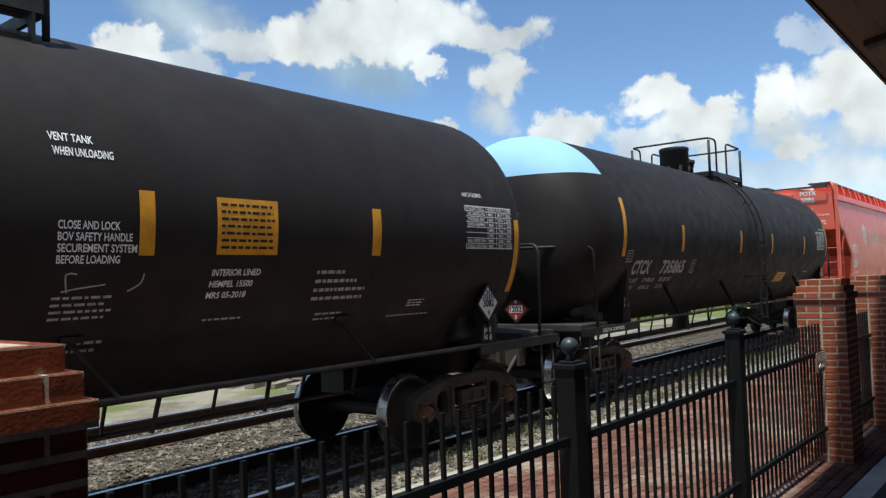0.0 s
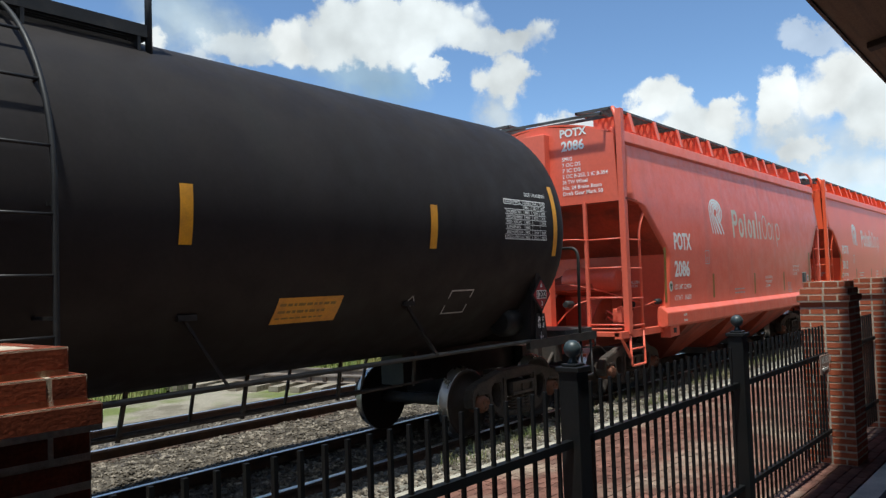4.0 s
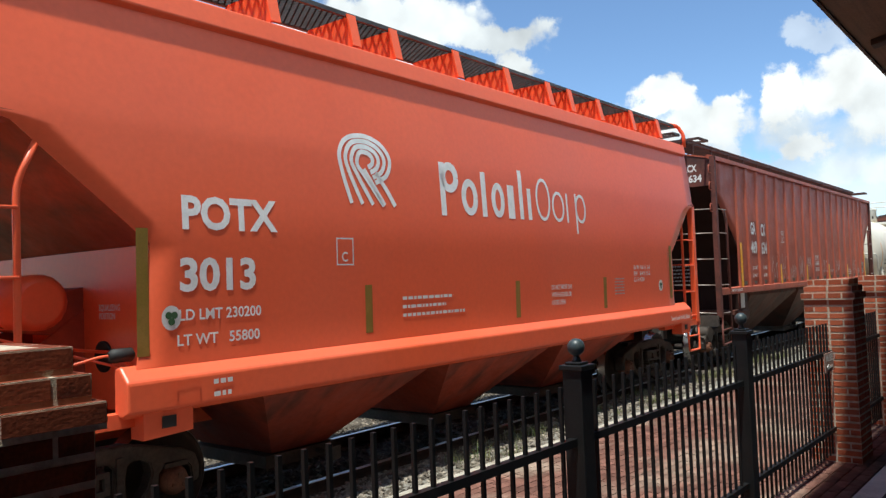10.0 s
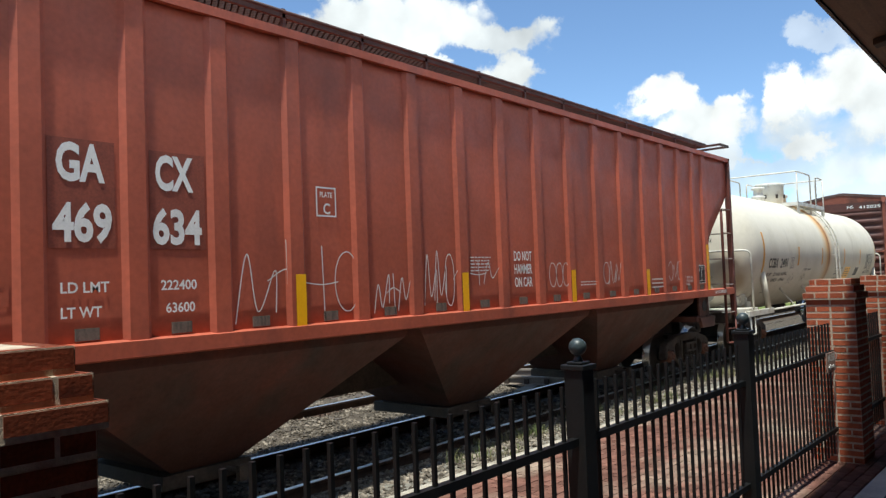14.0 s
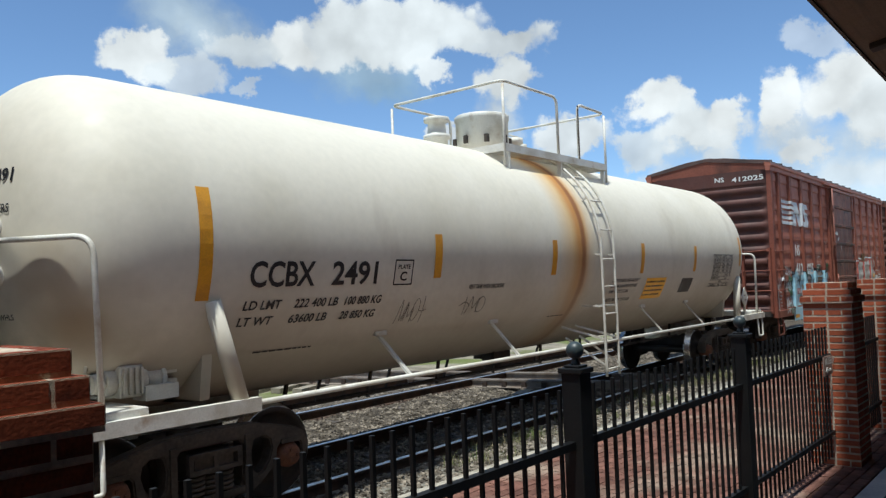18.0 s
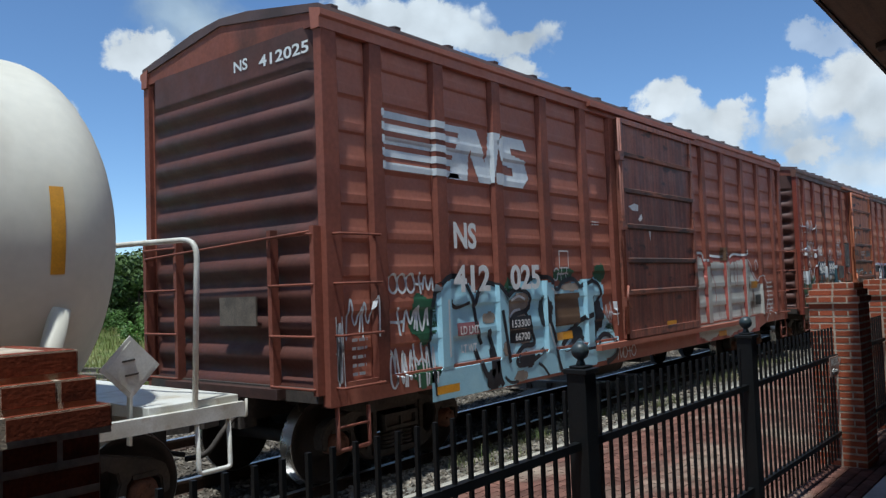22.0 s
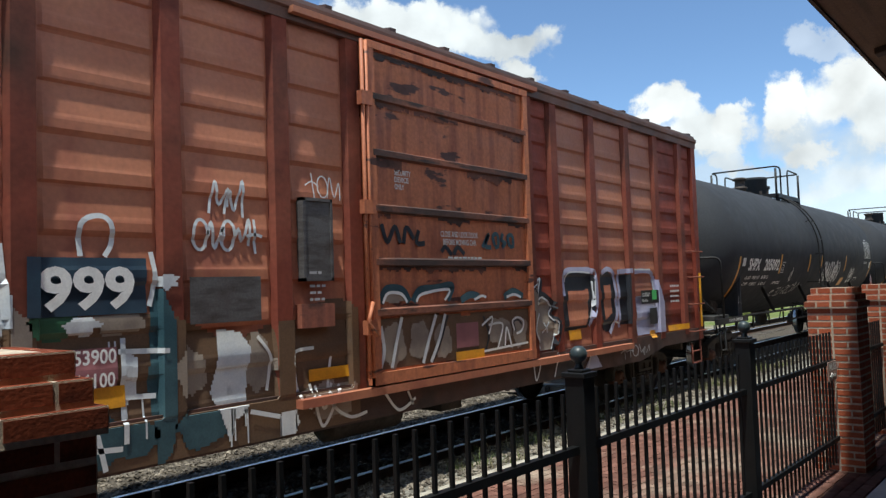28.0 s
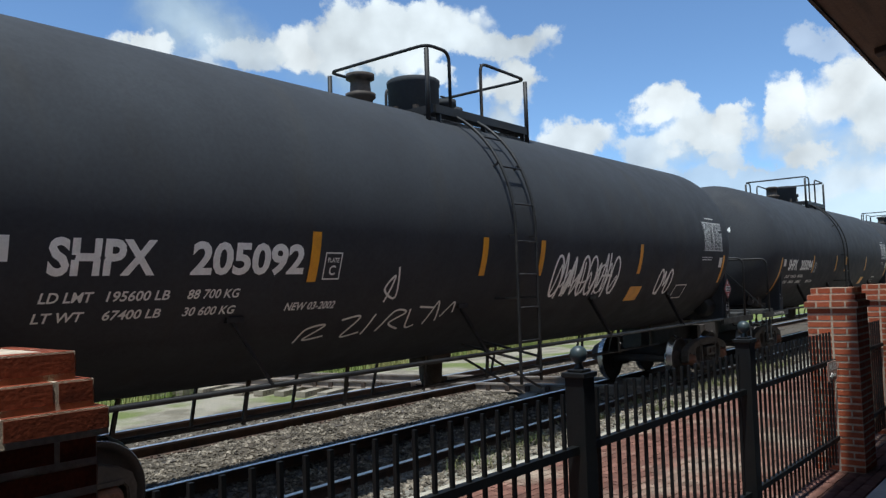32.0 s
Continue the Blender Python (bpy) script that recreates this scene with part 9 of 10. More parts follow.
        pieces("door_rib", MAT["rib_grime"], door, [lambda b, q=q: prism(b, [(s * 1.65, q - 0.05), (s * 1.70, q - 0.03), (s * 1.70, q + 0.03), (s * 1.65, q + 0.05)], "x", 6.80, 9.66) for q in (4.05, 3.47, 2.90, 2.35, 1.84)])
        bm = bmesh.new()
        for p in (6.76, 9.64):
            box(bm, p - 0.02, p + 0.08, min(s * 1.65, s * 1.695), max(s * 1.65, s * 1.695), 1.12, 4.62)
        box(bm, 6.74, 9.72, min(s * 1.65, s * 1.70), max(s * 1.65, s * 1.70), 1.12, 1.24)
        box(bm, 6.74, 9.72, min(s * 1.65, s * 1.70), max(s * 1.65, s * 1.70), 4.54, 4.62)
        part("door_frame", bm, MAT[door_paint], door)
        bm = bmesh.new()
        for p in (6.66, 6.72):
            tube(bm, [(p, s * 1.70, 1.2), (p, s * 1.70, 4.6)], 0.02, 6)
        for q in (1.7, 2.9, 4.0):
            box(bm, 6.62, 6.78, min(s * 1.66, s * 1.73), max(s * 1.66, s * 1.73), q - 0.07, q + 0.07)
        tube(bm, bent([(6.69, s * 1.74, 1.95), (6.60, s * 1.76, 1.75), (6.72, s * 1.76, 1.62)], 0.05, 3), 0.02, 6)
        part("lock_rod", bm, MAT[door_paint], door)
        pieces("door_track", M, car, [lambda b: box(b, 5.8, 12.6, min(s * 1.60, s * 1.70), max(s * 1.60, s * 1.70), 1.02, 1.10),
                                      lambda b: box(b, 5.8, 10.0, min(s * 1.60, s * 1.69), max(s * 1.60, s * 1.69), 4.66, 4.72)])
    # roof with raised ribs
    bm = bmesh.new()
    prism(bm, [(-1.62, 4.76), (-1.60, 4.84), (-0.5, 5.04), (0, 5.08), (0.5, 5.04), (1.60, 4.84), (1.62, 4.76), (0, 5.0)], "x", a0 - 0.02, a1 + 0.02)
    for k in range(17):
        x = a0 + 0.2 + (a1 - a0 - 0.4) * k / 16
        for s in (-1, 1):
            bar(bm, (x, s * 1.60, 4.85), (x, s * 0.02, 5.09), 0.09, 0.05)
    part("roof", bm, MAT["roof_metal"], car)
    # corrugated ends
    for end, s in ((a0, 1), (a1, -1)):
        bm = bmesh.new()
        n = 110
        prof = []
        for k in range(n + 1):
            z = 1.0 + 3.66 * k / n
            t = ((z - 1.0) / 0.305) % 1.0
            bump_out = 0.075 * max(0.0, math.sin(math.pi * min(t / 0.72, 1.0))) ** 0.7 if z < 4.24 else 0.0
            prof.append((end - s * bump_out + s * 0.06 - (s * 0.065 if z >= 4.28 else 0.0), z))
        ys = [-1.58, -1.45, -1.35, 1.35, 1.45, 1.58]
        keep = [0, 0.0, 1, 1, 0.0, 0]
        g = [[bm.verts.new((end + s * 0.06 + (x - end - s * 0.06) * k, y, z)) for y, k in zip(ys, keep)] for x, z in prof]
        for u, v in zip(g, g[1:]):
            for i in range(5):
                bm.faces.new((u[i], u[i + 1], v[i + 1], v[i])).smooth = True
        e = part("end_panel", bm, MAT["end_brown"] if paint == "box_brown" else MAT["end_shaded"], car)
        bm = bmesh.new()
        prism(bm, [(-1.6, 4.64), (1.6, 4.64), (1.6, 4.80), (0.5, 5.02), (0, 5.06), (-0.5, 5.02), (-1.6, 4.80)], "x", min(end, end + s * 0.05), max(end, end + s * 0.05))
        gable = part("gable", bm, MAT["post_brown"], car)
        for k in (-1, 1):
            for z in (1.12, 1.62, 2.12, 2.60):
                pieces("grab_iron", MAT["post_brown"], car, [lambda b: tube(b, bent([(end - s * 0.02, k * 0.85, z), (end - s * 0.12, k * 0.85, z), (end - s * 0.12, k * 1.5, z), (end - s * 0.02, k * 1.5, z)], 0.03, 2), 0.014, 6),
                                             lambda b: tube(b, bent([(end + s * 0.08, k * 1.58, z), (end + s * 0.08, k * 1.70, z), (end + s * 0.66, k * 1.70, z), (end + s * 0.66, k * 1.58, z)], 0.03, 2), 0.014, 6)])
            pieces("ladder_stile", MAT["post_brown"], car, [lambda b, y=y: box(b, min(end - s * 0.10, end), max(end - s * 0.10, end), y - 0.03, y + 0.03, 1.06, 2.68) for y in (k * 0.85, k * 1.5)])
            bm = bmesh.new()
            tube(bm, bent([(end + s * 0.10, k * 1.57, 1.0), (end + s * 0.10, k * 1.58, 0.52), (end + s * 0.52, k * 1.58, 0.52), (end + s * 0.52, k * 1.57, 0.9)], 0.03, 2), 0.022, 6)
            tube(bm, [(end + s * 0.10, k * 1.58, 0.74), (end + s * 0.52, k * 1.58, 0.74)], 0.014, 6)
            part("corner_step", bm, MAT["post_brown"], car)
        bm = bmesh.new()
        tube(bm, bent([(end - s * 0.02, -1.45, 2.64), (end - s * 0.14, -1.45, 2.62), (end - s * 0.14, 1.45, 2.5), (end - s * 0.02, 1.45, 2.5)], 0.05, 2), 0.014, 6)
        part("hand_rail", bm, MAT["post_brown"], car)
        bm = bmesh.new()
        box(bm, min(end - s * 0.16, end), max(end - s * 0.16, end), -1.0, 1.0, 1.0, 1.10)
        part("end_step", bm, MAT["grate_brown"], car)
        bm = bmesh.new()
        box(bm, min(end - s * 0.10, end - s * 0.08), max(end - s * 0.10, end - s * 0.08), -0.62, 0.0, 1.72, 2.02)
        part("route_board", bm, MAT["deck"], car, "grey weathered route board")
        if s > 0 and paint == "box_brown":
            write(gable, "NS", lambda u, v: (end - 0.012, -0.23 - u, 4.43 + v), 0.115, 0.24, "chart", 0.02)
            write(gable, "412025", lambda u, v: (end - 0.012, -0.66 - u, 4.40 + v), 0.115, 0.78, "chart", 0.02)
    bm = bmesh.new()
    box(bm, 0.5, a1 + 0.05, -1.48, 1.48, 0.98, 1.12)
    for k in range(12):
        x = 1.2 + 13.8 * k / 11
        box(bm, x - 0.05, x + 0.05, -1.5, 1.5, 0.80, 0.98)
    box(bm, 0.5, a1 + 0.05, -0.2, 0.2, 0.70, 1.0)
    part("underframe", bm, MAT["truck"], car)
    bm = bmesh.new()
    lathe(bm, [(6.8, 0.15), (6.85, 0.2), (7.9, 0.2), (7.95, 0.15)], 16, "x", (0, -0.8, 0.66))
    box(bm, 8.6, 9.0, -1.0, -0.6, 0.55, 0.82)
    tube(bm, [(2.5, -0.3, 0.62), (13.5, -0.3, 0.62)], 0.02, 6)
    part("brake_gear", bm, MAT["truck"], car)
    return car, host, at, door


def letters_over(host, text, at, x, z, h, w, mat, bold=0.035):
    """Big stencil letters, laid on the crowns of the pressed ribs."""
    off = host.matrix_basis.translation.x
    return put_text(text, host, None, h, MAT[mat], width=w, bold=bold, lay=lambda u, v: (x + u - off, -1.588, z + v))


def build_box_g():
    car, host, at, door = box_car(91.1, "box_brown", "door_rust", "oxide-red box car with a light blue graffiti piece")
    off = host.matrix_basis.translation.x

    def lay0(u, v):
        p = at(0, 0)(u, v)
        return (p[0], p[1] - 0.001, p[2])

    def lay1(u, v):
        p = at(0, 0)(u, v)
        return (p[0], p[1] - 0.006, p[2])

    def lay2(u, v):
        p = at(0, 0)(u, v)
        return (p[0], p[1] - 0.010, p[2])
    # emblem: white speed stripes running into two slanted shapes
    for k in range(5):
        z = 3.90 - 0.138 * k
        fill(car, "emblem_stripe", lay0, lambda x, zz, z=z: abs(zz - z) < 0.042 and 1.36 < x < 2.78 - 0.02 * k, 1.36, 2.9, z - 0.06, z + 0.06, MAT["spray_white"], 0.02, "white painted stripes")
    shapes = [[(2.50, 3.30), (2.78, 3.95), (3.10, 3.95), (3.26, 3.55), (3.34, 3.95), (3.52, 3.95), (3.36, 3.30), (3.10, 3.30), (2.95, 3.68), (2.86, 3.30)],
              [(3.42, 3.30), (3.40, 3.44), (3.86, 3.45), (3.86, 3.54), (3.52, 3.60), (3.46, 3.84), (3.62, 3.95), (4.14, 3.94), (4.20, 3.80), (3.82, 3.80), (3.82, 3.72), (4.16, 3.66), (4.22, 3.44), (4.06, 3.30)]]
    for q in shapes:
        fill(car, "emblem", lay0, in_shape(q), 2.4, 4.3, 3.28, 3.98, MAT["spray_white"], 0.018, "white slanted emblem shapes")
    letters_over(host, "NS", at, 2.53, 2.50, 0.28, 0.44, "white")
    letters_over(host, "412", at, 2.50, 1.99, 0.29, 0.72, "white")
    letters_over(host, "025", at, 3.66, 1.99, 0.29, 0.70, "white")
    # the blue piece
    body = [(2.02, 0.80), (2.06, 1.5), (2.18, 1.89), (2.27, 2.06), (2.48, 2.16), (2.78, 2.13), (2.93, 1.96), (3.1, 2.06), (3.27, 2.08), (3.56, 1.98), (3.82, 2.06), (4.38, 2.11), (4.76, 1.98), (5.1, 2.02),
            (5.54, 2.07), (5.95, 2.10), (6.2, 1.98), (6.15, 1.55), (6.37, 1.42), (6.56, 1.10), (6.46, 0.90), (5.65, 0.82), (3.01, 0.80)]
    fill(car, "graffiti", lay0, in_shape(body), 2.0, 6.6, 0.79, 2.2, MAT["spray_blue"], 0.03, "light blue bubble graffiti with black outlines")
    blots(car, "graffiti_fill", lay1, [(4.47, 1.66, 0.13, 0.20, 0.2, 2), (6.0, 1.52, 0.13, 0.24, 0.4, 4), (3.19, 0.90, 0.16, 0.12, 0.3, 5), (3.95, 1.08, 0.20, 0.09, 0.4, 3), (5.3, 1.33, 0.26, 0.07, 0.4, 6), (3.22, 1.05, 0.07, 0.22, 0.3, 8)], MAT["spray_black"], 0.02, "black shadow shape")
    shape(car, "graffiti_fill", lay1, [(3.54, 1.62), (3.63, 1.83), (3.81, 1.93), (4.06, 1.92), (4.11, 1.76), (3.94, 1.58), (4.05, 1.41), (4.12, 1.25), (3.75, 1.3), (3.58, 1.43)], MAT["spray_tan"], 0.02, "grey-tan fill of a letter")
    blots(car, "graffiti_fill", lay1, [(3.78, 0.88, 0.15, 0.07, 0.2, 15), (3.2, 1.65, 0.14, 0.07, 0.2, 13), (5.22, 1.98, 0.27, 0.06, 0.2, 14), (3.47, 1.25, 0.06, 0.10, 0.3, 16)], MAT["spray_tan"], 0.02, "tan oval in the piece")
    blots(car, "graffiti_fill", lay0, [(1.98, 1.72, 0.24, 0.26, 0.3, 21), (6.08, 2.16, 0.20, 0.12, 0.4, 22), (5.0, 2.16, 0.34, 0.08, 0.4, 23), (1.95, 1.1, 0.2, 0.14, 0.5, 24), (3.62, 2.02, 0.12, 0.10, 0.4, 25), (6.36, 1.3, 0.14, 0.10, 0.4, 26)], MAT["spray_green"], 0.022, "dark green cloud behind the piece")
    fill(car, "graffiti_fill", lay2, lambda x, z: True, 4.74, 5.40, 1.44, 1.86, MAT["mud"], 0.03, "bare brown square")
    strokes = [[(2.12, 1.82), (2.22, 2.04), (2.4, 2.16), (2.69, 2.13), (2.83, 1.98), (2.91, 1.79), (2.94, 1.57), (3.03, 1.34)],
               [(2.91, 1.79), (2.99, 1.96), (3.16, 2.07), (3.37, 2.04), (3.53, 1.91), (3.55, 1.8)],
               [(3.42, 1.73), (3.48, 1.44), (3.55, 1.07)], [(3.55, 1.85), (3.77, 1.97), (4.04, 1.94), (4.13, 1.82), (4.06, 1.71), (3.76, 1.65), (3.61, 1.57)]]
    strokes_each(car, "graffiti_outline", lay2, strokes, 0.06, MAT["spray_black"], "black outline of the piece")
    strokes = [[(3.99, 1.71), (4.15, 1.44), (4.19, 1.26), (3.93, 1.24), (3.72, 1.11), (3.74, 1.02), (4.01, 1.03), (4.41, 1.17)],
               [(4.04, 2.04), (4.24, 2.13), (4.55, 2.11), (4.81, 1.95), (4.99, 2.05), (5.29, 2.09), (5.48, 1.97)],
               [(5.48, 1.97), (5.75, 2.05), (6.02, 2.0), (6.09, 1.83), (5.87, 1.69), (5.77, 1.82)], [(4.53, 1.53), (4.63, 1.35), (4.72, 1.01), (4.8, 0.82)]]
    strokes_each(car, "graffiti_outline", lay2, strokes, 0.06, MAT["spray_black"], "black outline of the piece")
    strokes = [[(5.76, 1.56), (5.46, 1.49), (5.2, 1.34), (4.9, 1.17), (5.01, 1.12), (5.38, 1.27), (5.51, 1.21)], [(6.01, 1.64), (5.92, 1.36), (5.77, 1.14)],
               [(5.8, 1.09), (6.13, 1.24), (6.42, 1.14), (6.45, 0.93), (6.11, 0.81)], [(3.18, 1.51), (3.27, 1.22), (3.32, 0.93), (3.38, 0.81)], [(2.89, 1.29), (3.02, 1.01), (3.19, 0.88), (3.27, 1.01), (3.3, 1.14)]]
    strokes_each(car, "graffiti_outline", lay2, strokes, 0.075, MAT["spray_black"], "black outline of the piece")
    strokes = [[(4.2, 1.0), (4.33, 0.93), (4.45, 0.81)], [(3.42, 0.91), (3.54, 0.83), (3.71, 0.82)], [(5.35, 1.16), (5.47, 1.08), (5.77, 1.07)], [(2.42, 1.89), (2.56, 1.8), (2.81, 1.85)], [(2.13, 1.8), (2.06, 1.4), (2.1, 0.85)]]
    strokes_each(car, "graffiti_outline", lay2, strokes, 0.04, MAT["spray_black"], "thin black line of the piece")
    strokes_each(car, "graffiti_shine", lay2, [[(3.68, 1.84), (3.85, 1.89), (4.0, 1.84)], [(4.58, 1.98), (4.72, 1.92), (4.85, 1.86)], [(3.62, 1.60), (3.74, 1.70), (3.9, 1.72)], [(4.5, 1.5), (4.56, 1.32), (4.64, 1.18)], [(2.36, 1.25), (2.36, 1.9)]], 0.03, MAT["spray_white"], "white shine line")
    # tags round it
    r = random.Random(31)
    for x0, x1, z0, z1, n, w in ((0.80, 1.18, 1.55, 2.05, 2, 0.022), (1.42, 2.12, 1.98, 2.22, 5, 0.028), (1.45, 2.0, 1.55, 1.85, 3, 0.030), (1.35, 2.1, 0.98, 1.45, 6, 0.026), (6.22, 6.56, 1.35, 1.72, 3, 0.018), (4.74, 5.15, 2.06, 2.26, 3, 0.022), (6.48, 7.1, 0.82, 1.02, 4, 0.018), (0.62, 0.72, 1.1, 1.8, 5, 0.012)):
        scribble(car, "graffiti_tag", lay1, tag_strokes(r, x0, x1, z0, z1, n), w, MAT["spray_white"], "white sprayed tag")
    fill(car, "stencil_ground", lay2, lambda x, z: True, 2.56, 2.96, 1.47, 1.60, MAT["spray_pink"], 0.03)
    fill(car, "stencil_ground", lay2, lambda x, z: True, 3.60, 4.14, 1.30, 1.63, MAT["spray_black"], 0.03)
    for t, x, z, w in (("LD LMT", 2.58, 1.49, 0.36), ("LT WT", 2.58, 1.28, 0.30), ("153300", 3.64, 1.50, 0.42), ("66700", 3.70, 1.33, 0.34)):
        put_text(t, host, None, 0.09, MAT["white"], width=w, bold=0.02, lay=lambda u, v, x=x, z=z: (x + u - off, -1.602, z + v))
    # grey primer over old paint behind the door, and drips
    top_z = along([(9.84, 2.44), (10.29, 2.46), (10.36, 2.33), (10.57, 2.29), (10.76, 2.39), (11.62, 2.40), (11.89, 2.36), (12.8, 2.46), (13.02, 2.39), (13.59, 1.92), (13.89, 1.88), (13.94, 1.16)])
    rough = lambda x, z, k: 0.05 * noise.noise(Vector((x * 4, z * 4, k)))
    fill(car, "primer_edge", lay0, lambda x, z: z < top_z(x) + 0.05 + rough(x, z, 1) and not (x > 13.3 and z < 1.3), 9.76, 13.62, 1.14, 2.56, MAT["old_red"], 0.025, "red rim of old graffiti under grey primer")
    fill(car, "primer_patch", lay1, lambda x, z: 9.90 + rough(x, z, 6) < x and z < top_z(x) - 0.06 + rough(x, z, 2), 9.84, 13.95, 1.14, 2.5, MAT["spray_grey"], 0.025, "grey primer over old graffiti")
    fill(car, "primer_edge", lay0, lambda x, z: z < 1.12 and z > 0.79, 9.72, 13.50, 0.79, 1.12, MAT["old_red"], 0.03, "red rim of old graffiti on the sill")
    fill(car, "primer_patch", lay1, lambda x, z: z > 0.86 + 0.05 * math.sin(x * 5.3) + rough(x, z, 3) and x > 9.86 + rough(x, z, 7), 9.84, 13.20, 0.80, 1.12, MAT["spray_grey"], 0.025, "grey primer on the sill")
    strokes_each(car, "graffiti_edge", lay2, [[(9.84, 2.49), (10.33, 2.5), (10.39, 2.37), (10.55, 2.36)], [(10.76, 2.46), (11.29, 2.44), (11.63, 2.46)], [(11.89, 2.42), (12.15, 2.5), (12.8, 2.49), (12.95, 2.59)], [(9.80, 1.89), (9.80, 1.49)]], 0.05, MAT["spray_white"], "white graffiti edge left by the primer")
    strokes_each(car, "graffiti_edge", lay2, [[(13.02, 2.46), (13.59, 1.92), (13.9, 2.02), (14.26, 1.9), (14.43, 1.55), (14.06, 0.98)], [(13.53, 2.31), (13.62, 2.38), (13.72, 2.25), (13.6, 2.15), (13.52, 2.28)], [(14.3, 1.3), (14.45, 1.42), (14.6, 1.25), (14.75, 1.4)], [(14.3, 1.12), (14.5, 1.2), (14.8, 1.1)]], 0.028, MAT["spray_white"], "thin white sprayed line")
    strokes_each(car, "rust_run", lay2, [[(10.40, 2.3), (10.41, 1.7)], [(11.55, 2.3), (11.6, 2.12)], [(12.25, 2.4), (12.35, 2.1), (12.2, 1.8)], [(10.8, 2.2), (11.0, 1.7), (10.9, 1.5)]], 0.022, MAT["old_red"], "thin rust-red run")
    fill(car, "bare_patch", lay2, lambda x, z: True, 11.32, 11.62, 2.36, 2.60, MAT["mud"], 0.03, "bare dark square")
    for px, pw in ((9.92, 0.05), (10.66, 0.07), (11.76, 0.07), (12.93, 0.06)):
        fill(car, "rust_run", lay2, lambda x, z: noise.noise(Vector((x * 5, z * 2.0, 4.0))) > 0.05, px - pw, px + pw, 1.14, 2.35, MAT["mud"], 0.02, "brown rust on a post")
    patch(car, "data_plate", lambda u, v: (u, -1.618, v), 13.28, 13.66, 1.38, 1.60, MAT["ink"], 1, "small black data plate")
    for x, z0, z1, w in ((4.94, 1.25, 1.36, 0.26), (8.46, 1.22, 1.31, 0.20), (11.1, 0.85, 0.95, 0.22), (13.4, 1.75, 1.90, 0.22), (2.3, 0.86, 0.95, 0.2)):
        patch(car, "reflector", lambda u, v: (lambda p: (p[0], p[1] - 0.014, p[2]))(at(0, 0)(u, v)), x - w, x + w, z0, z1, MAT["yellow"], 2, "amber reflective strip")
    outline(car, "plate_mark", lambda u, v: (4.86 + u, -1.597, 2.24 + v), 0, 0.26, 0, 0.25, 0.016, MAT["chart"])
    bars(car, lambda u, v: (5.86 + u, -1.597, 2.95 + v), 0.24, 0.08, 2, MAT["chart"], RND)
    bars(car, lambda u, v: (0.85 + u, -1.597, 1.6 + v), 0.3, 0.5, 6, MAT["silver"], RND, fill=0.5)
    bars(car, lambda u, v: (14.2 + u, -1.597, 1.9 + v), 0.5, 0.7, 7, MAT["chart"], RND)
    bm = bmesh.new()
    for pts in ([(7.0, 3.22), (7.22, 3.28), (7.36, 3.26), (7.34, 3.16), (7.14, 3.16)], [(7.34, 3.02), (7.46, 3.12), (7.50, 3.04), (7.40, 2.99)], [(7.72, 2.85), (7.80, 2.84), (7.77, 2.68)], [(6.78, 3.3), (6.83, 3.7), (6.85, 3.3)]):
        prism(bm, [(x, z) for x, z in pts], "y", -1.662, -1.657)
    part("paper_scrap", bm, MAT["white"], door, "torn white paper scraps")


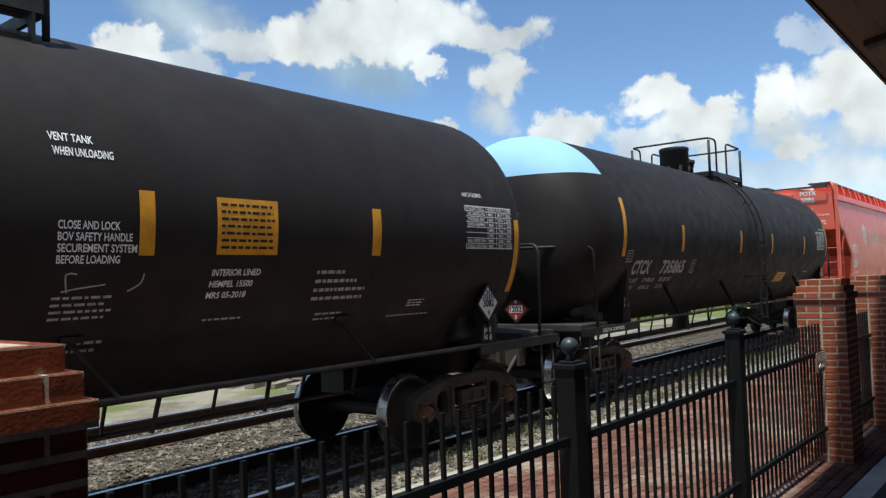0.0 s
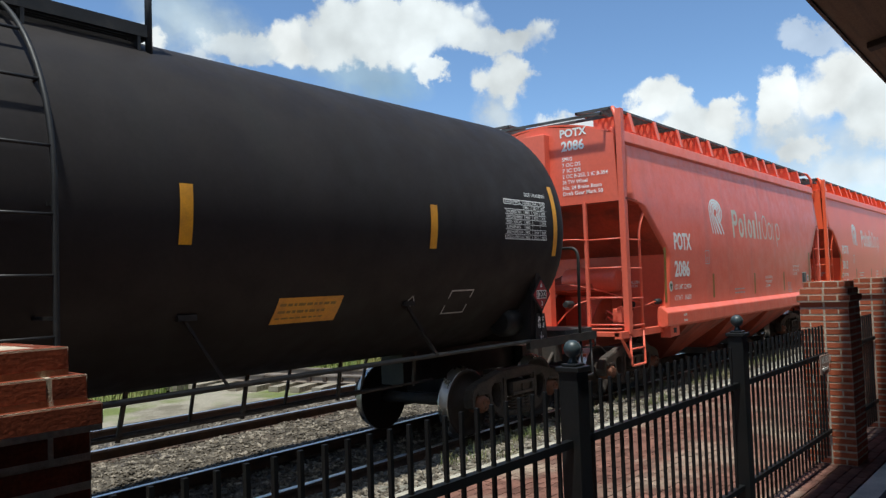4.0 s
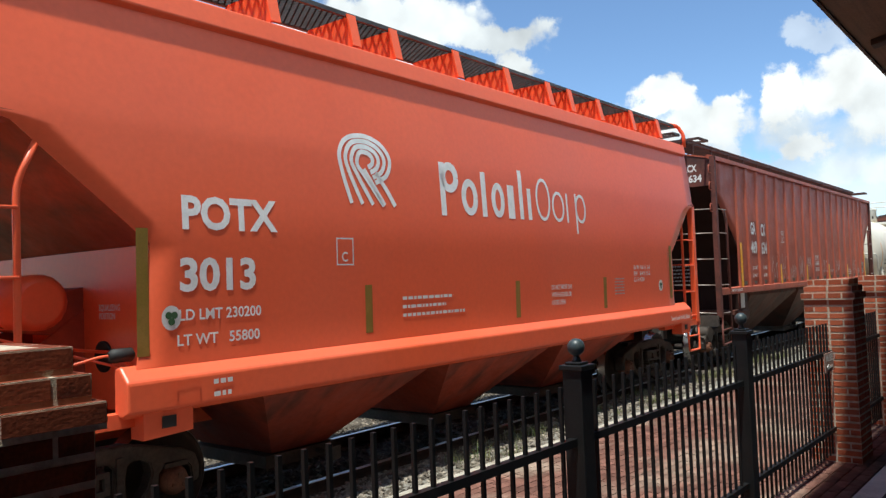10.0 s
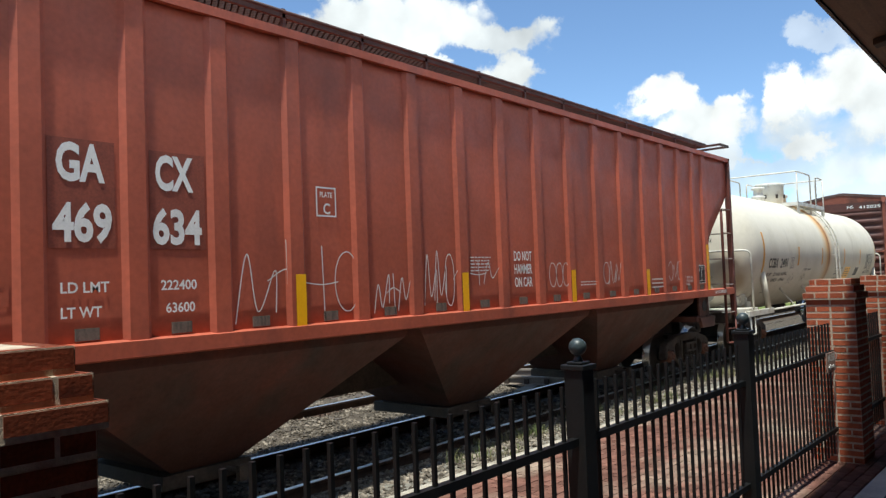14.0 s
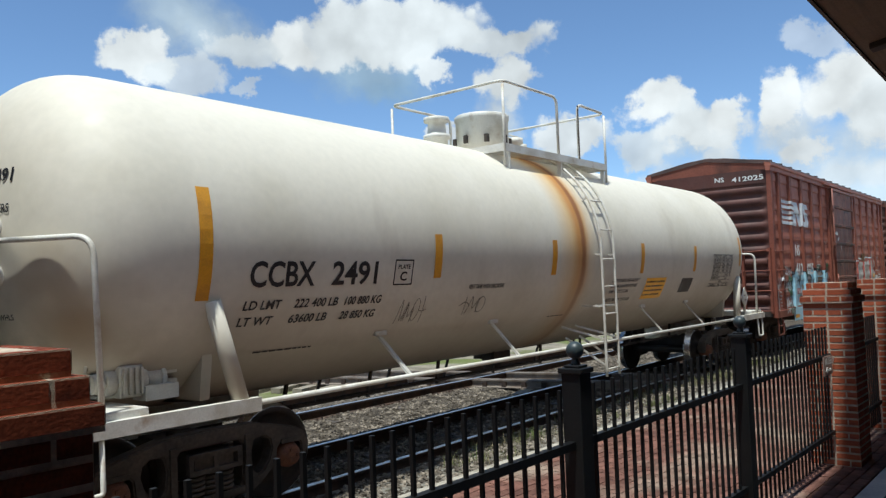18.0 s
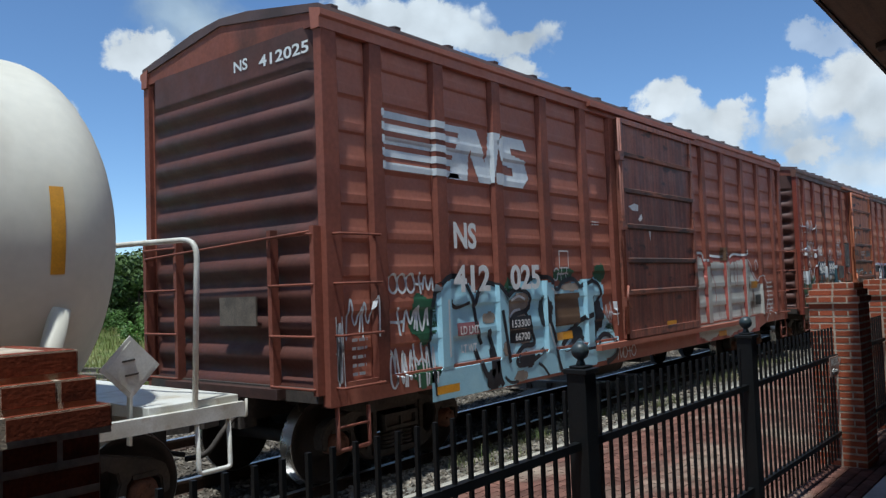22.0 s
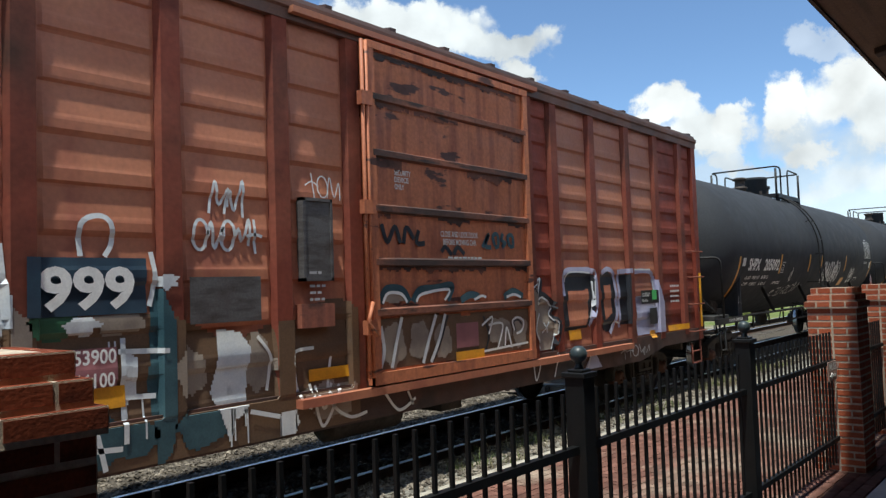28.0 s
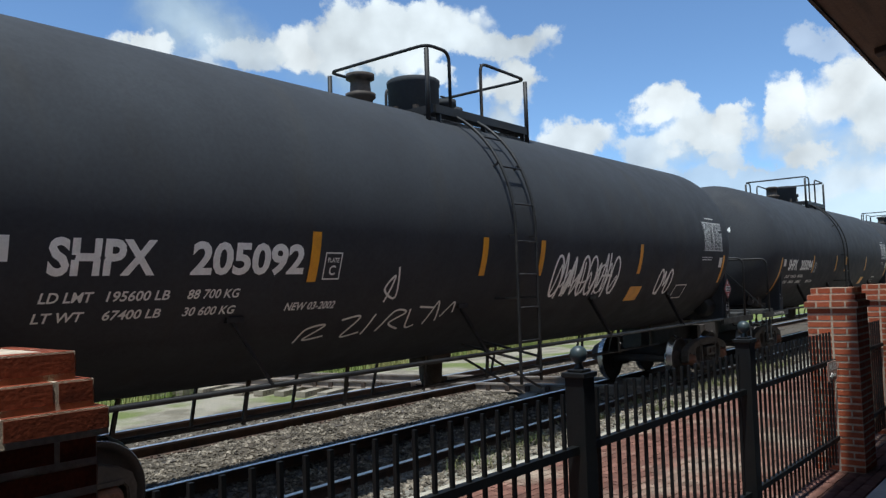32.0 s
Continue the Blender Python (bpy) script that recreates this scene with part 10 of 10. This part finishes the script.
def build_box_h():
    car, host, at, door = box_car(107.78, "box_worn", "door_scaly", "patchy brown box car covered in green and white graffiti")
    off = host.matrix_basis.translation.x

    def layer(d):
        return lambda u, v: (lambda p: (p[0], p[1] - d, p[2]))(at(0, 0)(u, v))
    lay0, lay1, lay2, lay3 = layer(0.001), layer(0.006), layer(0.010), layer(0.014)
    n1 = lambda x, k: noise.noise(Vector((x * 1.4, k, 0.5)))
    n2 = lambda x, z, k, f=1.7: noise.noise(Vector((x * f, z * f, k))) + 0.35 * noise.noise(Vector((x * f * 3, z * f * 3, k)))
    fill(car, "graffiti", lay0, lambda x, z: z < 1.85 + 0.30 * n1(x, 1), 0.70, 6.6, 0.80, 2.3, MAT["mud"], 0.03, "brown sprayed ground along the lower side")
    blots(car, "graffiti_fill", lay1, [(1.15, 1.6, 0.34, 0.40, 0.5, 3), (1.95, 1.55, 0.26, 0.42, 0.5, 4), (2.4, 1.2, 0.3, 0.2, 0.5, 5), (1.5, 1.05, 0.5, 0.18, 0.4, 6), (3.68, 1.88, 0.18, 0.10, 0.3, 7)], MAT["spray_green"], 0.022, "green sprayed cloud")
    blots(car, "graffiti_fill", lay1, [(4.50, 1.45, 0.12, 0.66, 0.3, 8), (4.05, 1.0, 0.30, 0.18, 0.5, 9), (4.85, 1.02, 0.28, 0.14, 0.5, 10), (3.2, 1.15, 0.25, 0.2, 0.5, 11), (2.9, 1.7, 0.16, 0.3, 0.5, 12)], MAT["spray_teal"], 0.022, "dark teal sprayed cloud")
    blots(car, "graffiti_fill", lay1, [(4.16, 1.88, 0.20, 0.09, 0.3, 51), (3.36, 1.75, 0.16, 0.30, 0.4, 53), (5.42, 1.46, 0.16, 0.24, 0.4, 52), (4.75, 1.45, 0.14, 0.2, 0.4, 54), (6.25, 1.05, 0.3, 0.2, 0.4, 55)], MAT["spray_tan"], 0.022, "tan sprayed shape")
    blots(car, "graffiti_fill", lay2, [(3.88, 1.87, 0.12, 0.07, 0.6, 41), (4.53, 2.19, 0.09, 0.06, 0.6, 42), (1.15, 1.95, 0.32, 0.2, 0.6, 43), (1.5, 1.62, 0.12, 0.45, 0.5, 44), (2.05, 1.5, 0.16, 0.28, 0.6, 45), (3.30, 2.0, 0.10, 0.16, 0.6, 46), (4.22, 1.5, 0.05, 0.24, 0.5, 47)], MAT["spray_white"], 0.016, "white sprayed splash")
    shape(car, "graffiti_fill", lay2, [(5.01, 1.79), (5.24, 1.75), (5.35, 1.61), (5.3, 1.38), (5.27, 1.07), (5.13, 1.02), (5.10, 0.80), (5.04, 0.99), (4.93, 1.27), (5.0, 1.45)], MAT["spray_white"], 0.016, "white dripping sprayed shape")
    shape(car, "graffiti_fill", lay2, [(5.62, 1.02), (5.80, 1.01), (5.83, 0.90), (5.77, 0.80), (5.61, 0.81)], MAT["spray_white"], 0.016, "white sprayed block")
    rd = random.Random(3)
    drips = []
    for x, z in ((1.15, 1.9), (1.5, 1.4), (2.05, 1.4), (4.05, 1.75), (5.1, 1.3), (5.2, 1.1), (4.25, 1.3), (2.7, 2.0), (3.3, 1.9), (5.7, 0.98)):
        for _ in range(2):
            u = x + rd.uniform(-0.12, 0.12)
            drips.append([(u, z), (u + 0.004, max(z - rd.uniform(0.12, 0.5), 0.81))])
    strokes_each(car, "graffiti_drip", lay2, drips, 0.016, MAT["spray_white"], "thin white paint drip")
    edge = [[(0.75, 1.75), (1.0, 2.2), (1.25, 1.95), (1.6, 2.35), (1.85, 1.9), (2.2, 2.2), (2.42, 2.36)], [(0.8, 1.3), (1.2, 1.45), (1.6, 1.2), (2.0, 1.4)], [(4.15, 1.67), (4.54, 1.65)], [(4.19, 1.77), (4.18, 0.99)], [(4.28, 1.62), (4.27, 1.32)], [(4.15, 1.33), (4.45, 1.31)],
            [(3.87, 2.38), (3.87, 2.61), (3.99, 2.68), (4.09, 2.64), (4.11, 2.49), (4.05, 2.38)], [(3.33, 2.46), (3.36, 1.95)], [(4.42, 2.42), (4.45, 2.2), (4.4, 2.0)], [(5.29, 1.07), (5.61, 0.98)], [(3.95, 1.13), (4.02, 0.82)], [(3.9, 0.98), (4.15, 0.96)]]
    strokes_each(car, "graffiti_outline", lay3, edge, 0.04, MAT["spray_white"], "white sprayed line")
    edge = [[(5.8, 1.41), (5.83, 1.53), (6.05, 1.55)], [(5.82, 1.4), (5.86, 1.1), (5.98, 1.0)], [(5.99, 1.22), (6.11, 0.82), (6.36, 1.18)], [(6.05, 1.2), (6.13, 0.98), (6.26, 1.2)], [(6.28, 1.45), (6.21, 1.06), (6.44, 0.86), (6.69, 0.87)], [(6.96, 1.01), (7.16, 0.82), (7.42, 0.91)], [(7.3, 1.0), (7.38, 0.85)], [(5.42, 1.7), (5.55, 1.5), (5.5, 1.22)]]
    strokes_each(car, "graffiti_outline", lay3, edge, 0.032, MAT["chart"], "pale letter outline")
    r = random.Random(77)
    for x0, x1, z0, z1, n, w in ((0.85, 2.25, 3.05, 3.55, 4, 0.025), (0.9, 2.3, 2.45, 2.95, 5, 0.030), (4.78, 5.45, 2.42, 2.72, 5, 0.028), (4.95, 5.25, 2.72, 3.05, 2, 0.026), (6.0, 6.4, 2.95, 3.2, 3, 0.012)):
        strokes_each(car, "graffiti_tag", lay2, tag_strokes(r, x0, x1, z0, z1, n), w, MAT["spray_white"], "white sprayed tag")
    # the door's pale letters: arches above the low rib, a row below it
    fill(car, "graffiti", lay0, lambda x, z: z < 1.78 + 0.04 * n1(x, 9), 6.82, 9.62, 1.26, 1.9, MAT["mud"], 0.03, "dark sprayed ground on the door")
    blots(car, "graffiti_letters", lay1, [(7.05, 1.50, 0.18, 0.22, 0.35, 61), (7.45, 1.52, 0.16, 0.22, 0.35, 62), (7.85, 1.48, 0.16, 0.20, 0.35, 63), (8.95, 1.52, 0.22, 0.18, 0.4, 64), (9.4, 1.50, 0.16, 0.2, 0.4, 65), (7.1, 2.0, 0.2, 0.07, 0.4, 66)], MAT["spray_tan"], 0.016, "pale tan sprayed letter across the door")
    fill(car, "graffiti_letters", lay1, in_shape([(8.10, 1.38), (8.10, 1.66), (8.52, 1.67), (8.53, 1.38)]), 8.0, 8.6, 1.3, 1.8, MAT["spray_pink"], 0.02, "mauve painted square on the door")
    strokes_each(car, "graffiti_letters", lay2, [[(6.87, 1.93), (6.96, 2.07), (7.20, 2.06), (7.31, 1.93)], [(7.37, 1.93), (7.48, 2.05), (7.76, 2.07), (8.04, 2.09), (7.95, 1.93)], [(8.20, 1.92), (8.38, 1.98), (8.56, 1.95)], [(9.07, 1.93), (9.27, 2.0), (9.49, 1.93)]], 0.085, MAT["spray_teal"], "dark teal edge of the arches")
    strokes_each(car, "graffiti_letters", lay3, [[(6.90, 1.93), (6.98, 2.03), (7.18, 2.02), (7.27, 1.93)], [(7.42, 1.93), (7.52, 2.01), (7.98, 2.05), (7.90, 1.93)], [(8.45, 1.92), (8.60, 1.96), (8.69, 1.94)], [(9.12, 1.93), (9.28, 1.96), (9.44, 1.92)]], 0.032, MAT["spray_white"], "white edge of the arches")
    strokes_each(car, "graffiti_letters", lay3, [[(7.90, 1.78), (7.78, 1.5), (7.63, 1.27)], [(7.74, 1.78), (7.6, 1.5), (7.5, 1.27)], [(7.18, 1.78), (7.08, 1.5), (7.01, 1.27)], [(6.86, 1.7), (6.9, 1.45), (6.84, 1.28)]], 0.045, MAT["spray_white"], "white sprayed stroke")
    strokes_each(car, "graffiti_letters", lay3, [[(9.27, 1.51), (9.23, 1.63), (9.35, 1.67), (9.48, 1.61), (9.43, 1.5), (9.31, 1.47)], [(8.58, 1.61), (8.8, 1.7), (8.72, 1.5)], [(8.72, 1.61), (9.01, 1.6), (8.9, 1.33)], [(9.05, 1.34), (9.1, 1.56), (9.2, 1.3)], [(8.48, 1.30), (9.0, 1.32), (9.57, 1.34)]], 0.028, MAT["chart"], "thin pale letter edge")
    strokes_each(car, "graffiti_letters", lay2, [[(9.30, 1.50), (9.26, 1.62), (9.36, 1.64), (9.44, 1.58)], [(7.66, 1.27), (7.80, 1.46), (7.95, 1.76)], [(8.62, 1.72), (8.72, 1.5), (8.64, 1.3)]], 0.03, MAT["spray_black"], "thin dark stroke of the letters")
    strokes_each(car, "graffiti_tag", lay1, [[(8.66, 2.54), (8.80, 2.70), (8.72, 2.56), (8.84, 2.54)], [(8.92, 2.56), (8.88, 2.68), (8.98, 2.70), (8.99, 2.56), (8.92, 2.55)], [(9.10, 2.72), (9.06, 2.64), (9.15, 2.60), (9.07, 2.55)], [(9.24, 2.56), (9.20, 2.68), (9.30, 2.70), (9.32, 2.57), (9.24, 2.56)]], 0.055, MAT["spray_teal"], "dark sprayed figure")
    strokes_each(car, "graffiti_tag", lay1, [[(6.92, 2.74), (7.0, 2.56), (7.12, 2.72), (7.2, 2.55)], [(7.25, 2.55), (7.3, 2.72), (7.42, 2.6)], [(7.5, 2.7), (7.46, 2.56), (7.6, 2.56)], [(7.88, 2.47), (7.95, 2.53), (8.06, 2.44)], [(8.1, 2.45), (8.18, 2.53), (8.3, 2.45)]], 0.055, MAT["spray_black"], "black sprayed tag")
    # the zigzag letter and the lilac letters behind the door
    shape(car, "graffiti_fill", lay0, [(9.86, 2.0), (10.10, 2.12), (9.98, 1.82), (10.1, 1.92), (10.41, 1.76), (10.28, 1.66), (10.50, 1.54), (10.29, 1.19), (10.02, 1.19), (9.88, 1.46)], MAT["spray_tan"], 0.02, "grey-brown fill of the zigzag letter")
    strokes_each(car, "graffiti_outline", lay1, [[(9.90, 1.98), (10.12, 2.13), (10.0, 1.84)], [(10.0, 1.84), (10.12, 1.94), (10.43, 1.78)], [(10.43, 1.78), (10.32, 1.66), (10.52, 1.52)], [(10.52, 1.52), (10.42, 1.3), (10.31, 1.18)]], 0.085, MAT["spray_black"], "black shadow of the zigzag letter")
    strokes_each(car, "graffiti_outline", lay2, [[(9.83, 2.03), (9.97, 2.10), (10.11, 2.16)], [(10.11, 2.16), (9.95, 1.80)], [(9.95, 1.80), (10.1, 1.90), (10.38, 1.76)], [(10.38, 1.76), (10.28, 1.66), (10.46, 1.54)], [(10.46, 1.54), (10.4, 1.36), (10.29, 1.19)], [(9.95, 1.69), (9.87, 1.46), (10.03, 1.22)], [(10.12, 1.56), (10.26, 1.42)], [(10.26, 1.56), (10.12, 1.42)]], 0.026, MAT["spray_white"], "white edge of the zigzag letter")
    for pts in ([(10.71, 1.40), (10.70, 2.18), (10.80, 2.26), (11.48, 2.26), (11.56, 2.14), (11.57, 1.75), (11.38, 1.42)], [(11.82, 2.20), (12.02, 2.26), (12.26, 2.16), (12.30, 1.6), (12.08, 1.30), (11.86, 1.35)], [(12.42, 2.2), (12.8, 2.2), (12.78, 1.4), (12.44, 1.4)]):
        shape(car, "graffiti_fill", lay0, pts, MAT["spray_black"], 0.022, "dark sprayed letter")
    for pts in ([(10.82, 1.46), (10.83, 1.96), (11.42, 1.98), (11.40, 1.6), (11.3, 1.46)], [(11.92, 1.50), (11.92, 2.02), (12.14, 2.04), (12.16, 1.6)]):
        shape(car, "graffiti_fill", lay1, pts, MAT["box_worn"], 0.022, "bare brown inside of a letter")
    strokes_each(car, "graffiti_outline", lay2, [[(10.70, 1.9), (10.71, 2.18), (10.80, 2.26), (11.15, 2.27), (11.48, 2.26), (11.57, 2.14), (11.58, 1.75), (11.40, 1.44)], [(11.84, 2.22), (12.05, 2.28), (12.25, 2.18), (12.31, 1.85), (12.30, 1.55), (12.06, 1.29)], [(12.40, 2.27), (12.41, 1.8), (12.39, 1.36)], [(12.45, 2.24), (12.85, 2.25)], [(12.99, 2.23), (13.3, 2.25), (13.61, 2.22), (13.75, 2.11)]], 0.075, MAT["spray_lilac"], "lilac sprayed letter")
    shape(car, "graffiti_fill", lay1, [(13.66, 2.10), (13.80, 2.16), (13.95, 1.92), (14.09, 1.63), (14.20, 1.19), (13.74, 1.19), (13.76, 1.6)], MAT["spray_lilac"], 0.022, "lilac sprayed wedge")
    shape(car, "graffiti_fill", lay1, [(13.02, 1.19), (13.02, 1.82), (13.74, 1.84), (13.74, 1.19)], MAT["spray_lilac"], 0.022, "lilac sprayed block")
    shape(car, "graffiti_fill", lay1, [(11.42, 1.12), (11.66, 0.82), (11.14, 0.82)], MAT["spray_lilac"], 0.02, "lilac sprayed point on the sill")
    shape(car, "graffiti_fill", lay0, [(10.40, 1.13), (10.30, 0.82), (11.05, 0.80), (11.3, 1.13)], MAT["spray_black"], 0.025, "dark sprayed area on the sill")
    strokes_each(car, "graffiti_shine", lay3, [[(10.74, 2.1), (10.82, 2.22), (11.1, 2.24), (11.46, 2.22)], [(11.53, 2.1), (11.52, 1.75), (11.42, 1.56)], [(12.9, 2.27), (13.6, 2.27)], [(13.70, 2.08), (13.70, 1.25)], [(12.1, 1.34), (12.2, 1.46), (12.4, 1.42)], [(9.76, 1.12), (9.82, 0.82), (9.96, 1.06)], [(10.28, 0.82), (10.42, 1.11)], [(11.22, 0.84), (11.36, 1.1)]], 0.026, MAT["spray_white"], "white edge of the letters")
    strokes_each(car, "graffiti_tag", lay1, tag_strokes(r, 12.3, 13.3, 0.86, 1.06, 5), 0.014, MAT["silver"], "thin pale scrawl on the sill")
    # stencils
    for (x, z, w, h, m) in ((2.36, 1.96, 0.92, 0.40, "spray_navy"), (3.48, 1.95, 0.92, 0.42, "spray_navy"), (2.50, 1.40, 0.58, 0.34, "spray_pink"), (3.72, 1.38, 0.44, 0.36, "spray_pink")):
        fill(car, "stencil_ground", lay3, lambda a, b: True, x, x + w - 0.03, z, z + h - 0.03, MAT[m], 0.03)

    def tx(t, x, z, h, w, m="white", b=0.02):
        put_text(t, host, None, h, MAT[m], width=w, bold=b, lay=lambda u, v: (x + u - off, -1.612, z + v))
    tx("NS", 2.46, 2.52, 0.27, 0.40, "white", 0.035)
    tx("409", 2.44, 2.02, 0.28, 0.72, "white", 0.035)
    tx("999", 3.56, 2.01, 0.28, 0.70, "white", 0.035)
    tx("LD LMT", 2.56, 1.60, 0.10, 0.46)
    tx("LT WT", 2.58, 1.44, 0.10, 0.38)
    tx("153900", 3.75, 1.60, 0.10, 0.36)
    tx("66100", 3.80, 1.43, 0.10, 0.30)
    patch(car, "metal_plate", lambda u, v: (u, -1.626, v), 4.72, 5.42, 1.84, 2.22, MAT["plate_steel"], 2, "dark grey scratched metal plate")
    bm = bmesh.new()
    box(bm, 5.93, 6.24, -1.63, -1.55, 2.20, 2.92)
    for a, b, c, d in ((5.90, 6.27, 2.17, 2.20), (5.90, 6.27, 2.92, 2.95), (5.90, 5.93, 2.17, 2.95), (6.24, 6.27, 2.17, 2.95)):
        box(bm, a, b, -1.642, -1.55, c, d)
    part("defect_board", bm, MAT["plate_steel"], car, "dark framed card board with small pale prints")
    bars(car, flat(5.97, -1.634, 2.28), 0.20, 0.56, 9, MAT["silver"], RND, fill=0.7)
    bm = bmesh.new()
    box(bm, 5.86, 6.27, -1.64, -1.55, 1.74, 1.96)
    part("card_holder", bm, MAT["door_rust"], car, "rusty card holder")
    for x, z0, z1, w in ((2.92, 1.26, 1.42, 0.24), (3.96, 1.26, 1.42, 0.24), (6.25, 1.24, 1.35, 0.26), (8.34, 1.20, 1.34, 0.27), (10.98, 1.27, 1.41, 0.17), (13.58, 1.12, 1.24, 0.10), (14.68, 1.18, 1.28, 0.42)):
        patch(car, "reflector", layer(0.018), x - w, x + w, z0, z1, MAT["yellow"], 2, "amber reflective strip")
    bm = bmesh.new()
    box(bm, 15.73, 15.81, -1.615, -1.605, 1.18, 2.2)
    part("reflector", bm, MAT["yellow_new"], car, "tall bright yellow corner strip")
    patch(car, "stencil_ground", lambda u, v: (u, -1.6, v), 13.15, 13.95, 1.70, 1.92, MAT["stencil_black"], 1)
    write(car, "ROOFSEALED", flat(13.18, -1.604, 1.82), 0.06, 0.30, "chart")
    write(car, "05-2013", flat(13.18, -1.604, 1.73), 0.05, 0.20, "chart")
    patch(car, "ticket", lambda u, v: (u, -1.608, v), 13.56, 13.74, 1.76, 1.92, MAT["lime"], 1, "small bright green ticket")
    patch(car, "data_plate", lambda u, v: (u, -1.604, v), 13.45, 13.75, 1.35, 1.62, MAT["ink"], 1)
    bars(car, flat(14.35, -1.60, 2.02), 0.5, 0.36, 4, MAT["chart"], RND)
    write(car, "CLOSE AND LOCK DOOR", flat(7.88, -1.662, 2.645), 0.062, 0.70, "chart")
    write(car, "BEFORE MOVING CAR", flat(7.92, -1.662, 2.555), 0.062, 0.62, "chart")
    bars(car, flat(8.0, -1.662, 2.44), 0.8, 0.06, 1, MAT["chart"], RND)
    for k, t in enumerate(("SECURITY", "DEVICE", "ONLY")):
        write(car, t, flat(7.14, -1.662, 3.27 - 0.075 * k), 0.055, (0.26, 0.22, 0.15)[k], "chart")
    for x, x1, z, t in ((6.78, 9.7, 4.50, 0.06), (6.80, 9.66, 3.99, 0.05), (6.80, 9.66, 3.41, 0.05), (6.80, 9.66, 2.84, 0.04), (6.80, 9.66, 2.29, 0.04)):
        fill(car, "grime_streak", lay1, lambda u, v, z=z, t=t: (z - v) < 0.6 * t + 0.09 * max(0.0, noise.noise(Vector((u * 3.1, z, 2.0)))) + 0.05 * noise.noise(Vector((u * 11, z, 5.0))) and noise.noise(Vector((u * 1.1, z * 3, 8.0))) > -0.12, x, x1, z - 0.24, z, MAT["rib_grime"], 0.02, "ragged dark streak below a rib")


build_box_g()
build_box_h()


# ---- building ----
ground()
tracks()
stones()
platform()
iron_fence()
canopy()
crossing_track()
weeds()
woods()
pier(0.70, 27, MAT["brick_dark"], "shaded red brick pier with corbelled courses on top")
pier(8.57, 27, MAT["brick"], "red brick pier with pale mortar and corbelled courses on top")
pier(10.72, 27, MAT["brick"], "red brick pier with pale mortar beyond the gate")
paving()


def motions():
    for ob, x0 in MOVERS:
        walk(ob, [(t, pose(x0 - train_run(t), TRACK_Y, 0)) for t in range(33)])
    # the wheels roll without slipping: one row every four pictures, well under a quarter turn
    spin = [(k * 4 / FPS, 360 * train_run(k * 4 / FPS) / (2 * math.pi * 0.457)) for k in range(241)]
    for ob, x in WHEELS:
        walk(ob, [(t, pose(x, 0, 0.457, 0, -a, 0)) for t, a in spin])


motions()
